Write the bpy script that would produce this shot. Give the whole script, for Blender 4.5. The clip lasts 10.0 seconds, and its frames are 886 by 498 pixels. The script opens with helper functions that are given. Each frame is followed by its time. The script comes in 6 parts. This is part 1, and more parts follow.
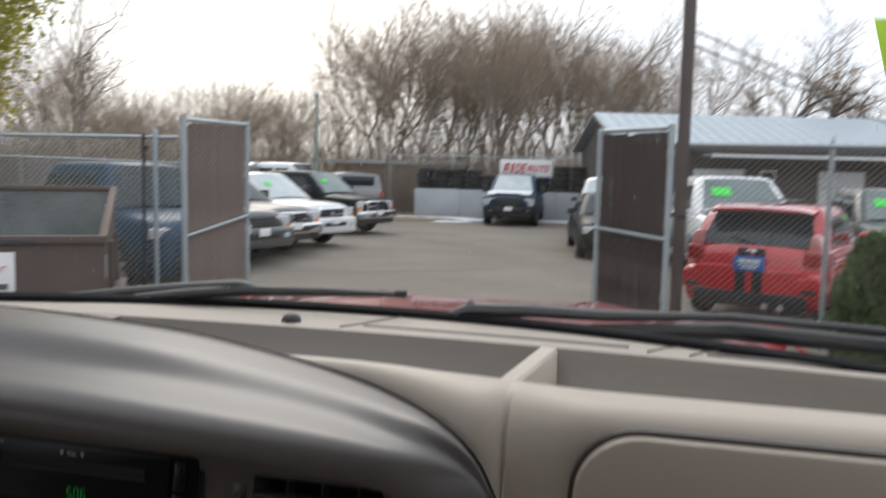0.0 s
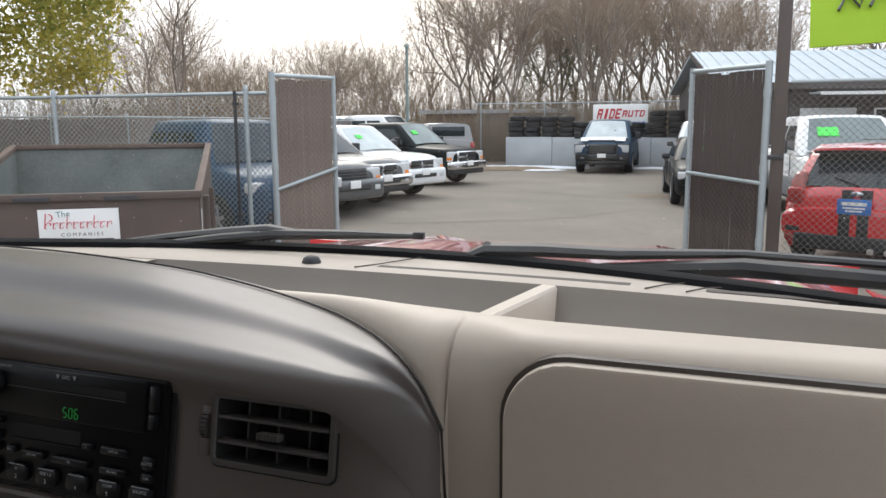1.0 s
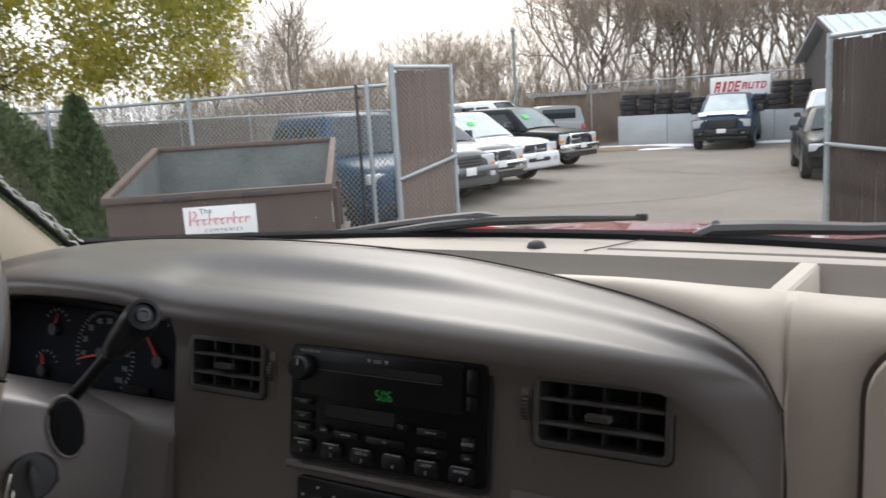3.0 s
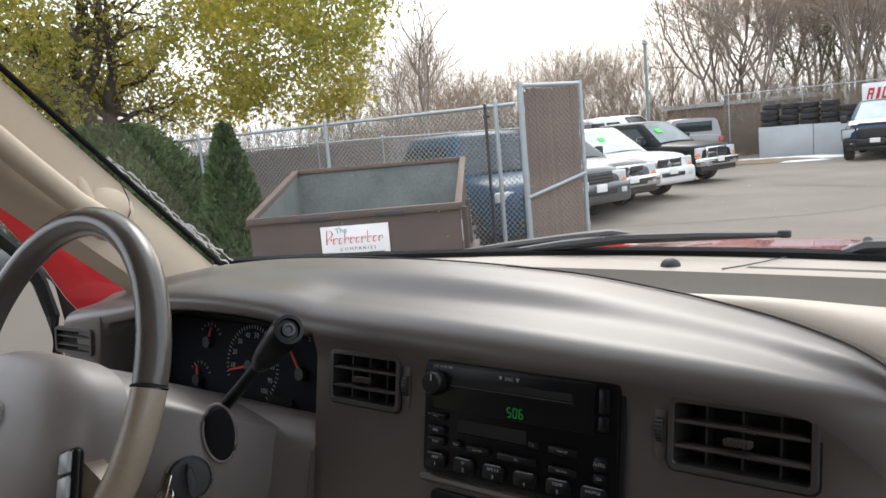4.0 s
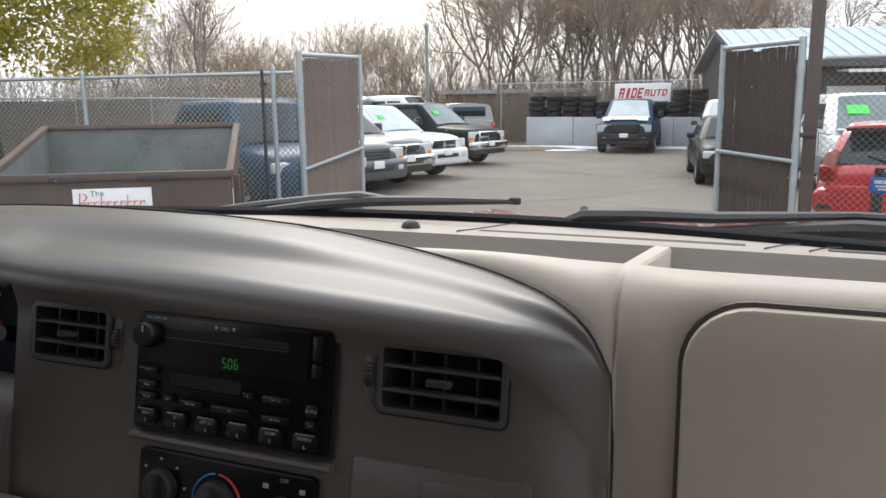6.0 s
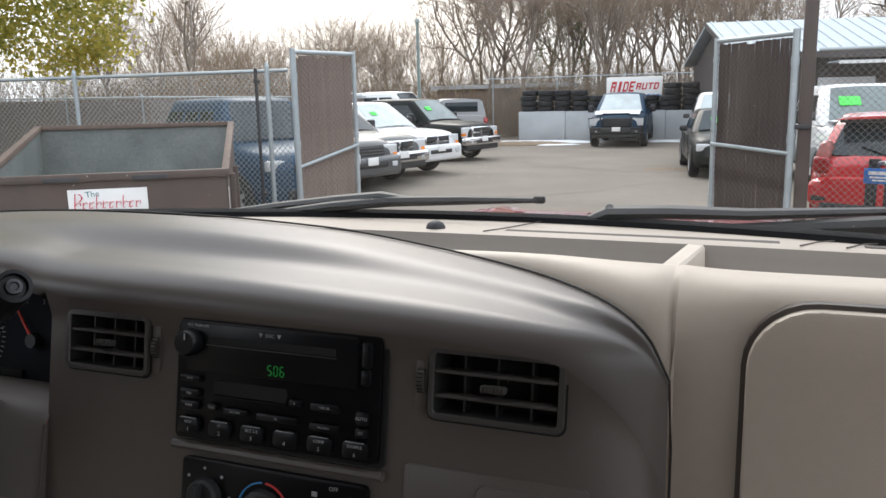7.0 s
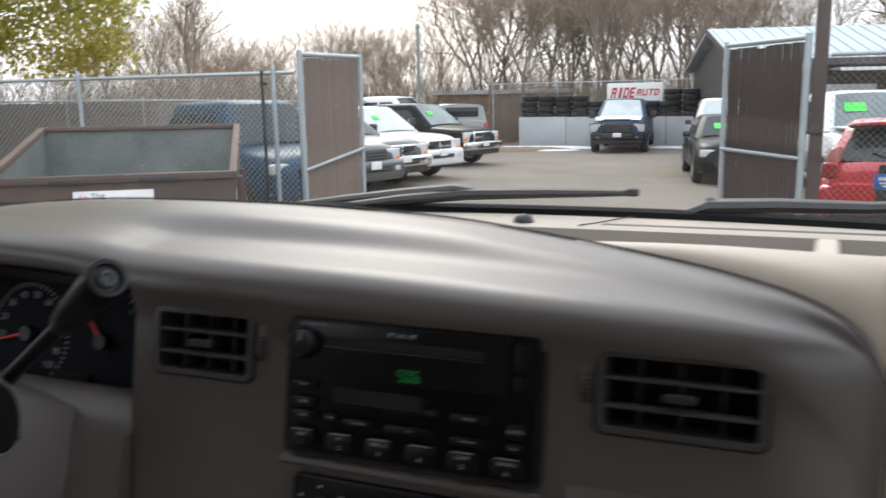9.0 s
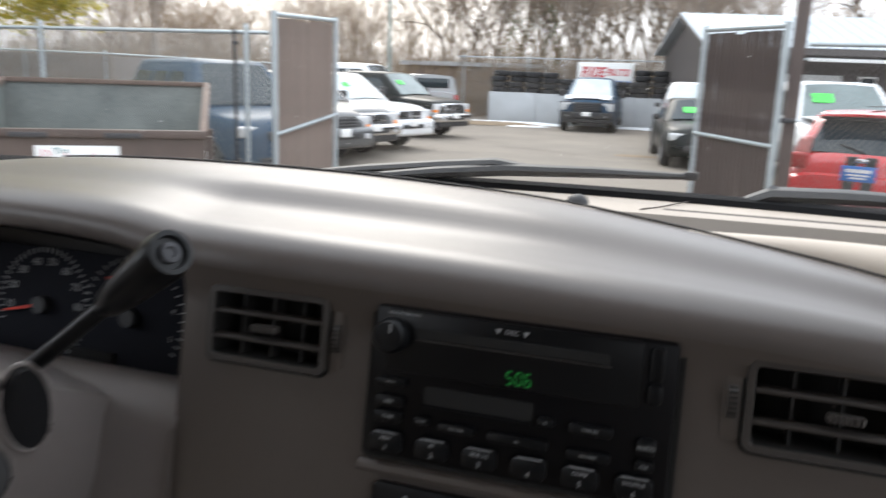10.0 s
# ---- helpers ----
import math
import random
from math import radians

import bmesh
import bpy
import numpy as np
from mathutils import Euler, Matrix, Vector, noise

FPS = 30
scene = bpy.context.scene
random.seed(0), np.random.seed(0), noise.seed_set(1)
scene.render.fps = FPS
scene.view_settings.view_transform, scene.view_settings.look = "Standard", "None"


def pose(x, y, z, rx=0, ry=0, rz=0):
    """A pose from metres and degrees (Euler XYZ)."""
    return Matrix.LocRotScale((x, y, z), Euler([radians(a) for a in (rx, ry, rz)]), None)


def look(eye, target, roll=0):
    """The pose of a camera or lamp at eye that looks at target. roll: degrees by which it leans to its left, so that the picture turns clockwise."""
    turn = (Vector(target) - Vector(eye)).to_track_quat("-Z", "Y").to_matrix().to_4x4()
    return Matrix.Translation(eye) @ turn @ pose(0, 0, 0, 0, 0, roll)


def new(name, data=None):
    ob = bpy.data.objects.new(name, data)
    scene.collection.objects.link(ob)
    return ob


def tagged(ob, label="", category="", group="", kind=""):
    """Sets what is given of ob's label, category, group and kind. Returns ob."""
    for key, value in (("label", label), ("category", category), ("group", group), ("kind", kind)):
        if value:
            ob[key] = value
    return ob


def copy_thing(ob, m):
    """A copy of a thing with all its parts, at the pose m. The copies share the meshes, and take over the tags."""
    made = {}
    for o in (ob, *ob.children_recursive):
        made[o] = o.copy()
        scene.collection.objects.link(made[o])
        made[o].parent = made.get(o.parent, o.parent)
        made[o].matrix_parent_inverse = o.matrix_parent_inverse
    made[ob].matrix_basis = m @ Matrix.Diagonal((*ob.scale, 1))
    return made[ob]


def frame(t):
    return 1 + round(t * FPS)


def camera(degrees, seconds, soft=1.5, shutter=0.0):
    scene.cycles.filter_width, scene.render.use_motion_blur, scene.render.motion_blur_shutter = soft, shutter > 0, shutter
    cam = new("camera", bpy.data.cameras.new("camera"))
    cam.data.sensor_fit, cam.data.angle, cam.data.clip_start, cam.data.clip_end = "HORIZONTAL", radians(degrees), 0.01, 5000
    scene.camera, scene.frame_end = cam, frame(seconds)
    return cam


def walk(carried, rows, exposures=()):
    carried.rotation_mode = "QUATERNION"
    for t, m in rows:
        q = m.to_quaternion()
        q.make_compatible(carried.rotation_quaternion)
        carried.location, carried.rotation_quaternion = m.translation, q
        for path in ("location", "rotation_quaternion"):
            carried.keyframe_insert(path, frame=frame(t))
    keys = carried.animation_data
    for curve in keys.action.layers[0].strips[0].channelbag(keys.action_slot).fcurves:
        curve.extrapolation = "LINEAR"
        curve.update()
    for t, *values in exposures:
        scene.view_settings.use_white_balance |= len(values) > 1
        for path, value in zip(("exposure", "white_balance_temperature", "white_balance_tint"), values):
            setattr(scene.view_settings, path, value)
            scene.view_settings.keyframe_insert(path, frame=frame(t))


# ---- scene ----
cam = camera(59.2, 10.0, shutter=0.5)
PATH = [
    (0, (0.034, 0.056, 1.787), (-0.438, 1.991, 1.602), 1.3),
    (0.5, (0.131, 0.078, 1.76), (-0.55, 1.931, 1.439), -0.9),
    (1, (0.146, 0.073, 1.777), (-0.552, 1.921, 1.464), -0.4),
    (1.5, (0.064, 0.101, 1.77), (-0.651, 1.931, 1.4), -1.3),
    (2, (0.019, 0.054, 1.788), (-0.756, 1.86, 1.415), -1.5),
    (2.2, (0.003, 0.038, 1.78), (-0.802, 1.832, 1.414), -0.8),
    (3.3, (-0.006, -0.012, 1.78), (-1.052, 1.66, 1.447), -4.6),
    (3.5, (-0.03, -0.022, 1.768), (-1.156, 1.598, 1.441), -4.7),
    (4, (0.003, -0.006, 1.783), (-1.225, 1.55, 1.513), -5.0),
    (4.5, (-0.006, -0.012, 1.78), (-1.217, 1.562, 1.545), -4.2),
    (5, (0.047, 0.002, 1.776), (-0.972, 1.7, 1.499), -2.2),
    (5.5, (0.066, 0.0, 1.759), (-0.748, 1.798, 1.434), -0.4),
    (5.7, (0.062, 0.022, 1.755), (-0.708, 1.836, 1.411), -0.4),
    (6.8, (-0.006, 0.012, 1.762), (-0.721, 1.842, 1.392), -0.9),
    (7, (-0.003, 0.012, 1.762), (-0.723, 1.841, 1.391), -1.3),
    (7.5, (-0.003, 0.013, 1.768), (-0.706, 1.843, 1.373), -2.3),
    (8, (-0.001, 0.019, 1.769), (-0.692, 1.852, 1.367), -3.0),
    (8.5, (-0.005, 0.017, 1.768), (-0.693, 1.855, 1.384), -2.8),
    (9, (-0.144, 0.043, 1.736), (-0.857, 1.877, 1.379), -1.0),
    (9.5, (-0.228, 0.023, 1.715), (-1.088, 1.781, 1.303), 0.1),
    (10, (-0.269, 0.079, 1.729), (-0.883, 1.934, 1.302), 2.0),
]
walk(cam, [(t, look(eye, target, roll)) for t, eye, target, roll in PATH], [(0, 0.5), (1, 0.9), (2.0, 1.12), (3.5, 1.05), (4.0, 1.2), (4.6, 1.12), (5.5, 1.0), (7.5, 1.1), (9.5, 1.1), (10, 1.45)])


# ---------- world and sun ----------
world = bpy.data.worlds.new("overcast_sky")
scene.world = world
world.use_nodes = True
wn, wl = world.node_tree.nodes, world.node_tree.links
wn.clear()
w_out = wn.new("ShaderNodeOutputWorld")
w_bg = wn.new("ShaderNodeBackground")
sky = wn.new("ShaderNodeTexSky")
sky.sky_type, sky.sun_disc = "NISHITA", False
sky.sun_elevation, sky.sun_rotation = radians(22), radians(-25)
sky.dust_density, sky.air_density = 4.0, 1.0
w_tc = wn.new("ShaderNodeTexCoord")
w_noise = wn.new("ShaderNodeTexNoise")
w_noise.inputs["Scale"].default_value, w_noise.inputs["Detail"].default_value = 2.2, 6.0
w_ramp = wn.new("ShaderNodeValToRGB")
w_ramp.color_ramp.elements[0].position, w_ramp.color_ramp.elements[0].color = 0.35, (0.77, 0.84, 0.96, 1)
w_ramp.color_ramp.elements[1].position, w_ramp.color_ramp.elements[1].color = 0.65, (0.94, 0.98, 1.03, 1)
w_scale = wn.new("ShaderNodeMix")
w_scale.data_type, w_scale.blend_type = "RGBA", "MIX"
w_scale.inputs["Factor"].default_value = 0.88
w_gain = wn.new("ShaderNodeVectorMath")
w_gain.operation = "SCALE"
w_gain.inputs["Scale"].default_value = 11.0
wl.new(w_tc.outputs["Generated"], w_noise.inputs["Vector"])
wl.new(w_noise.outputs["Fac"], w_ramp.inputs["Fac"])
wl.new(w_ramp.outputs["Color"], w_gain.inputs[0])
wl.new(sky.outputs["Color"], w_scale.inputs["A"])
wl.new(w_gain.outputs[0], w_scale.inputs["B"])
wl.new(w_scale.outputs["Result"], w_bg.inputs["Color"])
w_bg.inputs["Strength"].default_value = 0.10
wl.new(w_bg.outputs["Background"], w_out.inputs["Surface"])

sun_data = bpy.data.lights.new("sun", "SUN")
sun_data.energy, sun_data.angle, sun_data.color = 0.7, radians(25), (1.0, 0.95, 0.88)
sun = new("sun", sun_data)
sun.matrix_world = look((0, 0, 30), (9, -16, 12))

# ---------- materials ----------


def mat(name, color, rough=0.6, metal=0.0, vary=0.12, scale=8.0, bump=0.0, bump_scale=120.0, coat=0.0, spots=None, spec=0.5, island=0.0, rnd=0.0):
    """A node material with two scales of variation and optional fine relief."""
    m = bpy.data.materials.new(name)
    m.use_nodes = True
    n, l = m.node_tree.nodes, m.node_tree.links
    b = n["Principled BSDF"]
    tc = n.new("ShaderNodeTexCoord")
    big, fine = n.new("ShaderNodeTexNoise"), n.new("ShaderNodeTexNoise")
    big.inputs["Scale"].default_value, big.inputs["Detail"].default_value = scale, 4.0
    fine.inputs["Scale"].default_value, fine.inputs["Detail"].default_value = scale * 14, 3.0
    l.new(tc.outputs["Object"], big.inputs["Vector"])
    l.new(tc.outputs["Object"], fine.inputs["Vector"])
    add = n.new("ShaderNodeMath")
    add.operation = "MULTIPLY_ADD"
    add.inputs[1].default_value = 0.45
    l.new(fine.outputs["Fac"], add.inputs[0])
    l.new(big.outputs["Fac"], add.inputs[2])
    last = add.outputs[0]
    if island or rnd:
        src = n.new("ShaderNodeNewGeometry") if island else n.new("ShaderNodeObjectInfo")
        ma = n.new("ShaderNodeMath")
        ma.operation = "MULTIPLY_ADD"
        ma.inputs[1].default_value = island or rnd
        l.new(src.outputs["Random Per Island" if island else "Random"], ma.inputs[0])
        l.new(last, ma.inputs[2])
        last = ma.outputs[0]
    mr = n.new("ShaderNodeMapRange")
    mid = 0.72 + 0.5 * (island or rnd)
    mr.inputs["From Min"].default_value, mr.inputs["From Max"].default_value = mid - 0.4, mid + 0.4
    l.new(last, mr.inputs["Value"])
    mix = n.new("ShaderNodeMix")
    mix.data_type = "RGBA"
    lo = [max(c * (1 - vary), 0) for c in color]
    hi = [min(c * (1 + vary), 1) for c in color]
    if spots:
        hi = spots
    mix.inputs["A"].default_value, mix.inputs["B"].default_value = (*lo, 1), (*hi, 1)
    l.new(mr.outputs["Result"], mix.inputs["Factor"])
    l.new(mix.outputs["Result"], b.inputs["Base Color"])
    b.inputs["Roughness"].default_value, b.inputs["Metallic"].default_value = rough, metal
    b.inputs["Coat Weight"].default_value = coat
    b.inputs["Specular IOR Level"].default_value = spec
    if bump:
        bn, bt = n.new("ShaderNodeBump"), n.new("ShaderNodeTexNoise")
        bt.inputs["Scale"].default_value, bt.inputs["Detail"].default_value = bump_scale, 3.0
        bn.inputs["Strength"].default_value, bn.inputs["Distance"].default_value = bump, 0.01
        l.new(tc.outputs["Object"], bt.inputs["Vector"])
        l.new(bt.outputs["Fac"], bn.inputs["Height"])
        l.new(bn.outputs["Normal"], b.inputs["Normal"])
    return m


def glass_mat(name, tint, gloss=0.06):
    """A thin clear pane: see-through, with a slight mirror gloss."""
    m = bpy.data.materials.new(name)
    m.use_nodes = True
    n, l = m.node_tree.nodes, m.node_tree.links
    n.clear()
    out, tr, gl, mx = (n.new("ShaderNode" + k) for k in ("OutputMaterial", "BsdfTransparent", "BsdfGlossy", "MixShader"))
    tr.inputs["Color"].default_value = (*tint, 1)
    gl.inputs["Roughness"].default_value = 0.02
    mx.inputs["Fac"].default_value = gloss
    l.new(tr.outputs["BSDF"], mx.inputs[1])
    l.new(gl.outputs["BSDF"], mx.inputs[2])
    l.new(mx.outputs["Shader"], out.inputs["Surface"])
    return m


def leaf_mat(m):
    """Let light through thin leaves."""
    n, l = m.node_tree.nodes, m.node_tree.links
    b, out = n["Principled BSDF"], n["Material Output"]
    t, mx = n.new("ShaderNodeBsdfTranslucent"), n.new("ShaderNodeMixShader")
    l.new(b.inputs["Base Color"].links[0].from_socket, t.inputs["Color"])
    mx.inputs["Fac"].default_value = 0.5
    l.new(b.outputs["BSDF"], mx.inputs[1])
    l.new(t.outputs["BSDF"], mx.inputs[2])
    l.new(mx.outputs["Shader"], out.inputs["Surface"])


def glow_mat(name, color, strength):
    m = bpy.data.materials.new(name)
    m.use_nodes = True
    b = m.node_tree.nodes["Principled BSDF"]
    b.inputs["Base Color"].default_value = (0, 0, 0, 1)
    b.inputs["Emission Color"].default_value = (*color, 1)
    b.inputs["Emission Strength"].default_value = strength
    return m


M = dict(
    asphalt=mat("asphalt", (0.178, 0.153, 0.126), 0.9, vary=0.28, scale=0.35, bump=0.35, bump_scale=40),
    patch=mat("asphalt_patch", (0.162, 0.139, 0.114), 0.85, vary=0.2, scale=0.8, bump=0.3, bump_scale=40),
    snow=mat("old_snow", (0.75, 0.77, 0.8), 0.8, vary=0.12, scale=2, bump=0.4, bump_scale=12),
    sand=mat("gravel", (0.2, 0.15, 0.1), 0.95, vary=0.3, scale=2, bump=0.5, bump_scale=30),
    galv=mat("galvanised_steel", (0.40, 0.44, 0.46), 0.5, metal=0.55, vary=0.15, scale=6),
    wire=mat("galvanised_wire", (0.42, 0.44, 0.44), 0.5, metal=0.5, vary=0.2, scale=3),
    wire_dull=mat("rusted_wire", (0.16, 0.15, 0.145), 0.6, metal=0.3, vary=0.3, scale=3),
    wire_soft=mat("faded_brown_wire", (0.26, 0.215, 0.19), 0.6, vary=0.3, scale=3),
    wire_dark=mat("brown_coated_wire", (0.10, 0.082, 0.076), 0.5, vary=0.3, scale=3),
    slat_dark=mat("dark_brown_slat", (0.055, 0.037, 0.034), 0.55, vary=0.2, scale=3, rnd=0.3),
    slat_light=mat("weathered_brown_slat", (0.21, 0.16, 0.135), 0.65, vary=0.2, scale=3, rnd=0.3),
    post=mat("brown_post_paint", (0.075, 0.055, 0.05), 0.6, vary=0.15, scale=4),
    dump=mat("brown_dumpster_paint", (0.075, 0.057, 0.052), 0.65, vary=0.3, scale=2.5, bump=0.1, spots=(0.115, 0.08, 0.066)),
    dump_in=mat("worn_grey_steel", (0.13, 0.155, 0.155), 0.6, vary=0.4, scale=2.2, spots=(0.25, 0.27, 0.255)),
    rust=mat("rusty_edge", (0.12, 0.082, 0.066), 0.75, vary=0.3, scale=9),
    white=mat("white_paint", (0.78, 0.78, 0.78), 0.4, vary=0.05, coat=0.3),
    sign_white=mat("sign_white", (0.8, 0.8, 0.79), 0.5, vary=0.06),
    sign_red=mat("sign_red", (0.55, 0.03, 0.04), 0.5, vary=0.1),
    sign_pink=mat("sign_crimson", (0.62, 0.05, 0.10), 0.5, vary=0.1),
    sign_blue=mat("sign_blue", (0.03, 0.16, 0.5), 0.5, vary=0.1),
    sign_dark=mat("sign_dark", (0.08, 0.08, 0.09), 0.5),
    sign_teal=mat("sign_teal", (0.05, 0.2, 0.22), 0.5),
    concrete=mat("grey_concrete", (0.44, 0.46, 0.48), 0.85, vary=0.22, scale=1.2, bump=0.2, bump_scale=20),
    tyre=mat("black_rubber", (0.018, 0.018, 0.02), 0.75, vary=0.25, scale=6),
    rim=mat("alloy_rim", (0.42, 0.42, 0.43), 0.35, metal=0.8),
    steel=mat("dark_steel", (0.05, 0.05, 0.055), 0.5, metal=0.4),
    chrome=mat("chrome", (0.75, 0.75, 0.76), 0.12, metal=1.0, vary=0.04),
    cglass=mat("car_glass", (0.02, 0.03, 0.036), 0.08, vary=0.2, scale=1.5, spec=0.4),
    # pale windshields: the sky's reflection is put into the colour, with snow on the first
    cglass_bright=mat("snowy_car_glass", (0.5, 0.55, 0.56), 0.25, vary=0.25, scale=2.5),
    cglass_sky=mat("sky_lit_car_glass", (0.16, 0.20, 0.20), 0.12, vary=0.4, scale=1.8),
    lamp=mat("headlight_lens", (0.55, 0.56, 0.57), 0.12, vary=0.1, coat=0.5),
    amber=mat("amber_lens", (0.75, 0.22, 0.03), 0.2),
    tail_pale=mat("pale_tail_lens", (0.55, 0.22, 0.20), 0.15, coat=0.6),
    tail=mat("tail_lens", (0.35, 0.02, 0.02), 0.2, coat=0.5),
    black=mat("black_plastic", (0.02, 0.02, 0.022), 0.55, vary=0.2, scale=20),
    green=mat("green_price_sticker", (0.08, 0.75, 0.10), 0.6, vary=0.05),
    lime=mat("lime_note_paper", (0.45, 0.72, 0.02), 0.7, vary=0.06),
    p_red=mat("red_car_paint", (0.55, 0.028, 0.032), 0.22, coat=0.8, vary=0.06),
    # hood red made paler and pinker: grazing sky reflection put into the colour
    p_hood=mat("dusty_red_hood_paint", (0.50, 0.10, 0.11), 0.3, coat=1.0, vary=0.1, scale=3),
    p_white=mat("white_car_paint", (0.72, 0.73, 0.74), 0.25, coat=0.7, vary=0.04),
    p_black=mat("black_car_paint", (0.008, 0.011, 0.011), 0.3, coat=0.0, spec=0.16, vary=0.1),
    p_grey=mat("grey_car_paint", (0.08, 0.083, 0.088), 0.3, metal=0.2, coat=0.5, vary=0.06),
    p_silver=mat("silver_car_paint", (0.42, 0.44, 0.46), 0.28, metal=0.4, coat=0.6, vary=0.06),
    p_navy=mat("navy_car_paint", (0.016, 0.05, 0.095), 0.4, spec=0.25, coat=0.0, vary=0.1),
    p_green=mat("dark_green_car_paint", (0.02, 0.036, 0.032), 0.3, coat=0.35, vary=0.1),
    two_tone=mat("grey_lower_paint", (0.22, 0.23, 0.24), 0.35, coat=0.4),
    roof_metal=mat("pale_metal_roof", (0.42, 0.47, 0.51), 0.45, metal=0.3, vary=0.12, scale=1.5),
    siding=mat("dark_brown_siding", (0.075, 0.065, 0.062), 0.8, vary=0.2, scale=2),
    door_white=mat("white_garage_door", (0.62, 0.63, 0.64), 0.5, vary=0.06),
    bark=mat("grey_brown_bark", (0.23, 0.19, 0.16), 0.9, vary=0.3, scale=6),
    bark_dark=mat("dark_wet_bark", (0.075, 0.058, 0.05), 0.9, vary=0.3, scale=6),
    twig=mat("bare_twigs", (0.31, 0.235, 0.175), 0.9, vary=0.25, scale=1.5),
    brush=mat("dry_brush", (0.22, 0.16, 0.105), 0.95, vary=0.35, scale=1.0, island=0.5),
    leaf=mat("autumn_leaves", (0.21, 0.31, 0.06), 0.6, vary=0.3, scale=0.22, island=0.40, spots=(0.74, 0.58, 0.10)),
    ever=mat("evergreen_foliage", (0.055, 0.095, 0.04), 0.8, vary=0.5, scale=3, island=0.5, spots=(0.15, 0.21, 0.085)),
    pod=mat("taupe_soft_plastic", (0.095, 0.083, 0.078), 0.36, vary=0.08, scale=5, bump=0.03, bump_scale=900, spec=0.5),
    # the pod's plastic again, darkened for the shade on the centre panel
    stack=mat("brown_centre_panel", (0.084, 0.071, 0.064), 0.36, vary=0.08, scale=6, bump=0.05, bump_scale=900),
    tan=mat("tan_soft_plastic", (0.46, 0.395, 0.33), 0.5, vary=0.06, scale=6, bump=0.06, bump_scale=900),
    # darker copies of the tan: toned-down shelf, and tray back wall with its shade
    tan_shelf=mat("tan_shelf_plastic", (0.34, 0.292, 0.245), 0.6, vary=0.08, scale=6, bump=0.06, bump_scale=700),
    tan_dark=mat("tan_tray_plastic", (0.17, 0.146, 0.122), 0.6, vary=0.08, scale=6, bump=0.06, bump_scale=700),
    cloth=mat("beige_trim", (0.40, 0.31, 0.21), 0.75, vary=0.08, scale=7, bump=0.05, bump_scale=500),
    # kept dark so the unseen rear of the cab bounces little light
    seat=mat("dark_seat_cloth", (0.13, 0.11, 0.092), 0.9, vary=0.2, scale=20, bump=0.2, bump_scale=300),
    pillar=mat("beige_pillar_trim", (0.55, 0.455, 0.34), 0.7, vary=0.06, scale=7, bump=0.04, bump_scale=500),
    leather=mat("worn_leather_rim", (0.078, 0.068, 0.060), 0.22, vary=0.25, scale=12, bump=0.06, bump_scale=500),
    leather_low=mat("tan_leather_rim", (0.30, 0.25, 0.19), 0.28, vary=0.2, scale=12, bump=0.06, bump_scale=500),
    shroud=mat("column_plastic", (0.14, 0.124, 0.118), 0.42, vary=0.08, scale=6),
    radio=mat("radio_face", (0.004, 0.004, 0.005), 0.3, spec=0.2, vary=0.15, scale=20),
    radio_btn=mat("radio_button", (0.006, 0.0065, 0.0075), 0.3, spec=0.25, vary=0.15, scale=20),
    ink=mat("pale_ink", (0.30, 0.31, 0.32), 0.6),
    vent=mat("vent_plastic", (0.050, 0.045, 0.042), 0.36, spec=0.45, vary=0.1, scale=15),
    rubber=mat("matt_black_rubber", (0.010, 0.010, 0.011), 0.9, vary=0.2, scale=20, spec=0.15),
    vane=mat("vane_plastic", (0.016, 0.015, 0.015), 0.5, vary=0.1, scale=15),
    hole=mat("vent_dark", (0.008, 0.008, 0.008), 0.9),
    dial=mat("gauge_face", (0.011, 0.012, 0.017), 0.8, spec=0.15),
    hub=mat("taupe_airbag_plastic", (0.22, 0.198, 0.19), 0.45, vary=0.08, scale=6, bump=0.05, bump_scale=700),
    knee=mat("brown_tan_knee_plastic", (0.17, 0.145, 0.12), 0.55, vary=0.08, scale=6),
    slot=mat("shaded_slot", (0.07, 0.058, 0.05), 0.8),
    # deep shade under the instrument hood as a dark colour; also the dash seam
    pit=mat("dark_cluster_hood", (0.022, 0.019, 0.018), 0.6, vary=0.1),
    needle=mat("red_needle", (0.75, 0.05, 0.03), 0.5),
    blue_ink=mat("blue_ink", (0.05, 0.25, 0.55), 0.5),
    red_ink=mat("red_ink", (0.55, 0.05, 0.05), 0.5),
    key=mat("nickel_key", (0.55, 0.52, 0.45), 0.25, metal=1.0),
    tag=mat("yellow_tag", (0.6, 0.5, 0.12), 0.5),
    foil=mat("peeling_tint_film", (0.72, 0.74, 0.72), 0.3, metal=0.1, vary=0.4, scale=40),
    insulator=mat("weathered_teal_pole", (0.22, 0.27, 0.26), 0.8, vary=0.25),
)
leaf_mat(M["leaf"])
GLASS = glass_mat("windshield_glass", (0.96, 0.97, 0.965), 0.04)
LED = glow_mat("green_clock_digits", (0.03, 0.8, 0.12), 0.05)

# ---------- building helpers ----------


def thing(name, m, label, category, group="", kind=""):
    ob = new(name)
    ob.empty_display_size = 0.1
    ob.matrix_world = m
    return tagged(ob, label, category, group, kind)


def part(name, bm, material, parent=None, label="", smooth=True, kind="", angle=38):
    me = bpy.data.meshes.new(name)
    bmesh.ops.recalc_face_normals(bm, faces=bm.faces)
    bm.to_mesh(me)
    bm.free()
    me.materials.append(material)
    if smooth:
        me.shade_smooth()
        me.set_sharp_from_angle(angle=radians(angle))
    ob = new(name, me)
    if parent:
        ob.parent = parent
    return tagged(ob, label, kind=kind)


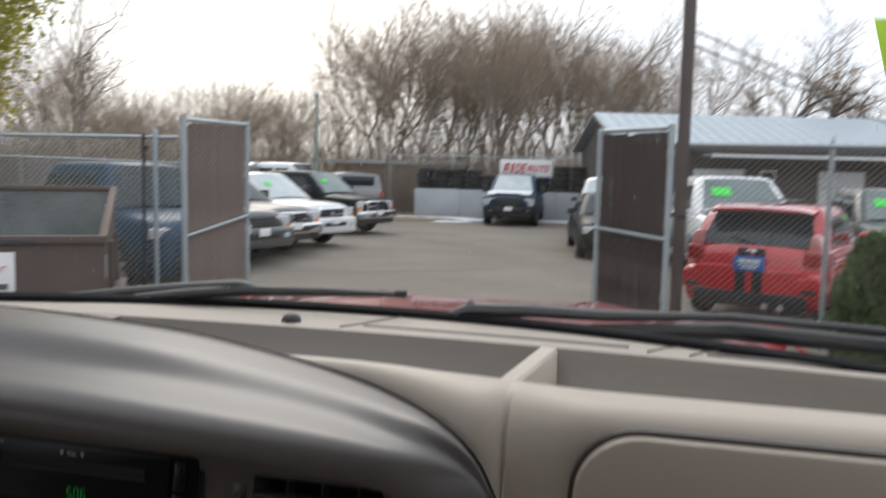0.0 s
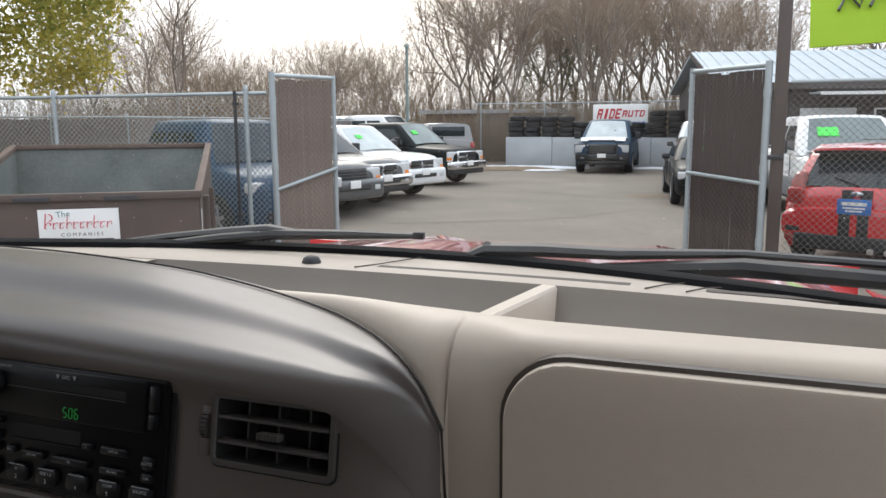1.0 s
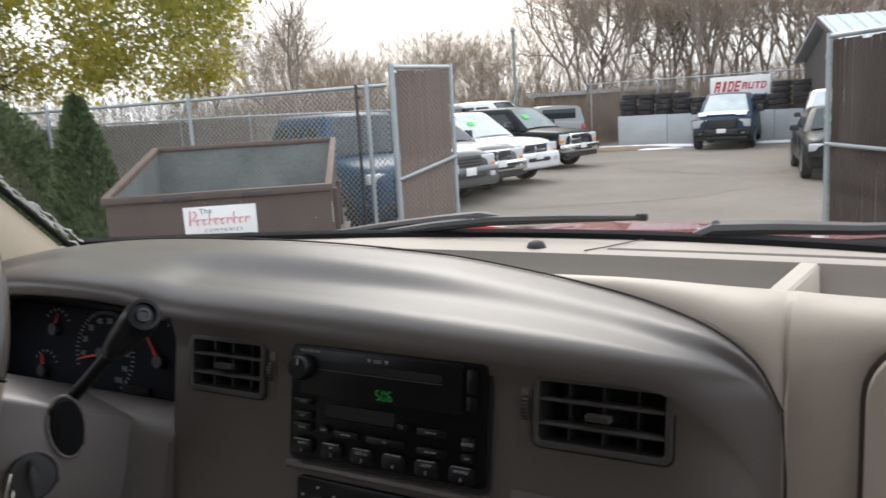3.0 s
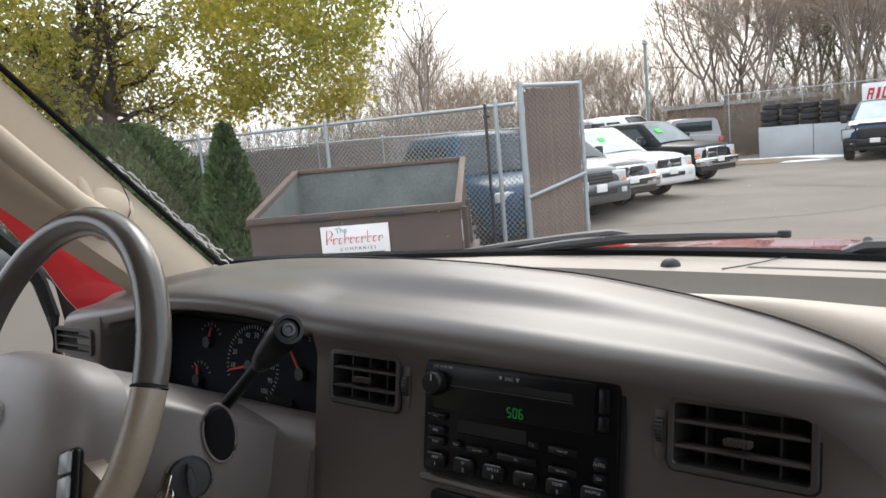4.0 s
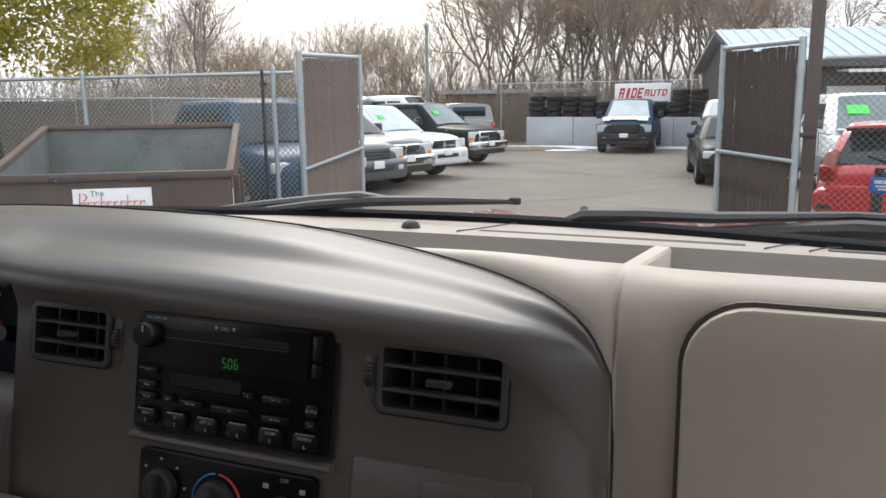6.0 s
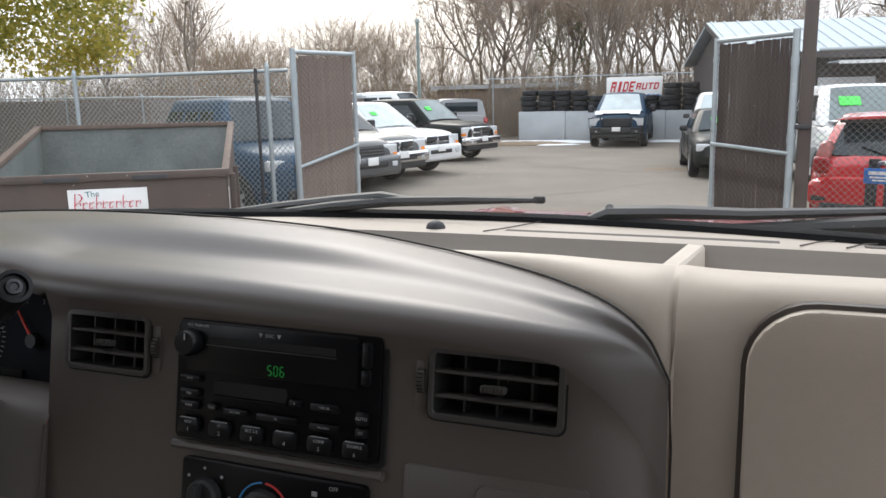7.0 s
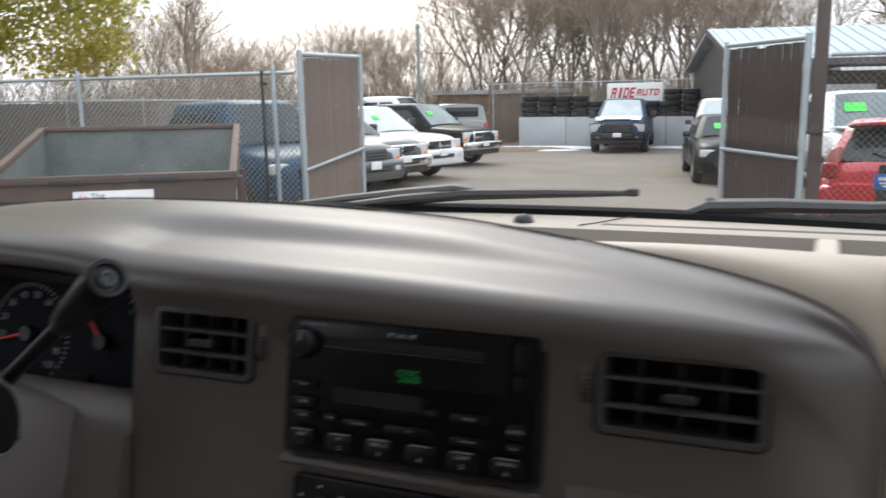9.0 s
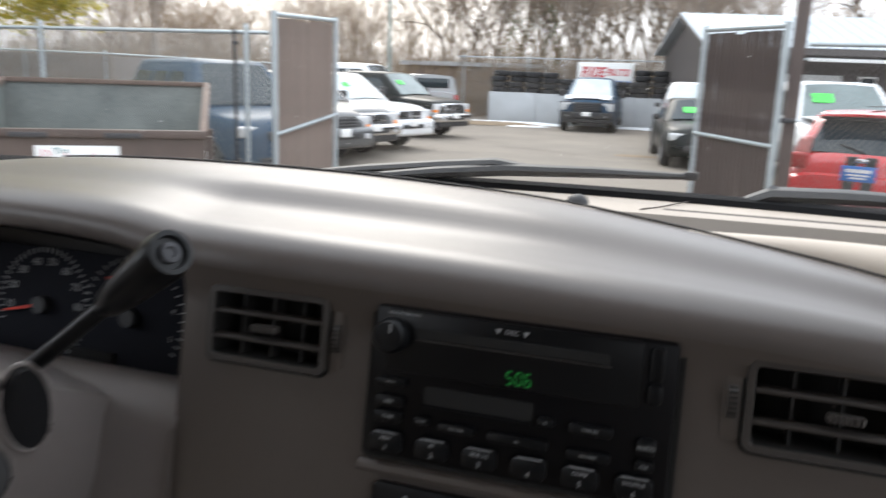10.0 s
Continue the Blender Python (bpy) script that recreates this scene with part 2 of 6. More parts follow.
def again(ob, parent, m):
    """Another part on the same mesh."""
    o = new(ob.name.split(".")[0], ob.data)
    o.parent = parent
    o.matrix_basis = m
    return o


def raw(name, verts, faces, material, parent=None, label="", smooth=False, kind=""):
    me = bpy.data.meshes.new(name)
    me.from_pydata(verts, [], faces)
    me.materials.append(material)
    if smooth:
        me.shade_smooth()
    ob = new(name, me)
    if parent:
        ob.parent = parent
    return tagged(ob, label, kind=kind)


def box(c, s, bevel=0.0, seg=2, bm=None, m=None):
    bm = bm or bmesh.new()
    t = bmesh.new()
    bmesh.ops.create_cube(t, size=1.0, matrix=Matrix.Translation(c) @ Matrix.Diagonal((*s, 1)))
    if bevel:
        bmesh.ops.bevel(t, geom=t.edges[:], offset=bevel, segments=seg, affect="EDGES", profile=0.5)
    if m:
        bmesh.ops.transform(t, matrix=m, verts=t.verts)
    return merge(bm, t)


def merge(bm, t):
    me = bpy.data.meshes.new("tmp")
    t.to_mesh(me)
    t.free()
    bm.from_mesh(me)
    bpy.data.meshes.remove(me)
    return bm


def rod(a, b, r, r2=None, n=10, bm=None):
    """A round bar from a to b."""
    bm = bm or bmesh.new()
    a, b = Vector(a), Vector(b)
    q = (b - a).to_track_quat("Z", "Y").to_matrix().to_4x4()
    bmesh.ops.create_cone(bm, cap_ends=True, segments=n, radius1=r, radius2=r if r2 is None else r2, depth=(b - a).length,
                          matrix=Matrix.Translation((a + b) / 2) @ q)
    return bm


def tube(points, r, n=10, closed=False, bm=None, flat=1.0, up=(0, 0, 1)):
    """A round tube along a line of points; r may be a list."""
    bm = bm or bmesh.new()
    pts = [Vector(p) for p in points]
    k = len(pts)
    rs = r if isinstance(r, (list, tuple)) else [r] * k
    rings, up = [], Vector(up)
    for i, p in enumerate(pts):
        d = (pts[(i + 1) % k] - pts[i - 1]) if closed else (pts[min(i + 1, k - 1)] - pts[max(i - 1, 0)])
        d.normalize()
        side = d.cross(up)
        if side.length < 0.05:
            side = d.cross(Vector((0, 1, 0)))
        side.normalize()
        top = side.cross(d)
        rings.append([bm.verts.new(p + (side * math.cos(a) + top * math.sin(a) * flat) * rs[i]) for a in (math.tau * j / n for j in range(n))])
    for i in range(k if closed else k - 1):
        A, B = rings[i], rings[(i + 1) % k]
        for j in range(n):
            bm.faces.new((A[j], A[(j + 1) % n], B[(j + 1) % n], B[j]))
    if not closed:
        bm.faces.new(rings[0][::-1])
        bm.faces.new(rings[-1])
    return bm


def sheet(rows, thick=0.0, bm=None):
    """A skin over rows of points (all rows equally long)."""
    bm = bm or bmesh.new()
    vs = [[bm.verts.new(p) for p in row] for row in rows]
    for A, B in zip(vs, vs[1:]):
        for j in range(len(A) - 1):
            bm.faces.new((A[j], A[j + 1], B[j + 1], B[j]))
    if thick:
        bmesh.ops.recalc_face_normals(bm, faces=bm.faces)
        bmesh.ops.solidify(bm, geom=bm.faces[:], thickness=thick)
    return bm


def loft(rings, bm=None, caps=True):
    """A closed skin over rings of points."""
    bm = bm or bmesh.new()
    vs = [[bm.verts.new(p) for p in ring] for ring in rings]
    n = len(vs[0])
    for A, B in zip(vs, vs[1:]):
        for j in range(n):
            bm.faces.new((A[j], A[(j + 1) % n], B[(j + 1) % n], B[j]))
    if caps:
        bm.faces.new(vs[0][::-1])
        bm.faces.new(vs[-1])
    return bm


def plate(outline, thick, m=None, bm=None, bevel=0.0):
    """A flat plate with an outline in local x, z and its face towards -y."""
    t = bmesh.new()
    f = t.faces.new([t.verts.new((x, 0, z)) for x, z in outline])
    g = bmesh.ops.extrude_face_region(t, geom=[f])
    bmesh.ops.translate(t, vec=(0, thick, 0), verts=[v for v in g["geom"] if isinstance(v, bmesh.types.BMVert)])
    if bevel:
        bmesh.ops.bevel(t, geom=t.edges[:], offset=bevel, segments=2, affect="EDGES", profile=0.5)
    if m:
        bmesh.ops.transform(t, matrix=m, verts=t.verts)
    return merge(bm or bmesh.new(), t)


def rounded(w, h, r, n=5, cx=0.0, cz=0.0):
    pts = []
    for sx, sz, a0 in ((1, 1, 0), (-1, 1, 90), (-1, -1, 180), (1, -1, 270)):
        for i in range(n + 1):
            a = radians(a0 + 90 * i / n)
            pts.append((cx + sx * (w / 2 - r) + r * math.cos(a), cz + sz * (h / 2 - r) + r * math.sin(a)))
    return pts


def words(text, size, m, material, parent, depth=0.0004, name="lettering"):
    """Raised lettering in the built-in font, read from -y of m."""
    cu = bpy.data.curves.new("lettering", "FONT")
    cu.body, cu.size, cu.extrude, cu.align_x, cu.align_y, cu.resolution_u = text, size, depth, "CENTER", "CENTER", 2
    ob = bpy.data.objects.new("lettering", cu)
    scene.collection.objects.link(ob)
    me = bpy.data.meshes.new_from_object(ob.evaluated_get(bpy.context.evaluated_depsgraph_get()))
    bpy.data.objects.remove(ob)
    me.transform(m @ pose(0, 0, 0, 90, 0, 0))
    me.materials.clear()
    me.materials.append(material)
    o = new(name, me)
    o.parent = parent
    return o


def lerp(x, table):
    """Straight-line table look-up."""
    if x <= table[0][0]:
        return table[0][1]
    for (a, va), (b, vb) in zip(table, table[1:]):
        if x <= b:
            return va + (vb - va) * (x - a) / (b - a)
    return table[-1][1]


def smooth(x, table):
    """Rounded table look-up: a cubic through the entries."""
    n = len(table)
    if x <= table[0][0] or x >= table[-1][0]:
        return lerp(x, table)
    for i in range(n - 1):
        (a, va), (b, vb) = table[i], table[i + 1]
        if x <= b:
            def slope(k):
                lo, hi = max(k - 1, 0), min(k + 1, n - 1)
                return (table[hi][1] - table[lo][1]) / (table[hi][0] - table[lo][0])
            t, h = (x - a) / (b - a), b - a
            return (2 * t ** 3 - 3 * t ** 2 + 1) * va + (t ** 3 - 2 * t ** 2 + t) * h * slope(i) + (-2 * t ** 3 + 3 * t ** 2) * vb + (t ** 3 - t ** 2) * h * slope(i + 1)

# ---------- the lot: ground, walls, fences ----------
raw("ground", [(-700, -700, 0), (700, -700, 0), (700, 700, 0), (-700, 700, 0)], [(0, 1, 2, 3)], M["asphalt"])
tagged(bpy.data.objects["ground"], "worn grey-brown asphalt car park", "ground", kind="structure")


def blot(name, cx, cy, rx, ry, h, material, label, seed, turn=0.0, category="patch"):
    """A low uneven patch lying on the ground."""
    rng = random.Random(seed)
    bm = bmesh.new()
    rings = []
    for k, (f, z) in enumerate(((1.0, 0.004), (0.8, h * 0.6), (0.5, h), (0.15, h * 0.9))):
        ring = []
        for i in range(28):
            a = math.tau * i / 28
            w = f * (1 + 0.25 * noise.noise(Vector((math.cos(a) * 1.6 + seed, math.sin(a) * 1.6, k * 0.2))))
            x, y = rx * w * math.cos(a), ry * w * math.sin(a)
            c, s = math.cos(radians(turn)), math.sin(radians(turn))
            ring.append((cx + x * c - y * s, cy + x * s + y * c, z + rng.uniform(0, h * 0.15)))
        rings.append(ring)
    loft(rings, bm)
    return tagged(part(name, bm, material), label, category, kind="stuff")


blot("asphalt_patch", -6.5, 15.5, 5.5, 2.6, 0.003, M["patch"], "darker repaired strip of asphalt", 3, 25)
blot("asphalt_patch", -2.5, 21, 3.5, 1.6, 0.003, M["patch"], "darker repaired strip of asphalt", 8, -10)
blot("snow", -8.2, 31.6, 2.6, 0.45, 0.10, M["snow"], "thin bank of old snow along the concrete wall", 5, 6, "snow")
blot("snow", -7.0, 30.2, 0.9, 0.3, 0.05, M["snow"], "thin patch of old snow on asphalt", 6, 20, "snow")
blot("snow", -2.6, 32.2, 1.5, 0.4, 0.08, M["snow"], "thin bank of old snow along the concrete wall", 7, 0, "snow")
blot("gravel", -8.4, 30.4, 2.2, 0.7, 0.12, M["sand"], "low heap of brown gravel on asphalt", 9, 5, "gravel")
blot("leaf_litter", -1.9, 20.0, 0.6, 0.3, 0.03, M["sand"], "swept brown leaves on asphalt", 12, 0, "leaves")

# concrete retaining wall at the back, of separate blocks
wall_back = thing("concrete_wall", pose(-9.35, 33.0, 0), "low weathered grey concrete block wall", "wall", kind="structure")
first = part("block", box((0, 0, 0), (2.03, 0.6, 1.26), 0.02), M["concrete"], wall_back)
first.matrix_basis = pose(1.02, 0.3, 0.63)
for i in range(1, 6):
    again(first, wall_back, pose(1.02 + 2.045 * i, 0.3 + random.uniform(-0.02, 0.02), 0.63 - 0.012 * i))

tyre_bm = bmesh.new()
rings = []
for r, z in ((0.20, 0.03), (0.30, 0.0), (0.35, 0.03), (0.365, 0.11), (0.35, 0.19), (0.30, 0.22), (0.20, 0.19)):
    rings.append([(r * math.cos(a), r * math.sin(a), z) for a in (math.tau * i / 20 for i in range(20))])
loft(rings, tyre_bm, caps=False)
tyre_ob = part("tyre", tyre_bm, M["tyre"])
tagged(tyre_ob, "used black tyre stacked on the wall", "tyre", "stacked tyres")
tyre_ob.matrix_world = pose(-8.95, 33.35, 1.26)
rng = random.Random(4)
for i in range(9):
    for k in range(4 if i < 4 else 3):
        if i or k:
            copy_thing(tyre_ob, pose(-8.95 + 0.72 * i + rng.uniform(-0.04, 0.04), 33.38 + rng.uniform(-0.05, 0.05), 1.26 + 0.225 * k - 0.012 * i, 0, 0, rng.uniform(0, 90)))
for i in range(5):
    for k in range(5 if i < 2 else 3):
        copy_thing(tyre_ob, pose(-3.0 + 0.74 * i, 33.4 + rng.uniform(-0.05, 0.05), 1.2 + 0.225 * k, 0, 0, rng.uniform(0, 90)))

# shop sign standing behind the wall
sign = thing("shop_sign", pose(-4.58, 33.75, 0, 0, 0, 2), "white sign board with slanted red and blue lettering", "sign")
part("board", box((0, 0, 1.9), (2.26, 0.16, 1.4), 0.03), M["sign_white"], sign)
part("post", box((-0.8, 0.1, 0.65), (0.1, 0.1, 1.3), 0.01), M["steel"], sign)
part("post", box((0.8, 0.1, 0.65), (0.1, 0.1, 1.3), 0.01), M["steel"], sign)


def slant_mark(x, z, w, h, material, parent, strokes, y=-0.084):
    """One slanted block mark made of strokes given in unit coordinates."""
    bm = bmesh.new()
    for ax, az, bx, bz in strokes:
        p = []
        for ux, uz in ((ax, az), (bx, az), (bx, bz), (ax, bz)):
            p.append((x + ux * w + uz * h * 0.22, z + uz * h))
        plate(p, -0.006, Matrix.Translation((0, y, 0)), bm)
    return part("mark", bm, material, parent, smooth=False)


MARKS = (((0, 0, .28, 1), (.28, .75, .9, 1), (.7, .5, .95, .8), (.28, .4, .9, .58), (.62, 0, .9, .4)),
         ((.25, 0, .75, 1),),
         ((0, 0, .28, 1), (.28, .8, .8, 1), (.28, 0, .8, .2), (.7, .15, .95, .85)),
         ((0, 0, .28, 1), (.28, .8, .95, 1), (.28, .4, .8, .6), (.28, 0, .95, .2)))
for k, st in enumerate(MARKS):
    slant_mark(-0.98 + 0.25 * k, 2.0, 0.22, 0.42, M["sign_red"], sign, st)
for k, st in enumerate((MARKS[0], ((0, .15, .25, 1), (.7, .15, .95, 1), (0, 0, .95, .2)), ((.35, 0, .62, .8), (0, .8, 1, 1)), MARKS[2])):
    slant_mark(0.07 + 0.235 * k, 2.08, 0.2, 0.27, M["sign_red"], sign, st)
for k, st in enumerate((MARKS[3], ((.35, 0, .62, .8), (0, .8, 1, 1)), MARKS[1], MARKS[2])):
    slant_mark(0.28 + 0.19 * k, 1.66, 0.16, 0.22, M["sign_blue"], sign, st)


def mesh_wires(L, z0, z1, pitch, r, bm=None):
    """Woven wire netting: two families of slanting strands in local x, z."""
    V, F = [], []
    h = z1 - z0
    dirs = ((1, 1), (1, -1))
    for s, (dx, dz) in enumerate(dirs):
        n = int((L + h) / pitch)
        for i in range(n + 1):
            x0 = -h + i * pitch if dz > 0 else i * pitch
            a, b = (x0, z0), (x0 + h, z1)
            if dz < 0:
                a, b = (x0, z0), (x0 - h, z1)
            (ax, az), (bx, bz) = a, b
            t0 = max(0.0, min(1.0, (0 - ax) / (bx - ax))), max(0.0, min(1.0, (L - ax) / (bx - ax)))
            lo, hi = min(t0), max(t0)
            if hi - lo < 0.01:
                continue
            p, q = (ax + (bx - ax) * lo, az + (bz - az) * lo), (ax + (bx - ax) * hi, az + (bz - az) * hi)
            y = (s - 0.5) * r * 1.6
            k = len(V)
            nx, nz = (q[1] - p[1]), -(q[0] - p[0])
            d = math.hypot(nx, nz)
            nx, nz = nx / d * r, nz / d * r
            for cx, cz in (p, q):
                V.extend(((cx + nx, y, cz + nz), (cx - nx, y, cz - nz), (cx, y - 1.6 * r, cz)))
            F.extend(((k, k + 1, k + 4, k + 3), (k + 1, k + 2, k + 5, k + 4), (k + 2, k, k + 3, k + 5)))
    return V, F


def along(a, b):
    """The pose at a that turns local x towards b, and the length."""
    d = Vector((b[0] - a[0], b[1] - a[1]))
    return pose(a[0], a[1], 0, 0, 0, math.degrees(math.atan2(d.y, d.x))), d.length


def fence(a, b, h, posts, label, pitch=0.072, wire_r=0.0029, slat=None, thick=0.028, net="wire"):
    m, L = along(a, b)
    f = thing("chain_link_fence", m, label, "fence", kind="structure")
    part("top_rail", rod((0, 0, h), (L, 0, h), 0.022), M["galv"], f)
    for x in posts:
        p = part("post", rod((x, 0.035, 0), (x, 0.035, h + 0.05), thick), M["galv"], f)
        part("cap", rod((x, 0.035, h + 0.05), (x, 0.035, h + 0.10), thick * 1.15, thick * 0.4), M["galv"], p)
    V, F = mesh_wires(L, 0.05, h, pitch, wire_r)
    raw("netting", V, F, M[net], f, "woven galvanised wire", kind="stuff")
    V, F = [], []
    for i in range(int(L / pitch)):
        x = (i + 0.5) * pitch
        k = len(V)
        V += [(x - 0.003, 0, h), (x + 0.003, 0, h), (x, 0.006, h + 0.055)]
        F.append((k, k + 1, k + 2))
    raw("wire_ends", V, F, M["wire"], f, kind="stuff")
    if slat:
        V, F = [], []
        for i in range(int(L / 0.09)):
            x, k, w = i * 0.09, len(V), 0.044
            y = random.uniform(0.01, 0.02)
            V += [(x - w, y, 0.06), (x + w, y, 0.06), (x + w, y, h - 0.06), (x - w, y, h - 0.06), (x - w, y + 0.006, 0.06), (x + w, y + 0.006, 0.06), (x + w, y + 0.006, h - 0.06), (x - w, y + 0.006, h - 0.06)]
            F += [(k, k + 1, k + 2, k + 3), (k + 4, k + 7, k + 6, k + 5), (k, k + 3, k + 7, k + 4), (k + 1, k + 5, k + 6, k + 2)]
        raw("slats", V, F, slat, f, "faded brown privacy slats", kind="stuff")
    return f


fence((-5.13, 8.16), (-13.6, 7.35), 2.17, (0.26, 3.0, 5.65, 8.3), "galvanised chain link fence beside the gate")
fence((0.62, 9.1), (8.6, 8.9), 2.2, (1.42, 4.4, 7.4), "galvanised chain link fence in front of parked cars", wire_r=0.0019, net="wire_dull")
fence((-21, 8.2), (-14.6, 16.5), 2.05, (0.5, 3.2, 5.9, 8.5, 10.3), "far chain link fence with faded brown slats", 0.12, 0.003, M["slat_light"])
fence((-14.6, 16.5), (-15.2, 36), 2.05, (3, 6, 9, 12, 15, 18), "far chain link fence with faded brown slats", 0.12, 0.003, M["slat_light"])
fence((-11.5, 35.2), (3.0, 35.6), 2.75, (0.3, 3.3, 6.3, 9.3, 12.3), "far chain link fence behind the concrete wall", 0.16, 0.003)


def gate(a, b, h, slat, label, brace, n, lean=0.0, face=1):
    """A gate leaf hung at a, its free end at b."""
    m, L = along(a, b)
    g = thing("gate", m @ pose(0, 0, 0, 0, lean, 0), label, "gate", "car park gates")
    r = 0.03
    part("frame_post", rod((0, 0, 0.08), (0, 0, h + 0.04), r + 0.008), M["galv"], g)
    part("frame_post", rod((L, 0, 0.08), (L, 0, h + 0.04), r), M["galv"], g)
    part("frame_rail", rod((0, 0, h), (L, 0, h), r * 0.9), M["galv"], g)
    part("frame_rail", rod((0, 0, 0.12), (L, 0, 0.12), r * 0.9), M["galv"], g)
    part("brace", rod((0, -0.022 * face, brace[0]), (L, -0.022 * face, brace[1]), r * 0.8), M["galv"], g)
    for z in (0.45, 1.25, 2.05):
        part("hinge", rod((0, 0, z), (0, 0, z + 0.09), r + 0.014), M["galv"], g)
        part("band", rod((L, 0, z + 0.1), (L, 0, z + 0.14), r + 0.007), M["galv"], g)
    V, F = mesh_wires(L, 0.12, h, 0.072, 0.0029 if face > 0 else 0.0022)
    raw("netting", V, F, M["wire_soft" if face > 0 else "wire_dark"], g, "woven fence wire", kind="stuff")
    w = (L - 0.08) / n
    sm = box((0, 0.012 * face, 0), (w * (0.985 if face > 0 else 0.87), 0.008, 1.0), 0)
    s0 = part("slat", sm, slat, g, smooth=False)
    rr = random.Random(n)
    for i in range(n):
        top = h - 0.035 - (0.03 if rr.random() < 0.15 else rr.uniform(0, 0.012))
        mm = pose(0.04 + w * (i + 0.5), rr.uniform(-0.003, 0.003), 0.16 + (top - 0.16) / 2, 0, rr.uniform(-0.12, 0.12), 0) @ Matrix.Diagonal((1, 1, top - 0.16, 1))
        if i == 0:
            s0.matrix_basis = mm
        else:
            again(s0, g, mm)
    return g


gate((-5.08, 8.2), (-4.76, 9.12), 2.38, M["slat_light"], "open chain link gate leaf with weathered brown slats", (1.02, 1.24), 14)
gate((0.40, 9.08), (-0.41, 9.92), 2.38, M["slat_dark"], "open chain link gate leaf with dark brown slats", (1.14, 1.20), 18, 0.0, -1)
gp = thing("gate_post", pose(0.53, 9.14, 0), "tall brown painted steel gate post", "post")
part("shaft", box((0, 0, 2.2), (0.13, 0.13, 4.4), 0.012), M["post"], gp)
part("chain_bracket", box((-0.02, -0.08, 1.42), (0.16, 0.03, 0.05), 0.006), M["steel"], gp)
gp2 = thing("drop_rod", pose(-5.53, 8.08, 0), "thin dark steel drop rod clipped to the fence", "rod")
part("bar", rod((0, 0, 0), (0, 0, 2.2), 0.020), M["steel"], gp2)
part("clip", box((0, 0.02, 2.05), (0.06, 0.07, 0.04), 0.006), M["steel"], gp2)
part("clip", box((0, 0.02, 0.7), (0.06, 0.07, 0.04), 0.006), M["steel"], gp2)

# ---------- dumpster ----------
dang = math.degrees(math.atan2(6.0 - 4.85, -4.5 + 6.2))
dm = thing("dumpster", pose(-4.5, 6.0, 0, 0, 0, dang), "brown steel dumpster with an open slanted top", "dumpster")
W, D, HF, HB, T = 2.06, 2.02, 1.2, 1.59, 0.012


def dwall(name, pts, mt, thick):
    bm = bmesh.new()
    f = bm.faces.new([bm.verts.new(p) for p in pts])
    bm.normal_update()
    g = bmesh.ops.extrude_face_region(bm, geom=[f])
    bmesh.ops.translate(bm, vec=f.normal * thick, verts=[v for v in g["geom"] if isinstance(v, bmesh.types.BMVert)])
    return part(name, bm, mt, dm, smooth=False)


dwall("front_wall", [(-W, 0, .12), (0, 0, .12), (0, 0, HF), (-W, 0, HF)], M["dump"], -T)
dwall("back_wall", [(-W, D, .12), (0, D, .12), (0, D, HB), (-W, D, HB)], M["dump_in"], T)
dwall("side_wall", [(0, T, .12), (0, D - T, .12), (0, D - T, HB), (0, T, HF)], M["dump"], -T)
dwall("side_wall", [(-W, T, .12), (-W, D - T, .12), (-W, D - T, HB), (-W, T, HF)], M["dump"], T)
dwall("floor_plate", [(-W, 0, .11), (0, 0, .11), (0, D, .11), (-W, D, .11)], M["dump_in"], -T)
dwall("side_lining", [(-T - .004, .03, .14), (-T - .004, D - .03, .14), (-T - .004, D - .03, HB - .05), (-T - .004, .03, HF - .05)], M["dump_in"], -0.004)
dwall("side_lining", [(-W + T + .004, .03, .14), (-W + T + .004, D - .03, .14), (-W + T + .004, D - .03, HB - .05), (-W + T + .004, .03, HF - .05)], M["dump_in"], 0.004)
part("rim", box((-W / 2, -0.01, HF - 0.03), (W + 0.06, 0.07, 0.07), 0.008), M["dump"], dm)
part("rim", box((-W / 2, D, HB - 0.02), (W + 0.06, 0.06, 0.05), 0.008), M["rust"], dm)
sl = math.atan2(HB - HF, D)
for x in (0.0, -W):
    part("rim", box((0, D / 2, 0), (0.07, D * 1.015, 0.06), 0.008, m=pose(x, 0, HF - 0.02, math.degrees(sl), 0, 0)), M["rust"], dm)
for x in (-W * 0.32, -W * 0.68):
    part("wear_plate", box((x, -0.052, HF - 0.045), (0.30, 0.014, 0.045), 0.004), M["steel"], dm)
for y in (0.45, 1.45):
    part("rib", box((0.035, y, 0.62), (0.06, 0.09, 1.0), 0.008), M["dump"], dm)
part("fork_pocket", box((0.08, D * 0.5, 0.52), (0.12, 1.3, 0.2), 0.012), M["dump"], dm)
part("reflector", box((0.012, 0.1, 0.92), (0.006, 0.05, 0.2), 0.001), M["sign_white"], dm)
for x in (-0.15, -W + 0.15):
    part("skid", box((x, D / 2, 0.055), (0.12, D, 0.11), 0.01), M["steel"], dm)
ds = thing("company_sign", dm.matrix_world @ pose(-0.34 * W - 0.33, -0.02, 0.885), "white sign with crimson script and dark small print on the dumpster", "sign")
part("board", plate([(-0.335, -0.18), (0.335, -0.18), (0.335, 0.18), (-0.335, 0.18)], 0.008, Matrix.Translation((0, -0.01, 0)), bevel=0.001), M["sign_white"], ds)
bm = bmesh.new()
x = -0.285
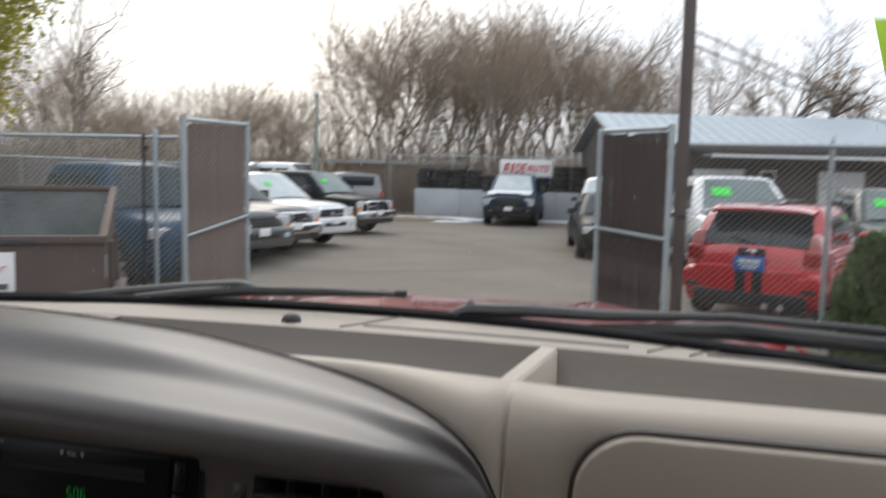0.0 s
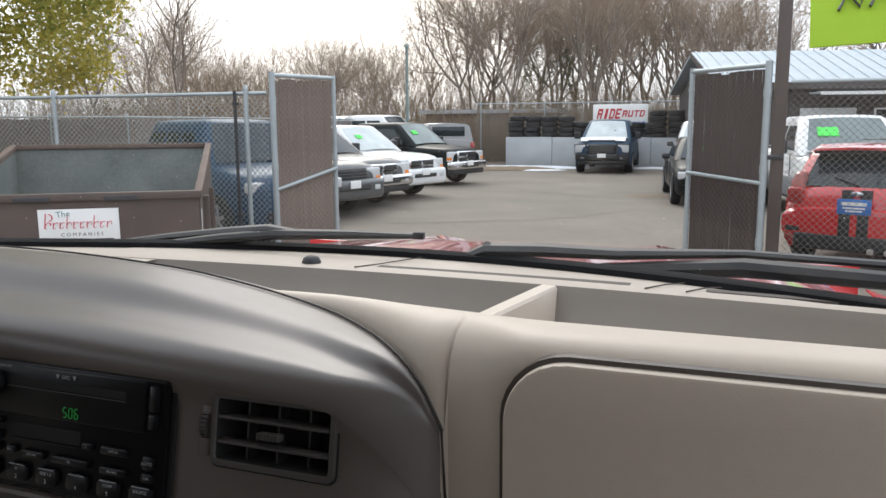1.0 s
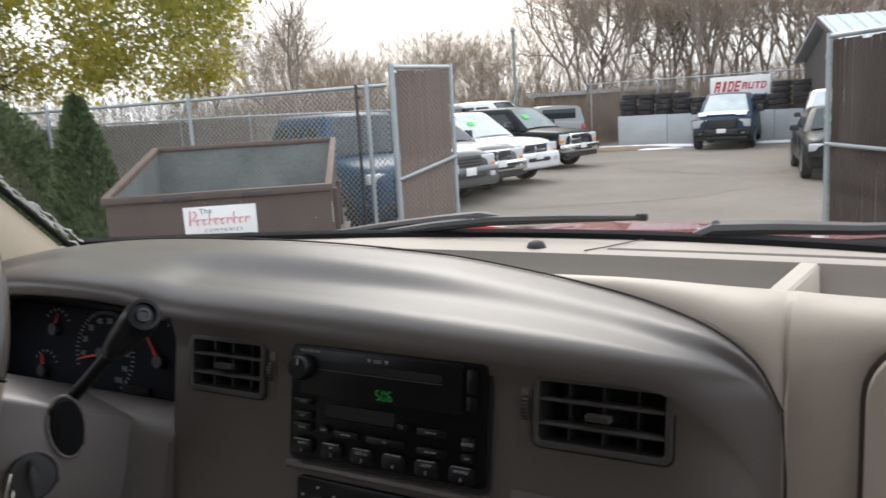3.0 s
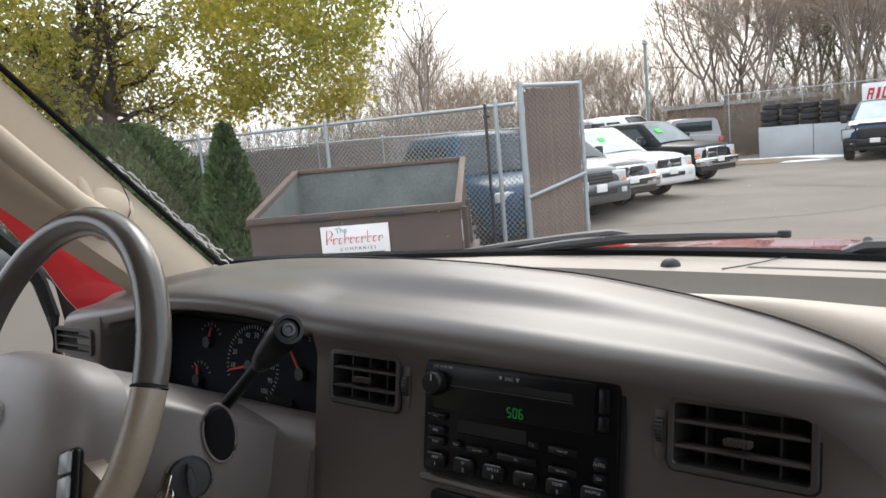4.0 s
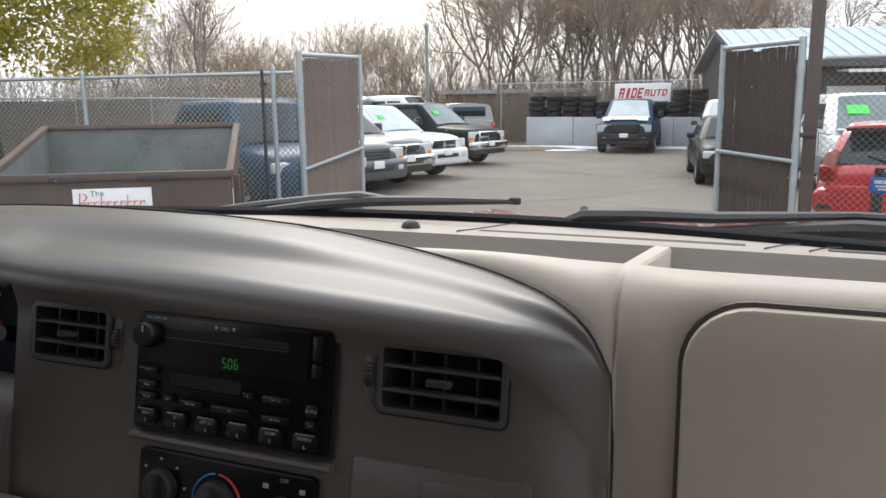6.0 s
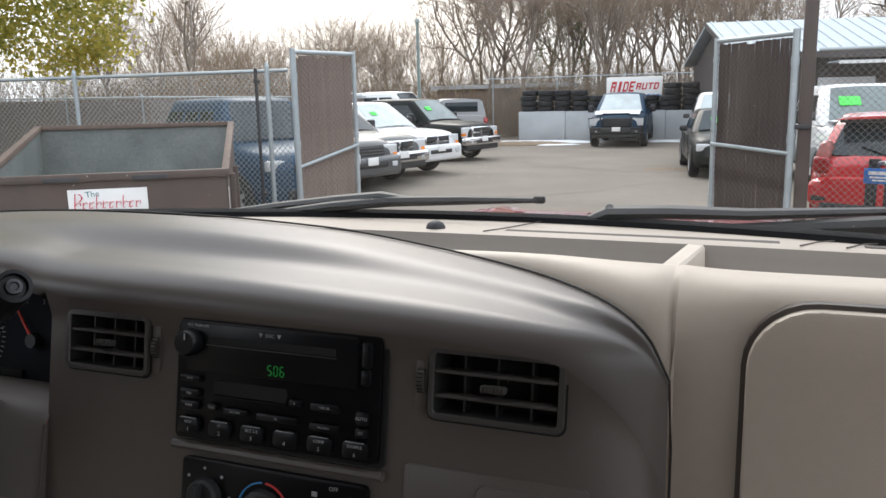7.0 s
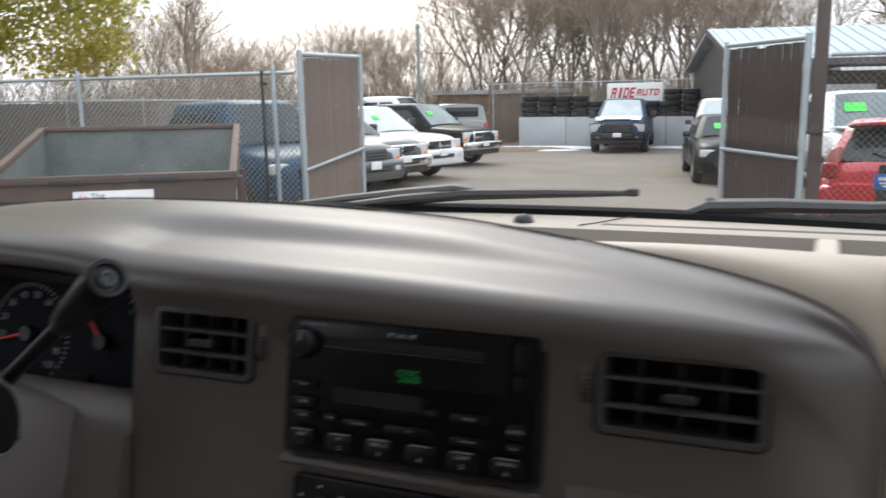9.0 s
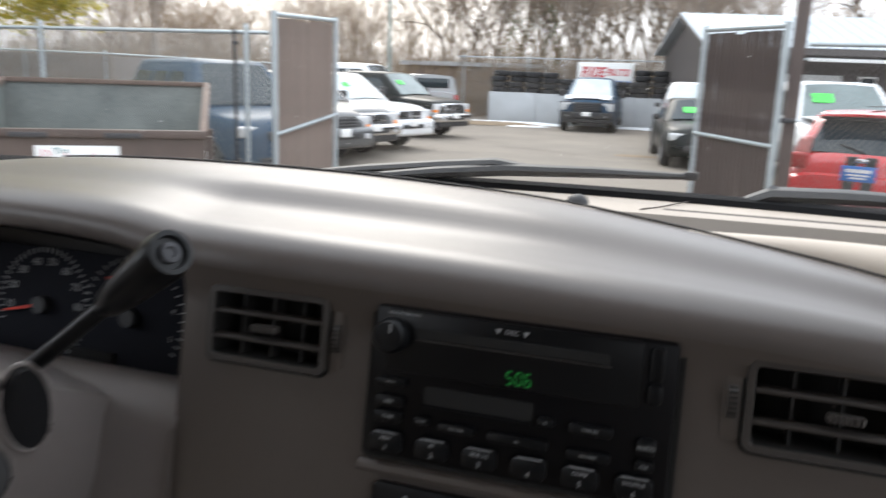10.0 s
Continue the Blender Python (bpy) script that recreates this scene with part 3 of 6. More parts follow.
for i in range(10):
    tall = (.135, .055, .055, .115, .062, .055, .06, .11, .055, .055)[i]
    wide = .062 if i == 0 else .050
    stem = [(x + .10 * tall * u, -.0125, .010 + tall * u) for u in (0, .5, 1)]
    tube(stem, .0085 if i == 0 else .0065, 6, bm=bm, flat=.5)
    ring_ = [(x + wide * .42 + wide * .36 * math.cos(a) + .012 * math.sin(a), -.0125, .036 + .028 * math.sin(a)) for a in (math.tau * (k + i % 3) / 12 for k in range(10))]
    tube(ring_, .0058, 6, bm=bm, flat=.5)
    if i == 0:
        tube([(x + .012 + .034 * (1 + math.cos(a)) * .8, -.0125, .108 + .030 * math.sin(a)) for a in (math.pi * (k / 8 - .5) for k in range(9))], .0075, 6, bm=bm, flat=.5)
    x += wide + .006
part("script_mark", bm, M["sign_pink"], ds)
words("The", .075, Matrix.Translation((-.13, -.0112, .135)) @ pose(0, 0, 0, 0, -6, 0), M["sign_teal"], ds, .001)
words("C O M P A N I E S", .046, Matrix.Translation((.02, -.0112, -.050)), M["sign_dark"], ds, .001)
for a, w in ((-0.13, 0.12), (0.02, 0.12), (0.2, 0.16)):
    part("print_bar", box((a, -0.012, -0.115), (w, 0.003, 0.05)), M["sign_dark"], ds, smooth=False)

# ---------- shop building ----------
bld = thing("building", pose(-0.37, 27.1, 0, 0, 0, 14.5), "low dark brown workshop with a pale metal roof", "building")
BL, BD, ZE, ZR = 24.0, 7.6, 2.99, 4.29
part("wall", box((BL / 2, 0.12, ZE / 2), (BL, 0.24, ZE)), M["siding"], bld, smooth=False)
part("wall", box((BL / 2, BD - 0.12, ZE / 2), (BL, 0.24, ZE)), M["siding"], bld, smooth=False)
for x in (0.12, BL - 0.12):
    part("gable_wall", plate([(0, 0), (BD - 0.5, 0), (BD - 0.5, ZE - 0.05), (BD / 2 - 0.25, ZR - 0.12), (0, ZE - 0.05)], 0.24, Matrix.Translation((x - 0.12, 0.25, 0)) @ pose(0, 0, 0, 0, 0, 90) @ Matrix.Translation((0, -0.24, 0))), M["siding"], bld, smooth=False)
pitch = math.atan2(ZR - ZE, BD / 2 + 0.35)
SL = math.hypot(ZR - ZE, BD / 2 + 0.35) + 0.03
for side in (0, 1):
    mrot = pose(BL / 2, -0.35 if side == 0 else BD + 0.35, ZE - 0.02, 0, 0, 180 * side) @ pose(0, 0, 0, math.degrees(pitch), 0, 0)
    rf = part("roof", box((0, SL / 2, 0.04), (BL + 0.7, SL, 0.08), m=mrot), M["roof_metal"], bld, smooth=False)
    if side == 0:
        rib = part("rib", box((0, SL / 2, 0.10), (0.05, SL - 0.02, 0.04)), M["roof_metal"], rf, smooth=False)
        rib.matrix_basis = mrot @ pose(-BL / 2 - 0.2, 0, 0)
        for i in range(1, 54):
            again(rib, rf, mrot @ pose(-BL / 2 - 0.2 + 0.46 * i, 0, 0))
part("barge_board", box((0, SL / 2, 0), (0.04, SL, 0.16), m=pose(-0.37, -0.35, ZE - 0.03, math.degrees(pitch), 0, 0)), M["siding"], bld, smooth=False)
part("fascia", box((BL / 2, -0.40, ZE - 0.06), (BL + 0.6, 0.05, 0.2)), M["siding"], bld, smooth=False)
part("lean_to_roof", box((BL / 2 + 1, -0.8, ZE - 0.30), (BL - 3, 0.95, 0.05), m=None), M["roof_metal"], bld, "snow-dusted lower metal roof", smooth=False)
part("lean_to_fascia", box((BL / 2 + 1, -1.29, ZE - 0.33), (BL - 3, 0.04, 0.09)), M["white"], bld, smooth=False)
for x0, w in ((2.35, 1.7), (6.6, 1.55), (11.0, 2.6)):
    dr = part("garage_door", box((x0 + w / 2, -0.02, 1.12), (w, 0.06, 2.24), 0.01), M["door_white"], bld, smooth=False)
    for k in range(1, 4):
        part("panel_joint", box((x0 + w / 2, -0.054, 0.56 * k), (w - 0.04, 0.012, 0.02)), M["siding"], dr, smooth=False)
wd = part("window", box((4.85, -0.02, 2.05), (0.52, 0.08, 0.36), 0.01), M["white"], bld, smooth=False)
part("pane", box((4.85, -0.064, 2.05), (0.42, 0.012, 0.26)), M["cglass"], wd, smooth=False)

# ---------- vehicles ----------
wheel_cache = {}


def wheel(parent, x, y, r, w, bright, side):
    key = (r, w, bright)
    if key not in wheel_cache:
        bm = bmesh.new()
        prof = [(r * .62, -w / 2), (r * .9, -w / 2), (r * .98, -w * .35), (r, 0), (r * .98, w * .35), (r * .9, w / 2), (r * .62, w / 2)]
        loft([[(z, q * math.cos(a), q * math.sin(a)) for a in (math.tau * i / 28 for i in range(28))] for q, z in prof], bm, caps=False)
        t = part("tyre", bm, M["tyre"])
        bm = bmesh.new()
        prof = [(r * .63, -w * .48), (r * .60, w * .40), (r * .63, w * .49), (r * .56, w * .45), (r * .54, w * .2)]
        loft([[(z, q * math.cos(a), q * math.sin(a)) for a in (math.tau * i / 28 for i in range(28))] for q, z in prof], bm, caps=False)
        for k in range(5):
            a = math.tau * k / 5
            box((0, 0, r * .32), (w * .12, r * .2, r * .55), 0.01, 1, bm, Matrix.Translation((w * .36, 0, 0)) @ pose(0, 0, 0, math.degrees(a), 0, 0))
        rod((w * .2, 0, 0), (w * .46, 0, 0), r * .16, r * .12, 12, bm)
        rm = part("rim", bm, M["rim"] if bright else M["steel"])
        bm = rod((-w * .1, 0, 0), (-w * .02, 0, 0), r * .52, n=20)
        dk = part("brake_disc", bm, M["steel"])
        wheel_cache[key] = (t.data, rm.data, dk.data)
        for o in (t, rm, dk):
            bpy.data.objects.remove(o)
    t, rm, dk = wheel_cache[key]
    w0 = new("wheel", bpy.data.meshes.new("hub"))
    w0.data.from_pydata([(0, 0, -.01), (0, .01, .01), (0, -.01, .01)], [], [(0, 1, 2)])
    w0.data.materials.append(M["steel"])
    w0.parent = parent
    w0.matrix_basis = pose(x, y, r, 0, 0, 0 if side > 0 else 180)
    for nm, d in (("tyre", t), ("rim", rm), ("brake_disc", dk)):
        again_o = new(nm, d)
        again_o.parent = w0
    return w0


def ring_at(y, w, zb, zt, crown=0.05, tuck=0.08, shoulder=0.19):
    """One closed cross-section of a car body."""
    half = [(w - tuck, zb), (w - 0.01, zb + 0.10), (w, zb + (zt - zb) * 0.45), (w - 0.012, zt - shoulder), (w - 0.035, zt - shoulder * .55), (w - 0.075, zt - shoulder * .25), (w - 0.14, zt - .012), (w - .24, zt + .008), (w * .45, zt + crown * .8), (0, zt + crown)]
    return [(x, y, z) for x, z in half] + [(-x, y, z) for x, z in half[-2::-1]]


def body_skin(stations, bm=None):
    return loft([ring_at(*s) for s in stations], bm)


def arch(parent, x, y, r, side, material):
    """The dark wheel arch with its lip."""
    bm = bmesh.new()
    n = 20
    f = [bm.verts.new((x + side * 0.012, y + (r) * math.cos(math.pi * i / n), 0.30 + (r) * math.sin(math.pi * i / n) * 1.03)) for i in range(n + 1)]
    bm.faces.new(f)
    g = bmesh.ops.extrude_face_region(bm, geom=bm.faces[:])
    bmesh.ops.translate(bm, vec=(-side * 0.20, 0, 0), verts=[v for v in g["geom"] if isinstance(v, bmesh.types.BMVert)])
    a = part("wheel_arch", bm, M["tyre"], parent, smooth=False)
    lip = tube([(x + side * 0.01, y + r * 1.03 * math.cos(math.pi * i / n), 0.28 + r * 1.05 * math.sin(math.pi * i / n)) for i in range(n + 1)], 0.022, 6)
    part("lip", lip, material, a)


def cab_shell(root, paint, glass, base, top, zb, zt, wb, wt, panes, bright_front=None):
    """Greenhouse: base and top are (front y, rear y). panes: list of (t0, t1) along each side."""
    (fb, rb), (ft, rt) = base, top
    def P(u, v, s):
        """u along (0 front, 1 rear), v up."""
        yb, yt = fb + (rb - fb) * u, ft + (rt - ft) * u
        bulge = 0.035 * math.sin(v * math.pi * 0.9)
        return Vector((s * (wb + (wt - wb) * v + bulge), yb + (yt - yb) * v, zb + (zt - zb) * v))
    rings = []
    for v in (0, .25, .5, .75, .93):
        r = [P(u, v, 1) for u in (0, .04, .25, .5, .75, .96, 1)]
        r[0].x *= .93
        r[-1].x *= .95
        r[0].y += .03
        rings.append(r + [Vector((-p.x, p.y, p.z)) for p in r[::-1]])
    for f, dz in ((.93, 1.0), (.6, 1.035), (.2, 1.045)):
        r = []
        for u in (0, .04, .25, .5, .75, .96, 1):
            p = P(u, 1, 1)
            cy = (ft + rt) / 2
            r.append(Vector((p.x * f, cy + (p.y - cy) * min(1.0, f + .05), zb + (zt - zb) * dz)))
        rings.append(r + [Vector((-p.x, p.y, p.z)) for p in r[::-1]])
    cab = part("cab", loft(rings), paint, root, angle=65)
    def pane(name, quad, off, material):
        bm = bmesh.new()
        n = (quad[1] - quad[0]).cross(quad[3] - quad[0]).normalized()
        c = sum(quad, Vector()) / 4
        if n.dot(c - Vector((0, (fb + rb) / 2, (zb + zt) / 2))) < 0:
            n = -n
        rows = []
        for k in range(7):
            v = k / 6
            rows.append([quad[0].lerp(quad[1], u / 6).lerp(quad[3].lerp(quad[2], u / 6), v) + n * (off + bow * math.sin(v * math.pi) * 1.0 + bow2 * math.sin(u / 6 * math.pi)) for u in range(7)])
        sheet(rows, bm=bm)
        return part(name, bm, material, root, "dark reflective glass" if material is M["cglass"] else "pale glass with snow and sky reflection in its colour")
    bow, bow2 = 0.0, 0.035
    k = 0.86
    front = [Vector((-wb * k, fb + .03, zb)).lerp(Vector((-wt * k, ft + .03, zt)), .08), Vector((wb * k, fb + .03, zb)).lerp(Vector((wt * k, ft + .03, zt)), .08),
             Vector((wb * k, fb + .03, zb)).lerp(Vector((wt * k, ft + .03, zt)), .92), Vector((-wb * k, fb + .03, zb)).lerp(Vector((-wt * k, ft + .03, zt)), .92)]
    # bright_front swaps in glass with sky reflection in its colour
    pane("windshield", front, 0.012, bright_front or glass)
    rear = [Vector((x * .92, y, z)) for x, y, z in ((-wb * .93, rb, zb), (wb * .93, rb, zb), (wt * .93, rt, zt), (-wt * .93, rt, zt))]
    rq = [rear[0].lerp(rear[3], .12), rear[1].lerp(rear[2], .12), rear[1].lerp(rear[2], .88), rear[0].lerp(rear[3], .88)]
    bow2 = 0.02
    pane("rear_window", rq, 0.014, glass)
    bow, bow2 = 0.034, 0.0
    for s in (1, -1):
        for u0, u1 in panes:
            q = [P(u0, .10, s), P(u1, .10, s), P(u1, .86, s), P(u0, .86, s)]
            q = [Vector((p.x - s * 0.035 * math.sin((0.1 if i < 2 else .86) * math.pi * .9), p.y, p.z)) for i, p in enumerate(q)]
            pane("side_window", q, 0.012, glass)
    return cab


def lights_front(root, y, x, z, w, h, style):
    for s in (1, -1):
        l = part("headlight", box((s * x, y, z), (w, 0.09, h), 0.03, 3), M["lamp"], root, "clear headlight lens")
        if style:
            part("indicator", box((s * (x + w * .33), y + .004, z - h * .22), (w * .36, 0.10, h * .36), 0.03, 2), M["amber"], l, "amber corner lens")


def pickup(m, label, paint, L=5.7, W=2.0, H=1.9, grille="chrome", bumper="chrome", crew=True, cap=False, sticker=False, glass=None, snow=False, amber=True, two=None, guard=False, bright=None, group="parked pickups"):
    root = thing("pickup_truck", m, label, "pickup truck", group)
    w, f, r, glass = W / 2, L / 2, -L / 2, glass or M["cglass"]
    zb, hood, belt = 0.42, 1.14 * H / 1.9, 1.22 * H / 1.9
    st = [(f - .0, w * .72, zb + .14, hood - .16), (f - .04, w * .84, zb + .04, hood - .09), (f - .14, w * .92, zb, hood - .045), (f - .32, w * .97, zb, hood - .01), (f - .6, w, zb, hood + .01), (f - 1.28, w, zb, hood + .05),
          (f - 1.5, w, zb, belt), (0, w, zb, belt), (r + 2.0, w, zb, belt), (r + 1.95, w, zb, belt + .02), (r + .1, w, zb + .04, belt + .02), (r + .02, w * .97, zb + .1, belt)]
    part("body", body_skin(st), paint, root, angle=60)
    if two:
        for s in (1, -1):
            part("lower_band", box((s * (w + .002), -.1, .62), (.03, L * .93, .36), .01), two, root)
    cab_r = -0.95 if crew else -0.35
    cab_shell(root, paint, glass, (f - 1.28, cab_r), (f - 2.12, cab_r + .16), belt - .03, H, w * .93, w * .70, ((.13, .48), (.53, .90)) if crew else ((.16, .78),), bright)
    if snow:
        rows = [[(x * w * .8, y, hood + .135 - (.11 if y > f - .2 else .03 if y > f - .4 else 0) + .02 * math.cos(x * 1.3) + .005 * math.sin(9 * x + 5 * y)) for x in (-1, -.6, -.2, .2, .6, 1)] for y in (f - .12, f - .35, f - .6, f - .9, f - 1.2, f - 1.4)]
        part("snow_cover", sheet(rows, 0.02), M["snow"], root, "thin snow on the hood")
    if cap:
        rings = [[(s * w * .95, y, belt) for s in (1,)] + [(w * .82, y, H - .12), (w * .7, y, H - .03), (0, y, H + .02), (-w * .7, y, H - .03), (-w * .82, y, H - .12), (-w * .95, y, belt)] for y in (cab_r - .1, r + .1)]
        c = part("bed_cap", loft(rings), paint, root)
        for s in (1, -1):
            part("cap_window", box((s * w * .905, (cab_r + r) / 2, (belt + H) / 2 + .02), (.03, 1.2, .3), .01, m=None), M["cglass"], c)
        part("cap_window", box((0, r + .085, (belt + H) / 2 + .03), (w * 1.25, .03, .36), .01), M["cglass"], c)
    else:
        part("bed_floor", box((0, r + 1.0, belt + .045), (W * .84, 1.7, .03)), M["black"], root, "dark open bed")
        part("tailgate", box((0, r + .0, belt - .3), (W * .86, .06, .52), .02), paint, root)
    gz = hood - .26
    g = part("grille", box((0, f - .02, gz), (W * .50, .10, .34), .04, 3), M["black"] if grille != "chrome" else M["chrome"], root, "dark grille" if grille != "chrome" else "chrome grille")
    if grille == "chrome":
        for sx in (-1, 1):
            for sz in (-1, 1):
                part("opening", box((sx * W * .122, f + .028, gz + sz * .078), (W * .20, .02, .115), .02, 2), M["black"], g)
        part("emblem", rod((0, f + .03, gz), (0, f + .045, gz), .05, n=12), M["chrome"], g)
    else:
        for k in range(5):
            part("slat", box((0, f + .03, gz - .12 + .06 * k), (W * .46, .02, .018), .004, 1), M["grille_edge"], g)
    lights_front(root, f - .05, W * .355, gz + .015, W * .235, .29, amber)
    bmat = {"chrome": M["chrome"], "body": paint, "black": M["black"]}[bumper]
    if bumper == "body":
        b = part("bumper", box((0, f + .02, .55), (W * .93, .22, .40), .09, 4), bmat, root)
    else:
        b = part("bumper", box((0, f + .02, .60), (W * .95, .24, .25), .07, 4), bmat, root)
        part("valance", box((0, f - .02, .42), (W * .86, .2, .16), .04, 2), M["black"], b)
    part("air_slot", box((0, f + .135, .58), (W * .44, .02, .09), .02), M["black"], b)
    part("number_plate", box((0, f + .15, .66), (.30, .015, .15), .004), M["sign_white"], b, "white plate with plain bars")
    for s in (1, -1):
        part("fog_lamp", box((s * W * .34, f + .13, .58), (.16, .02, .10), .02), M["lamp"], b)
    part("rear_bumper", box((0, r - .06, .55), (W * .95, .2, .2), .04), M["chrome"], root)
    for s in (1, -1):
        part("tail_light", box((s * w * .91, r + .0, belt - .25), (.15, .08, .4), .02), M["tail"], root)
        mr = part("mirror", box((s * (w + .14), f - 1.75, belt + .12), (.22, .12, .26), .04, 3), M["black"], root)
        part("mirror_glass", box((s * (w + .14), f - 1.82, belt + .12), (.17, .01, .2), .01), M["chrome"], mr)
        for yy in ((f - 1.62, -.02, cab_r) if crew else (f - 1.62, cab_r)):
            part("door_seam", box((s * (w + .0), yy, .88), (.012, .014, .66)), M["hole"], root, smooth=False)
        for yy in ((.12, -.72) if crew else (cab_r + .3,)):
            part("door_handle", box((s * (w + .015), yy, belt - .14), (.03, .17, .04), .01), M["chrome"], root)
        part("sill", box((s * (w - .06), 0, .42), (.1, L * .36, .08), .02), M["black"], root)
        for yy in (f - .98, r + 1.12):
            arch(root, s * (w - .02), yy, .50, s, paint)
            wheel(root, s * (w - .11), yy, .40, .27, True, s)
    if guard:
        gg = part("grille_guard", tube([(-.55, f + .2, .5), (-.55, f + .2, 1.1), (-.45, f + .2, 1.2), (.45, f + .2, 1.2), (.55, f + .2, 1.1), (.55, f + .2, .5)], .03, 8), M["steel"], root)
        for s in (1, -1):
            part("guard_wing", tube([(s * .55, f + .2, .7), (s * .95, f + .16, .72), (s * .97, f + .14, 1.05), (s * .55, f + .2, 1.08)], .022, 8), M["steel"], gg)
    if sticker:
        part("price_sticker", box((0, 0, 0), (.36 * sticker, .012, .24 * sticker), 0, m=pose(w * .36, f - 1.28 - .84 * .56 + .075, belt - .03 + (H - belt + .03) * .60, 50, 0, 0)), M["green"], root, "green price sticker")
    return root


M["grille_edge"] = mat("grille_slat", (0.12, 0.12, 0.125), 0.3, metal=0.7)


def car(name, m, label, paint, L, W, H, hood, belt, cabf, cabr, topf, topr, cat="car", bright=None, sticker=False, panes=((.16, .5), (.54, .86)), r_w=.32, black_trim=True, group="parked cars", top_w=.66):
    """A saloon, estate or hatchback. cabf/cabr: where the glass meets the body; topf/topr: the roof's ends."""
    root = thing(name, m, label, cat, group)
    w, f, r = W / 2, L / 2, -L / 2
    zb = .24
    st = [(f, w * .68, zb + .12, hood - .28), (f - .07, w * .84, zb + .02, hood - .16), (f - .3, w * .95, zb, hood - .06), (f - .8, w, zb, hood), (cabf, w, zb, belt - .03), (0, w, zb, belt), (cabr, w, zb, belt + .03),
          (r + .25, w * .96, zb + .02, belt + .02), (r + .06, w * .9, zb + .06, belt - .05), (r, w * .78, zb + .14, belt - .18)]
    part("body", body_skin(st), paint, root, angle=60)
    cab_shell(root, paint, M["cglass"], (cabf, cabr), (topf, topr), belt - .03, H, w * .92, w * top_w, panes, bright)
    part("grille", box((0, f + .01, hood - .30), (W * .46, .06, .14), .03), M["black"], root)
    part("lower_grille", box((0, f + .01, zb + .2), (W * .6, .06, .14), .03), M["black"], root)
    lights_front(root, f - .10, W * .36, hood - .24, W * .2, .16, False)
    part("number_plate", box((0, f + .045, zb + .24), (.3, .012, .14), .003), M["sign_white"], root, "white plate with plain bars")
    for s in (1, -1):
        part("tail_light", box((s * w * .80, r + .05, belt - .10), (.2, .12, .2), .04, 3), M["tail"], root)
        mr = part("mirror", box((s * (w + .09), cabf - .3, belt + .06), (.18, .12, .13), .04, 3), paint if not black_trim else M["black"], root)
        for yy in (cabf - .1, (cabf + cabr) / 2 - .05, cabr + .25):
            part("door_seam", box((s * (w - .001), yy, .66), (.012, .012, .5)), M["hole"], root, smooth=False)
        for yy in ((cabf + cabr) / 2 + .12, cabr + .42):
            part("door_handle", box((s * (w + .01), yy, belt - .1), (.03, .16, .03), .008), paint, root)
        for yy in (f - .82, r + .78):
            arch(root, s * (w - .02), yy, r_w + .065, s, M["tyre"])
            wheel(root, s * (w - .09), yy, r_w, .21, True, s)
    if sticker:
        part("price_sticker", box((0, 0, 0), (.34, .012, .22), 0, m=pose(w * .25, (cabf + topf) / 2 + .085, (belt + H) / 2 + .0, math.degrees(math.atan2(cabf - topf, H - belt)), 0, 0)), M["green"], root, "green price sticker")
    return root


def at(x, y, heading, back=0.0):
    """A vehicle's pose from where its nose stands (back: half its length) and its heading in degrees from +x."""
    a = radians(heading)
    return pose(x - back * math.cos(a), y - back * math.sin(a), 0, 0, 0, heading - 90)


pickup(at(-6.88, 13.6, -14, 2.85), "dark grey pickup truck with amber corner lamps", M["p_grey"], H=1.76, grille="dark", bumper="body")
pickup(at(-7.02, 15.5, -14, 2.9), "grey pickup truck with a chrome grille and bumper", M["p_grey"], H=1.76, bumper="chrome")
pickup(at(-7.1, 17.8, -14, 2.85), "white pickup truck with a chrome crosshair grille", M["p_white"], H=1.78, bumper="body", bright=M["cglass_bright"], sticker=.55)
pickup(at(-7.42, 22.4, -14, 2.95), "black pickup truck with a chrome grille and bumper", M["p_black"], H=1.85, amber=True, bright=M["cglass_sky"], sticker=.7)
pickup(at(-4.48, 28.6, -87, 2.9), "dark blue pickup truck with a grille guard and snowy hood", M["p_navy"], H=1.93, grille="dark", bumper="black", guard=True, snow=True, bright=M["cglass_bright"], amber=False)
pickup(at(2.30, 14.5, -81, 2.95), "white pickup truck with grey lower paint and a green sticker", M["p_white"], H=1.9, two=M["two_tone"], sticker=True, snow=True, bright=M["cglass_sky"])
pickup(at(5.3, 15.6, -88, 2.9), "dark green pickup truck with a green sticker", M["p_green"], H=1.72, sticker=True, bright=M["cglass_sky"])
pickup(at(-10.2, 28.2, 118, -2.9), "silver pickup truck seen from its tailgate", M["p_silver"], H=1.85, cap=True)
pickup(at(-11.4, 29.8, -10, 2.9), "white pickup truck with a windowed bed cap", M["p_white"], H=2.2, cap=True)
car("suv", at(-6.15, 10.5, -25, 1.95), "dark navy long estate car behind the fence", M["p_navy"], 3.9, 1.9, 1.88, 1.12, 1.18, .75, -1.8, .25, -1.5, "suv", panes=((.14, .36), (.40, .62), (.66, .93)), r_w=.37)
car("sedan", at(-0.22, 17.55, -82, 2.35), "black four-door sedan with a green sticker", M["p_black"], 4.7, 1.82, 1.45, .92, .98, .95, -1.55, .15, -.95, "sedan", sticker=True)
car("suv", at(-0.62, 22.75, -85, 2.1), "white suv with a pale, snowy and sky-lit windshield", M["p_white"], 4.2, 1.85, 1.85, 1.08, 1.14, 1.0, -1.9, .4, -1.75, "suv", bright=M["cglass_bright"], panes=((.14, .36), (.40, .62), (.66, .93)), r_w=.36)

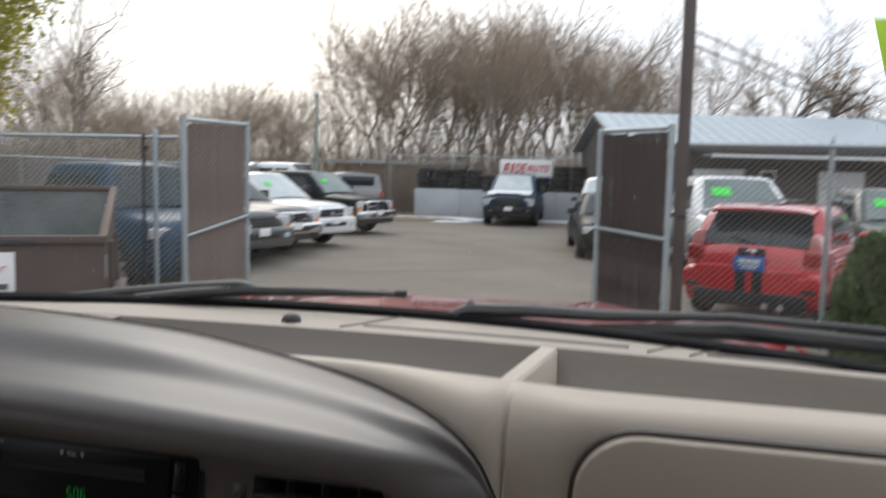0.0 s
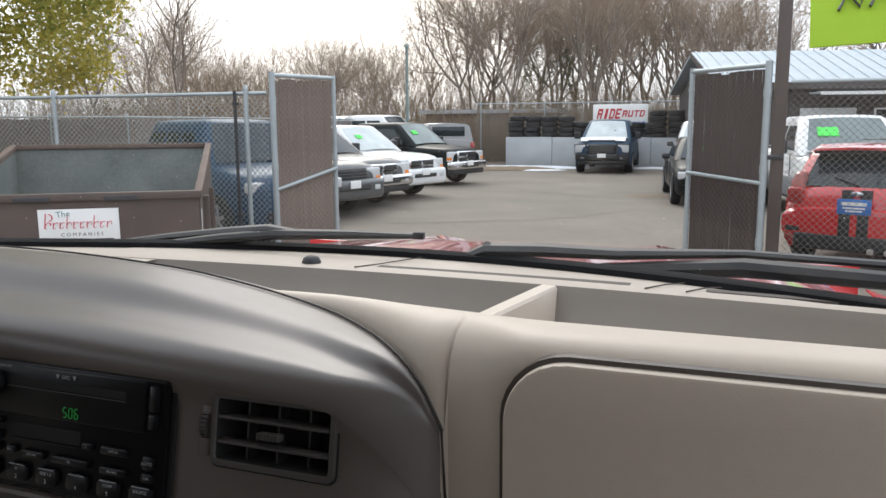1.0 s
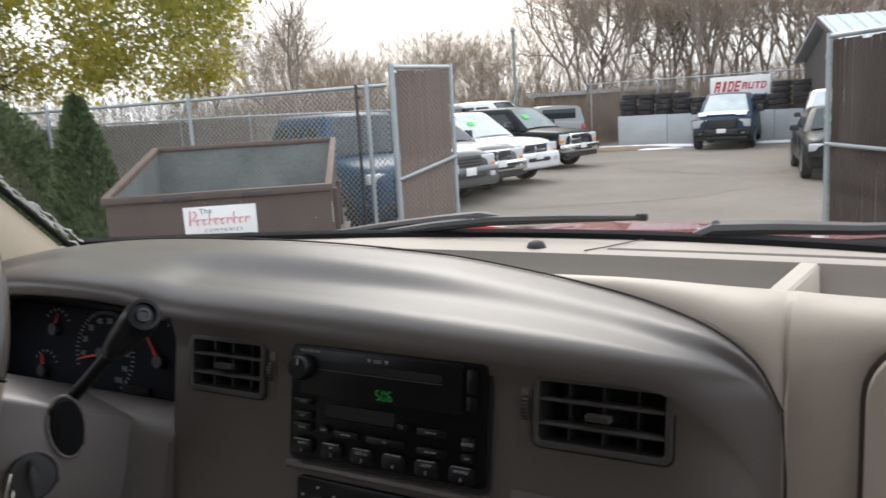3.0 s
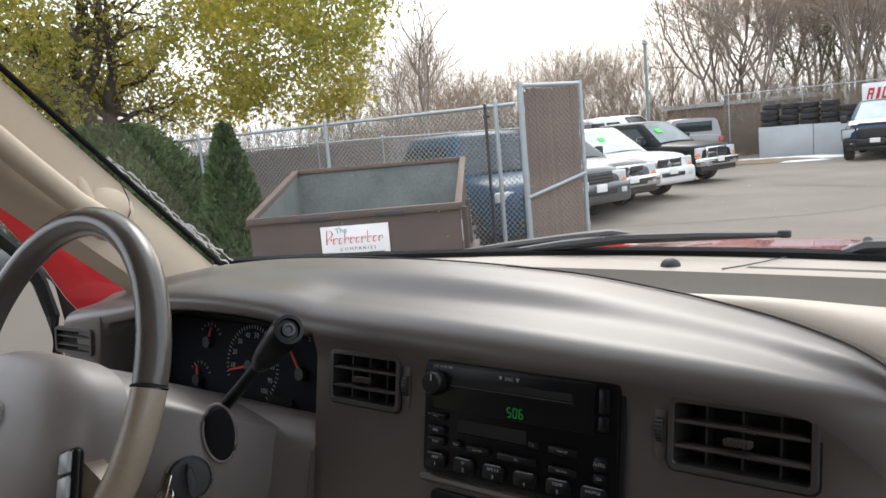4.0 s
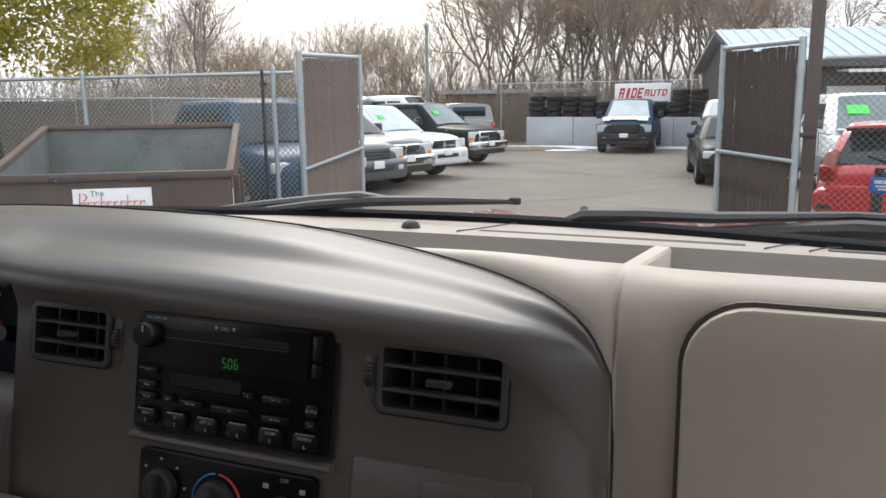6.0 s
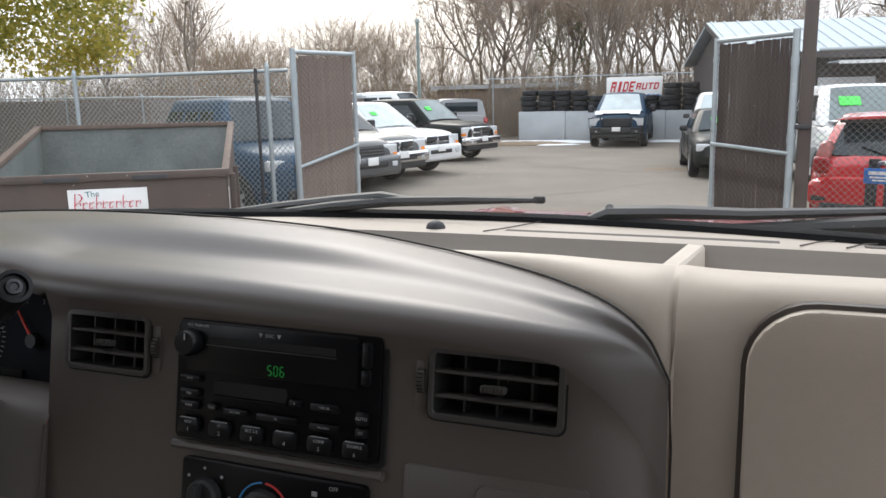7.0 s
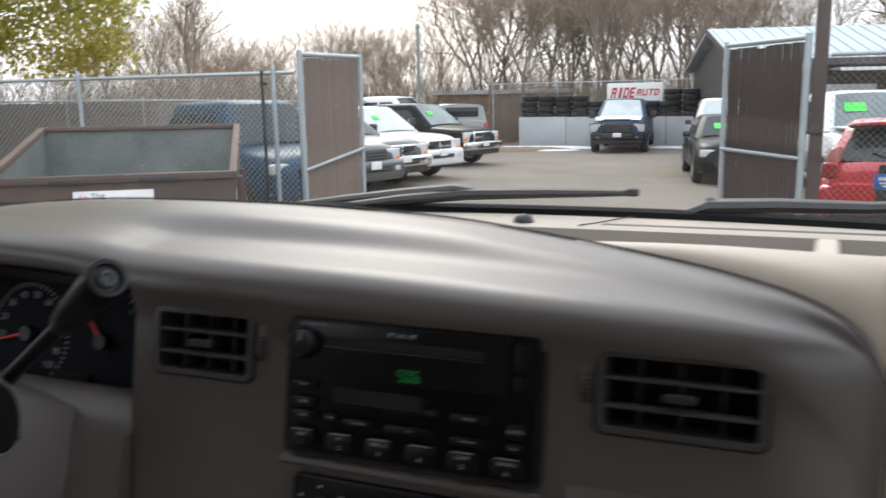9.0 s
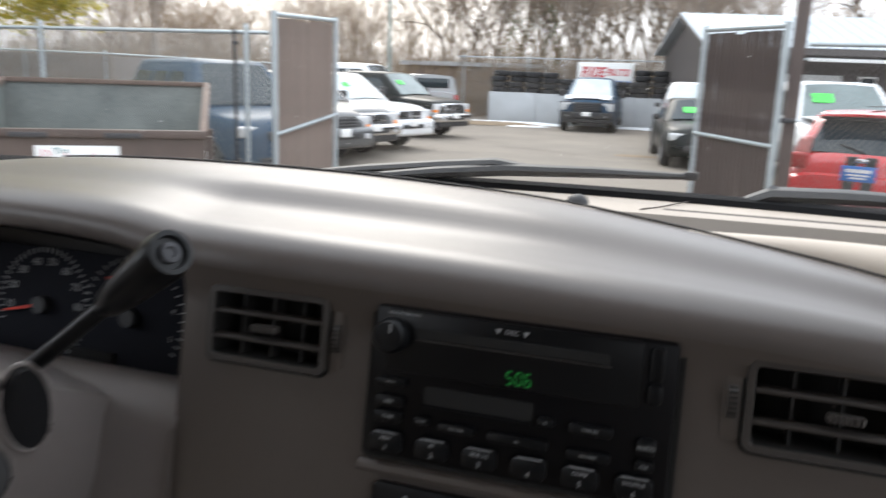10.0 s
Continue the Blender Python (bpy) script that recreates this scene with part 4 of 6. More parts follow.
# red hatchback, its tail towards the gate
hb = car("hatchback", at(1.47, 10.35, 69, -2.0), "red hatchback with black racing stripes and a roof spoiler", M["p_red"], 4.0, 1.74, 1.50, .93, 1.0, 1.0, -1.80, .1, -1.36, "hatchback", panes=((.16, .5), (.54, .80)), black_trim=False, top_w=.76)
# rounded haunches over the rear wheels and a full rear bumper
for s_ in (1, -1):
    part("haunch", loft([[(s_ * (.70 + .185 * math.cos(a) * q), y, .70 + .27 * math.sin(a) * q) for a in (math.tau * i / 16 for i in range(16))] for y, q in ((-.55, .15), (-.8, .72), (-1.1, .95), (-1.4, 1.0), (-1.7, .93), (-1.88, .72), (-1.95, .35))]), M["p_red"], hb)
part("rear_bumper", loft([[(.86 * q * math.copysign(abs(math.cos(a)) ** .45, math.cos(a)), y, .56 + .22 * q * math.copysign(abs(math.sin(a)) ** .55, math.sin(a))) for a in (math.tau * i / 32 for i in range(32))] for y, q in ((-1.72, 1.0), (-1.92, 1.0), (-2.02, .97), (-2.07, .88), (-2.085, .5))]), M["p_red"], hb)
part("diffuser", box((0, -2.05, .36), (1.34, .10, .20), .04, 3), M["black"], hb, "black lower diffuser")
for s_ in (1, -1):
    part("bumper_slot", box((s_ * .60, -2.062, .50), (.34, .03, .07), .015), M["black"], hb)
part("hatch_glass", sheet([[(x * (wd_ - .04 * abs(x)), y - .05 * (1 - x * x), z) for x in (-1, -.7, -.35, 0, .35, .7, 1)] for y, z, wd_ in ((-1.845, 1.015, .66), (-1.77, 1.09, .66), (-1.66, 1.20, .645), (-1.55, 1.31, .63), (-1.45, 1.425, .62))], .008), M["cglass"], hb, "dark wraparound rear glass")
part("spoiler", loft([[(x, -1.30, 1.512 + dz - .03 * x * x), (x, -1.52, 1.502 + dz - .03 * x * x), (x, -1.73, 1.475 + dz - .04 * x * x), (x, -1.735, 1.45 - .04 * x * x), (x, -1.50, 1.445 - .03 * x * x), (x, -1.30, 1.45 - .03 * x * x)] for x, dz in ((-.64, -.03), (-.5, 0), (-.2, .008), (.2, .008), (.5, 0), (.64, -.03))]), M["p_red"], hb, "red roof spoiler")
part("spoiler_underside", box((0, -1.60, 1.425), (1.20, .20, .05), .015), M["black"], hb, "black underside of the spoiler")
part("brake_lamp", box((0, -1.738, 1.463), (.30, .012, .016), .003), M["tail"], hb)
for s_ in (.10, -.10):
    part("stripe", box((s_, -2.078, .60), (.13, .02, .36), .006), M["black"], hb)
    part("stripe", box((s_, -1.985, .89), (.13, .04, .20), .01, m=None), M["black"], hb)
    part("stripe", box((s_, -.45, 1.568), (.13, 1.6, .008)), M["black"], hb)
    part("exhaust", rod((s_ * .9 + .30, -2.12, .29), (s_ * .9 + .30, -1.9, .29), .04), M["chrome"], hb)
pl = part("dealer_plate", box((0, -2.095, .80), (.37, .014, .18), .006), M["sign_blue"], hb, "blue dealer plate with pale bars")
for z, wd_, ht in ((.835, .27, .04), (.785, .24, .02), (.75, .18, .018)):
    part("bar", box((0, -2.104, z), (wd_, .006, ht)), M["sign_white"], pl)
part("badge", loft([[(.07 * q * math.cos(a), y, .945 + .028 * q * math.sin(a)) for a in (math.tau * i / 20 for i in range(20))] for q, y in ((1, -1.99), (1, -2.012), (.8, -2.018), (.05, -2.02))]), M["chrome"], hb)
for s_ in (1, -1):
    lt = part("tail_lamp", loft([[(s_ * (.715 + .085 * q * math.cos(a) - .02 * math.sin(a)), y, 1.0 + .19 * q * math.sin(a)) for a in (math.tau * i / 20 for i in range(20))] for y, q in ((-1.70, 1.0), (-1.86, 1.0), (-1.90, .85), (-1.915, .4))]), M["tail_pale"], hb, "tall pale pink tail lamp")
    part("inner_lens", loft([[(s_ * (.715 + .05 * q * math.cos(a)), y, .93 + .08 * q * math.sin(a)) for a in (math.tau * i / 16 for i in range(16))] for y, q in ((-1.88, 1), (-1.918, .9), (-1.922, .2))]), M["tail"], lt)
part("wiper", rod((0, -1.90, 1.03), (-.30, -1.80, 1.12), .010), M["black"], hb)

# ---------- the truck that the camera rides in ----------
XC = -0.37


def q2(x):
    return min(((x - XC) / 0.75) ** 2, 1.25)


def base_y(x):
    return 1.145 - 0.33 * q2(x)


def base_z(x):
    return 1.583 + 0.024 * q2(x)


SEAM_Y = ((-1.30, .66), (-1.15, .70), (-.85, .72), (-.6, .715), (-.4, .71), (-.3, .703), (-.2, .674), (-.143, .641), (-.097, .605), (-.067, .584), (-.0505, .583))
SEAM_Z = ((-1.30, 1.565), (-1.15, 1.60), (-1.03, 1.622), (-.85, 1.639), (-.6, 1.643), (-.4, 1.635), (-.3, 1.624), (-.2, 1.614), (-.143, 1.609), (-.097, 1.602), (-.067, 1.585), (-.0505, 1.553))
LIP_Z = ((-1.30, 1.55), (-1.15, 1.578), (-1.03, 1.597), (-.92, 1.620), (-.80, 1.624), (-.70, 1.619), (-.64, 1.607), (-.4, 1.601), (-.25, 1.597), (-.15, 1.590), (-.105, 1.581), (-.073, 1.563), (-.053, 1.535))


def panel_y(z):
    return 0.565 - (1.575 - z) * 0.19


def PM(x, z, out=0.0):
    """A pose on the centre panel's face."""
    return pose(x, panel_y(z) - out, z, -10.8, 0, 0)


def corner(x):
    """How far the pod's face falls back towards its passenger-side edge."""
    if x < -0.135:
        return 0.0
    s = min((x + 0.135) / 0.082, 1.0)
    return 0.036 * (1 - math.sqrt(max(1 - .93 * s * s, 0)))


dash = thing("dashboard", pose(0, 0, 0), "taupe and tan moulded pickup dashboard", "dashboard", kind="structure")
XS = [-1.30 + .025 * k for k in range(27)] + [-.6349 + .02 * k for k in range(23)] + [-.18 + .01 * k for k in range(12)] + [-.064, -.059, -.055, -.0505]


def pod_profile(x):
    ys, zs, zl = smooth(x, SEAM_Y), smooth(x, SEAM_Z), smooth(x, LIP_Z)
    yl = 0.558 + corner(x)
    d, h = ys - yl, zs - zl
    lobe = min(max((x + .135) / .0845, 0), 1) ** 1.5
    wide = 1 - .65 * lobe
    pts = [(ys + .075, zs - .05), (ys + .035, zs - .008), (ys, zs)]
    for a, b in ((.07, .005), (.15, .02), (.23, .045), (.30, .085), (.35, .14), (.39, .21), (.43, .30), (.47, .40), (.51, .49), (.55, .56), (.60, .615), (.66, .655), (.72, .69)):
        pts.append((ys - d * a * wide, zs - h * b * wide))
    y1, z1 = ys - d * .76 * wide, zs - h * .715 * wide
    z2 = zl - .016 - .045 * lobe
    for k in range(10):
        t = radians(90 - 10 * k)
        pts.append((y1 - (y1 - yl) * math.cos(t), z2 + (z1 - z2) * math.sin(t)))
    if x < -.645:
        if x < -1.085:
            back = .16 * max(0, (-1.205 - x) / .095) ** 1.6
            pts = [(y + back, z) for y, z in pts]
            for dy, z in ((-.001, z2 - .008), (-.003, 1.54), (-.006, 1.51), (-.012, 1.46), (-.03, 1.30)):
                pts.append((yl + back + dy, z))
            return pts
        for dy, dz in ((.0006, .004), (.003, .008), (.008, .0105), (.02, .012), (.04, .012)):
            pts.append((yl + dy, z2 - dz))
        return pts
    pts += [(yl, z2 - .0005 * k) for k in range(1, 6)]
    return pts


rows = []
for x in XS:
    rows.append([(x, y, z) for y, z in pod_profile(x)])
pod = part("instrument_pod", sheet(rows), M["pod"], dash, "dark taupe soft-touch hood over the instruments")

# centre panel below the pod, with openings for the two air vents and its rounded passenger-side corner
OPENINGS = ((-.608, -.514), (-.229, -.125))
PX = sorted({round(v, 4) for v in XS if v >= -.64} | {v for o in OPENINGS for v in o})
PX = [v for i, v in enumerate(PX) if i == 0 or v - PX[i - 1] > .0015 or any(v in o for o in OPENINGS)]
PZ = (1.571, 1.564, 1.556, 1.548, 1.540, 1.530, 1.519, 1.50, 1.47, 1.43, 1.37, 1.28, 1.15)
rows = []
for x in PX:
    y0, z0 = pod_profile(x)[-1]
    zz = [z0] + [min(z, z0 - .001 - .0002 * k) for k, z in enumerate(PZ)]
    col = []
    for z in zz:
        f = min(max((z0 - z) / .030, 0), 1)
        f = f * f * (3 - 2 * f)
        face = panel_y(z) + corner(x) * (1 + 3.0 * max(0, min(z, 1.56) - 1.40))
        col.append((x, y0 + (face - y0) * f, z))
    rows.append(col)
bm = bmesh.new()
vs = [[bm.verts.new(p) for p in col] for col in rows]
for i in range(len(PX) - 1):
    for j in range(len(PZ)):
        if any(o[0] - .0005 <= PX[i] and PX[i + 1] <= o[1] + .0005 for o in OPENINGS) and 1 <= j <= 6:
            continue
        bm.faces.new((vs[i][j], vs[i + 1][j], vs[i + 1][j + 1], vs[i][j + 1]))
part("centre_panel", bm, M["stack"], dash, "brown centre panel, pod plastic with shade in its colour")
# return wall behind the corner's edge
part("corner_return", sheet([[(-.053, .555 + .055, 1.15), (-.053, .70, 1.15)], [(-.053, .605, 1.55), (-.053, .70, 1.56)]]), M["pod"], dash)

# ----- passenger side: tan fascia, tray, defroster shelf -----
EDGE_Y = ((-.75, .735), (-.45, .733), (-.31, .724), (-.18, .70), (-.08, .668), (-.03, .656), (.02, .650), (.5, .645))
EDGE_Z = ((-.75, 1.60), (-.45, 1.608), (-.31, 1.614), (-.18, 1.621), (-.08, 1.626), (-.03, 1.627), (.5, 1.628))
rows = []
TX = [-.75, -.6, -.45, -.38, -.31, -.25, -.2, -.16, -.12, -.10, -.085, -.072, -.062, -.055, -.051, -.048, -.044, -.035, -.025, -.015, -.005, .005, .018, .05, .1, .2, .3, .4, .5]
for x in TX:
    ye, ze = smooth(x, EDGE_Y), smooth(x, EDGE_Z)
    ys, zs = smooth(x, SEAM_Y), smooth(x, SEAM_Z)
    k = min(max((x + .049) / .070, 0), 1)
    k = k * k * (3 - 2 * k)
    rad = .050 - .026 * k
    back = .016 * (1 - k)
    front = [(.578 + back, 1.15), (.578 + back, 1.40), (.578 + back, 1.50), (.578 + back, 1.631 - rad)] + [(.578 + back + rad * (1 - math.cos(radians(t))), 1.631 - rad + rad * math.sin(radians(t))) for t in (28, 50, 70, 90)]
    if x < -.049:
        a, b = (ys + .004, zs - .05), (ys + .01, zs - .006)
        front = [a, a, a, b] + [(b[0] + (ye - b[0]) * f, b[1] + (ze + .003 - b[1]) * g) for f, g in ((.06, .42), (.20, .72), (.42, .92), (.75, 1.0))]
    yb = 1.0 - .17 * q2(x)
    zb_ = base_z(x) + .002
    col = front + [(ye, ze), (ye + .010, ze - .008), (ye + .016, ze - .03), (ye + .022, 1.555), (ye + .035, 1.548), (yb - .045, 1.545), (yb - .03, 1.552), (yb - .012, zb_ - .010), (yb - .004, zb_), (yb + .01, zb_ + .002), (base_y(x) + .01, zb_ - .004)]
    rows.append([(x, y, z) for y, z in col])
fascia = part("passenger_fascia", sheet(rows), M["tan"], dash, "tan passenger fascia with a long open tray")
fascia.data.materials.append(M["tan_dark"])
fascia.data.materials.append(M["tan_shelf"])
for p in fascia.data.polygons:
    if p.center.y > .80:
        p.material_index = 1 if abs(p.normal.z) < .85 else 2  # tan again: shade coloured into the tray's back wall, the shelf toned down
rows = []
for y, zt, xa, xb in ((.655, 1.600, -.098, -.078), (.75, 1.598, -.088, -.067), (.85, 1.594, -.079, -.057), (.95, 1.590, -.070, -.047), (.985, 1.588, -.067, -.044)):
    rows.append([(xa - .004, y, 1.54), (xa, y, zt - .003), (xa + .003, y, zt), (xb - .003, y, zt), (xb, y, zt - .003), (xb + .006, y, 1.54)])
part("tray_divider", sheet(rows), M["tan"], dash, "tan rib across the tray")
rows = []
for x in (-1.16, -1.0, -.85, -.75, -.64):
    rows.append([(x, .70, smooth(x, SEAM_Z) - .03), (x, .85 if x > -1.1 else .75, base_z(x) + .004), (x, base_y(x) + .01, base_z(x) - .002)])
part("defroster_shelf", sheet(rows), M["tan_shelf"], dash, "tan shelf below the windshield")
for x0, x1 in ((-.31, .035), (.12, .42)):
    rows = [[(x, 1.0 - .17 * q2(x) + .024 + dy, base_z(x) + .0035) for dy in (0, .014)] for x in [x0 + (x1 - x0) * k / 10 for k in range(11)]]
    part("defroster_slot", sheet(rows, .003), M["slot"], dash, "dark defroster slot")
for x in (-.335, .055, .10):
    part("shelf_seam", tube([(x, 1.0 - .17 * q2(x) + .006, base_z(x) + .005), (x + .02, 1.0 - .17 * q2(x) + .035, base_z(x) + .005), (x + .05, base_y(x) - .02, base_z(x) + .002)], .0009, 5), M["slot"], dash)
bm = bmesh.new()
loft([[(-.411 + r * math.cos(a), 1.022 + r * math.sin(a), 1.583 + z) for a in (math.tau * i / 16 for i in range(16))] for r, z in ((.014, 0), (.0135, .006), (.011, .011), (.006, .014), (.001, .015))], bm)
part("light_sensor", bm, M["black"], dash, "black domed light sensor")

# glove box
gb = part("glove_box", plate(rounded(.50, .44, .045, 7, .252, 1.400), .012, Matrix.Translation((0, .566, 0)), bevel=.003), M["tan"], dash, "tan glove box lid")
part("gap", plate(rounded(.507, .447, .048, 7, .252, 1.400), .008, Matrix.Translation((0, .5735, 0))), M["stack"], gb, "dark gap round the lid")
# dark seam between pod and tan fascia
seam = []
for x in [v for v in XS if v >= -.9]:
    seam.append((x, smooth(x, SEAM_Y) + .004, smooth(x, SEAM_Z) + .001))
seam += [(-.048, .588, 1.50), (-.048, .586, 1.42), (-.048, .585, 1.30), (-.048, .584, 1.16)]
part("seam", tube(seam, .0011, 6), M["pit"], dash)

# ----- air vents -----


def vent(m, w, h, cols, rows_, wheel_side, tab=True, deep=.034):
    v = thing("air_vent", m, "dark plastic dashboard air vent with louvres", "air vent", "dashboard vents")
    o, i_ = rounded(w, h, .007, 4), rounded(w - .011, h - .011, .003, 4)
    ring = lambda pts, y: [(x, y, z) for x, z in pts]
    part("duct", loft([ring(i_, -.004), ring([(x * .96, z * .94) for x, z in i_], deep), ring([(x * .02, z * .02) for x, z in i_], deep)], caps=False), M["hole"], v, "black duct behind the louvres")
    bm = loft([ring(o, .003), ring(o, -.003), ring([(x * .988, z * .976) for x, z in o], -.0048), ring([(x * 1.02, z * 1.03) for x, z in i_], -.0048), ring(i_, -.0035), ring(i_, .004)], caps=False)
    part("frame", bm, M["vent"], v, "dark brown vent frame")
    for k in range(1, rows_):
        z = -h / 2 + h * k / rows_
        part("louvre", box((0, .001, 0), (w - .010, .009, .0026), .0009, 2, m=pose(0, 0, z, 14, 0, 0)), M["vent"], v)
    for k in range(1, cols):
        x = -w / 2 + w * k / cols
        part("vane", box((x, .013, 0), (.0018, .014, h - .012)), M["vane"], v, smooth=False)
    if tab:
        t = part("tab", box((0, -.0055, 0), (.021, .008, .0055), .0018), M["vent"], v)
        bm = bmesh.new()
        for k in range(7):
            box((-.0085 + .0028 * k, -.0098, 0), (.0013, .0014, .005), bm=bm)
        part("tab_ridges", bm, M["vent"], t, kind="stuff")
    if wheel_side:
        x0 = wheel_side * (w / 2 + .0068)
        part("wheel_slot", plate(rounded(.0105, h * .82, .004), .004, Matrix.Translation((x0, -.0012, 0)), bevel=.0006), M["stack"], v, "moulded pocket for the thumb wheel")
        tw = rod((x0 - .0028, .006, 0), (x0 + .0028, .006, 0), .0125, n=28)
        part("thumb_wheel", tw, M["vent"], v)
        bm = bmesh.new()
        for k in range(9):
            a = radians(-60 + 15 * k)
            box((x0, .006 - .0127 * math.cos(a), .0127 * math.sin(a)), (.0052, .0012, .0008), bm=bm)
        part("wheel_ridges", bm, M["hole"], v, kind="stuff")
    return v


vent(PM(-.561, 1.545), .100, .057, 4, 3, 1)
vent(PM(-.177, 1.543), .110, .058, 4, 3, -1)
vent(pose(-1.158, .5515, 1.535, -6, 0, 3), .10, .040, 6, 3, 0, False, .003)
for x0, z0, w, h in ((-.561, 1.545, .1035, .0605), (-.177, 1.543, .1135, .0615)):
    o, i_ = rounded(w, h, .008, 4), rounded(w - .012, h - .012, .004, 4)
    mm = PM(x0, z0)
    part("vent_gap", loft([[mm @ Vector((x, -.0012, z)) for x, z in o], [mm @ Vector((x, -.0016, z)) for x, z in i_]], caps=False), M["hole"], dash, "dark gap round the vent")

# ----- radio -----
rad = thing("car_radio", PM(-.3725, 1.5235), "black car radio with green clock digits", "radio")
RW, RH = .204, .106
part("recess", plate(rounded(RW + .006, RH + .006, .005), .004, Matrix.Translation((0, -.003, 0))), M["hole"], rad)
part("face", plate(rounded(RW - .002, RH - .002, .004), .006, Matrix.Translation((0, -.0075, 0)), bevel=.0012), M["radio"], rad)
part("upper_panel", plate(rounded(RW * .84, RH * .40, .003, cx=-.006, cz=RH * .27), .002, Matrix.Translation((0, -.009, 0)), bevel=.0006), M["radio_btn"], rad)


def UV(u, v):
    return (u - .5) * RW, (.5 - v) * RH


def button(u, v, w, h, text="", two=False):
    x, z = UV(u, v)
    b = part("button", plate(rounded(w * RW, h * RH, min(w * RW, h * RH) * .3, 3, x, z), .004, Matrix.Translation((0, -.0115, 0)), bevel=.0009), M["radio_btn"], rad)
    if text:
        words(text, min(.0040, h * RH * .38), Matrix.Translation((x, -.0118, z)), M["ink"], b, .0001)
    return b


x, z = UV(.48, .165)
part("disc_slot", plate(rounded(.128, .0065, .002, 3, x, z), .002, Matrix.Translation((0, -.0102, 0))), M["hole"], rad)
part("slot_edge", box((x, -.0105, z - .0045), (.130, .0012, .0006)), M["vent"], rad, smooth=False)
kx, kz = UV(.075, .20)
kn = part("volume_knob", loft([[(kx + r * math.cos(a), y, kz + r * math.sin(a)) for a in (math.tau * i / 24 for i in range(24))] for r, y in ((.0125, -.008), (.0118, -.017), (.0100, -.0195), (.004, -.0198))]), M["radio_btn"], rad)
part("pointer", box((kx + .002, -.0212, kz + .006), (.0012, .0006, .006)), M["ink"], kn, smooth=False)
words("VOL PUSH ON", .0036, Matrix.Translation((UV(.11, .055)[0], -.0092, UV(.11, .055)[1])), M["ink"], rad, .0001)
words("DISC", .0042, Matrix.Translation((UV(.48, .085)[0], -.0103, UV(.48, .085)[1])), M["ink"], rad, .0001)
for du in (-.045, .045):
    tx, tz = UV(.48 + du, .085)
    part("arrow", plate([(tx - .002, tz + .0018), (tx + .002, tz + .0018), (tx, tz - .0018)], .0003, Matrix.Translation((0, -.0104, 0))), M["ink"], rad, smooth=False)
# seven-segment clock digits
SEG = {"a": (0, 1, 1, 1), "b": (1, .5, 1, 1), "c": (1, 0, 1, .5), "d": (0, 0, 1, 0), "e": (0, 0, 0, .5), "f": (0, .5, 0, 1), "g": (0, .5, 1, .5)}
dx0, dz0 = UV(.475, .40)
for k, segs in enumerate(("afgcd", "abcdef", "afgcde")):
    bm = bmesh.new()
    for s in segs:
        ax, az, bx, bz = SEG[s]
        w, h = .0036, .0082
        cx, cz = dx0 + k * .0062 + (ax + bx) / 2 * w, dz0 + (az + bz) / 2 * h
        if az == bz:
            box((cx, -.0101, cz), (w * .72, .0006, .0009), bm=bm)
        else:
            box((cx, -.0101, cz), (.0009, .0006, h * .38), bm=bm)
    part("clock_digit", bm, LED, rad, "glowing green clock digit", smooth=False)
button(.935, .155, .042, .20)
button(.935, .33, .042, .12)
button(.085, .50, .105, .055, "AM FM")
button(.085, .625, .10, .075, "SEEK")
button(.085, .725, .10, .075, "TUNE")
x, z = UV(.385, .555)
part("tape_slot", plate(rounded(.075, .012, .002, 3, x, z), .002, Matrix.Translation((0, -.0085, 0))), M["hole"], rad)
part("slot_edge", box((x, -.009, z - .0075), (.075, .0012, .0008)), M["radio_btn"], rad, smooth=False)
button(.615, .595, .055, .055, "EJ")
button(.755, .60, .135, .065, "TAPE CD")
button(.925, .645, .055, .11, "AUTO")
button(.925, .755, .055, .07, "CLK")
button(.205, .72, .05, .055, "SCAN")
button(.325, .735, .125, .055, "BASS TREB")
button(.53, .74, .20, .06, "SEL")
button(.755, .755, .135, .06, "BAL FADE")
for k, t in enumerate(("REW", "FF", "SIDE 1-2", "", "COMP", "SHUFFLE")):
    b = button(.085 + .163 * k, .895, .115, .135)
    bx, bz = UV(.085 + .163 * k, .895)
    if t:
        words(t, .0036, Matrix.Translation((bx, -.0118, bz + .003)), M["ink"], b, .0001)
    words(str(k + 1), .005, Matrix.Translation((bx, -.0118, bz - .0035)), M["ink"], b, .0001)
    # highlight along the button's top edge, drawn as a thin pale strip
    part("top_glint", box((bx, -.0116, bz + .0068), (.017, .0006, .0005)), M["ink"], b, smooth=False)

# ----- climate controls -----
cl = thing("climate_control", PM(-.3735, 1.413), "black heater panel with a red and blue dial", "heater panel")
part("face", plate(rounded(.186, .082, .006), .006, Matrix.Translation((0, -.005, 0)), bevel=.001), M["radio"], cl)


def dial(x, z, r):
    d = part("dial", loft([[(x + q * math.cos(a), y, z + q * math.sin(a)) for a in (math.tau * i / 24 for i in range(24))] for q, y in ((r, -.004), (r * .95, -.012), (r * .8, -.014), (.001, -.014))]), M["black"], cl)
    part("grip", box((x, -.019, z), (r * .32, .012, r * 1.6), .003), M["black"], d)
    return d


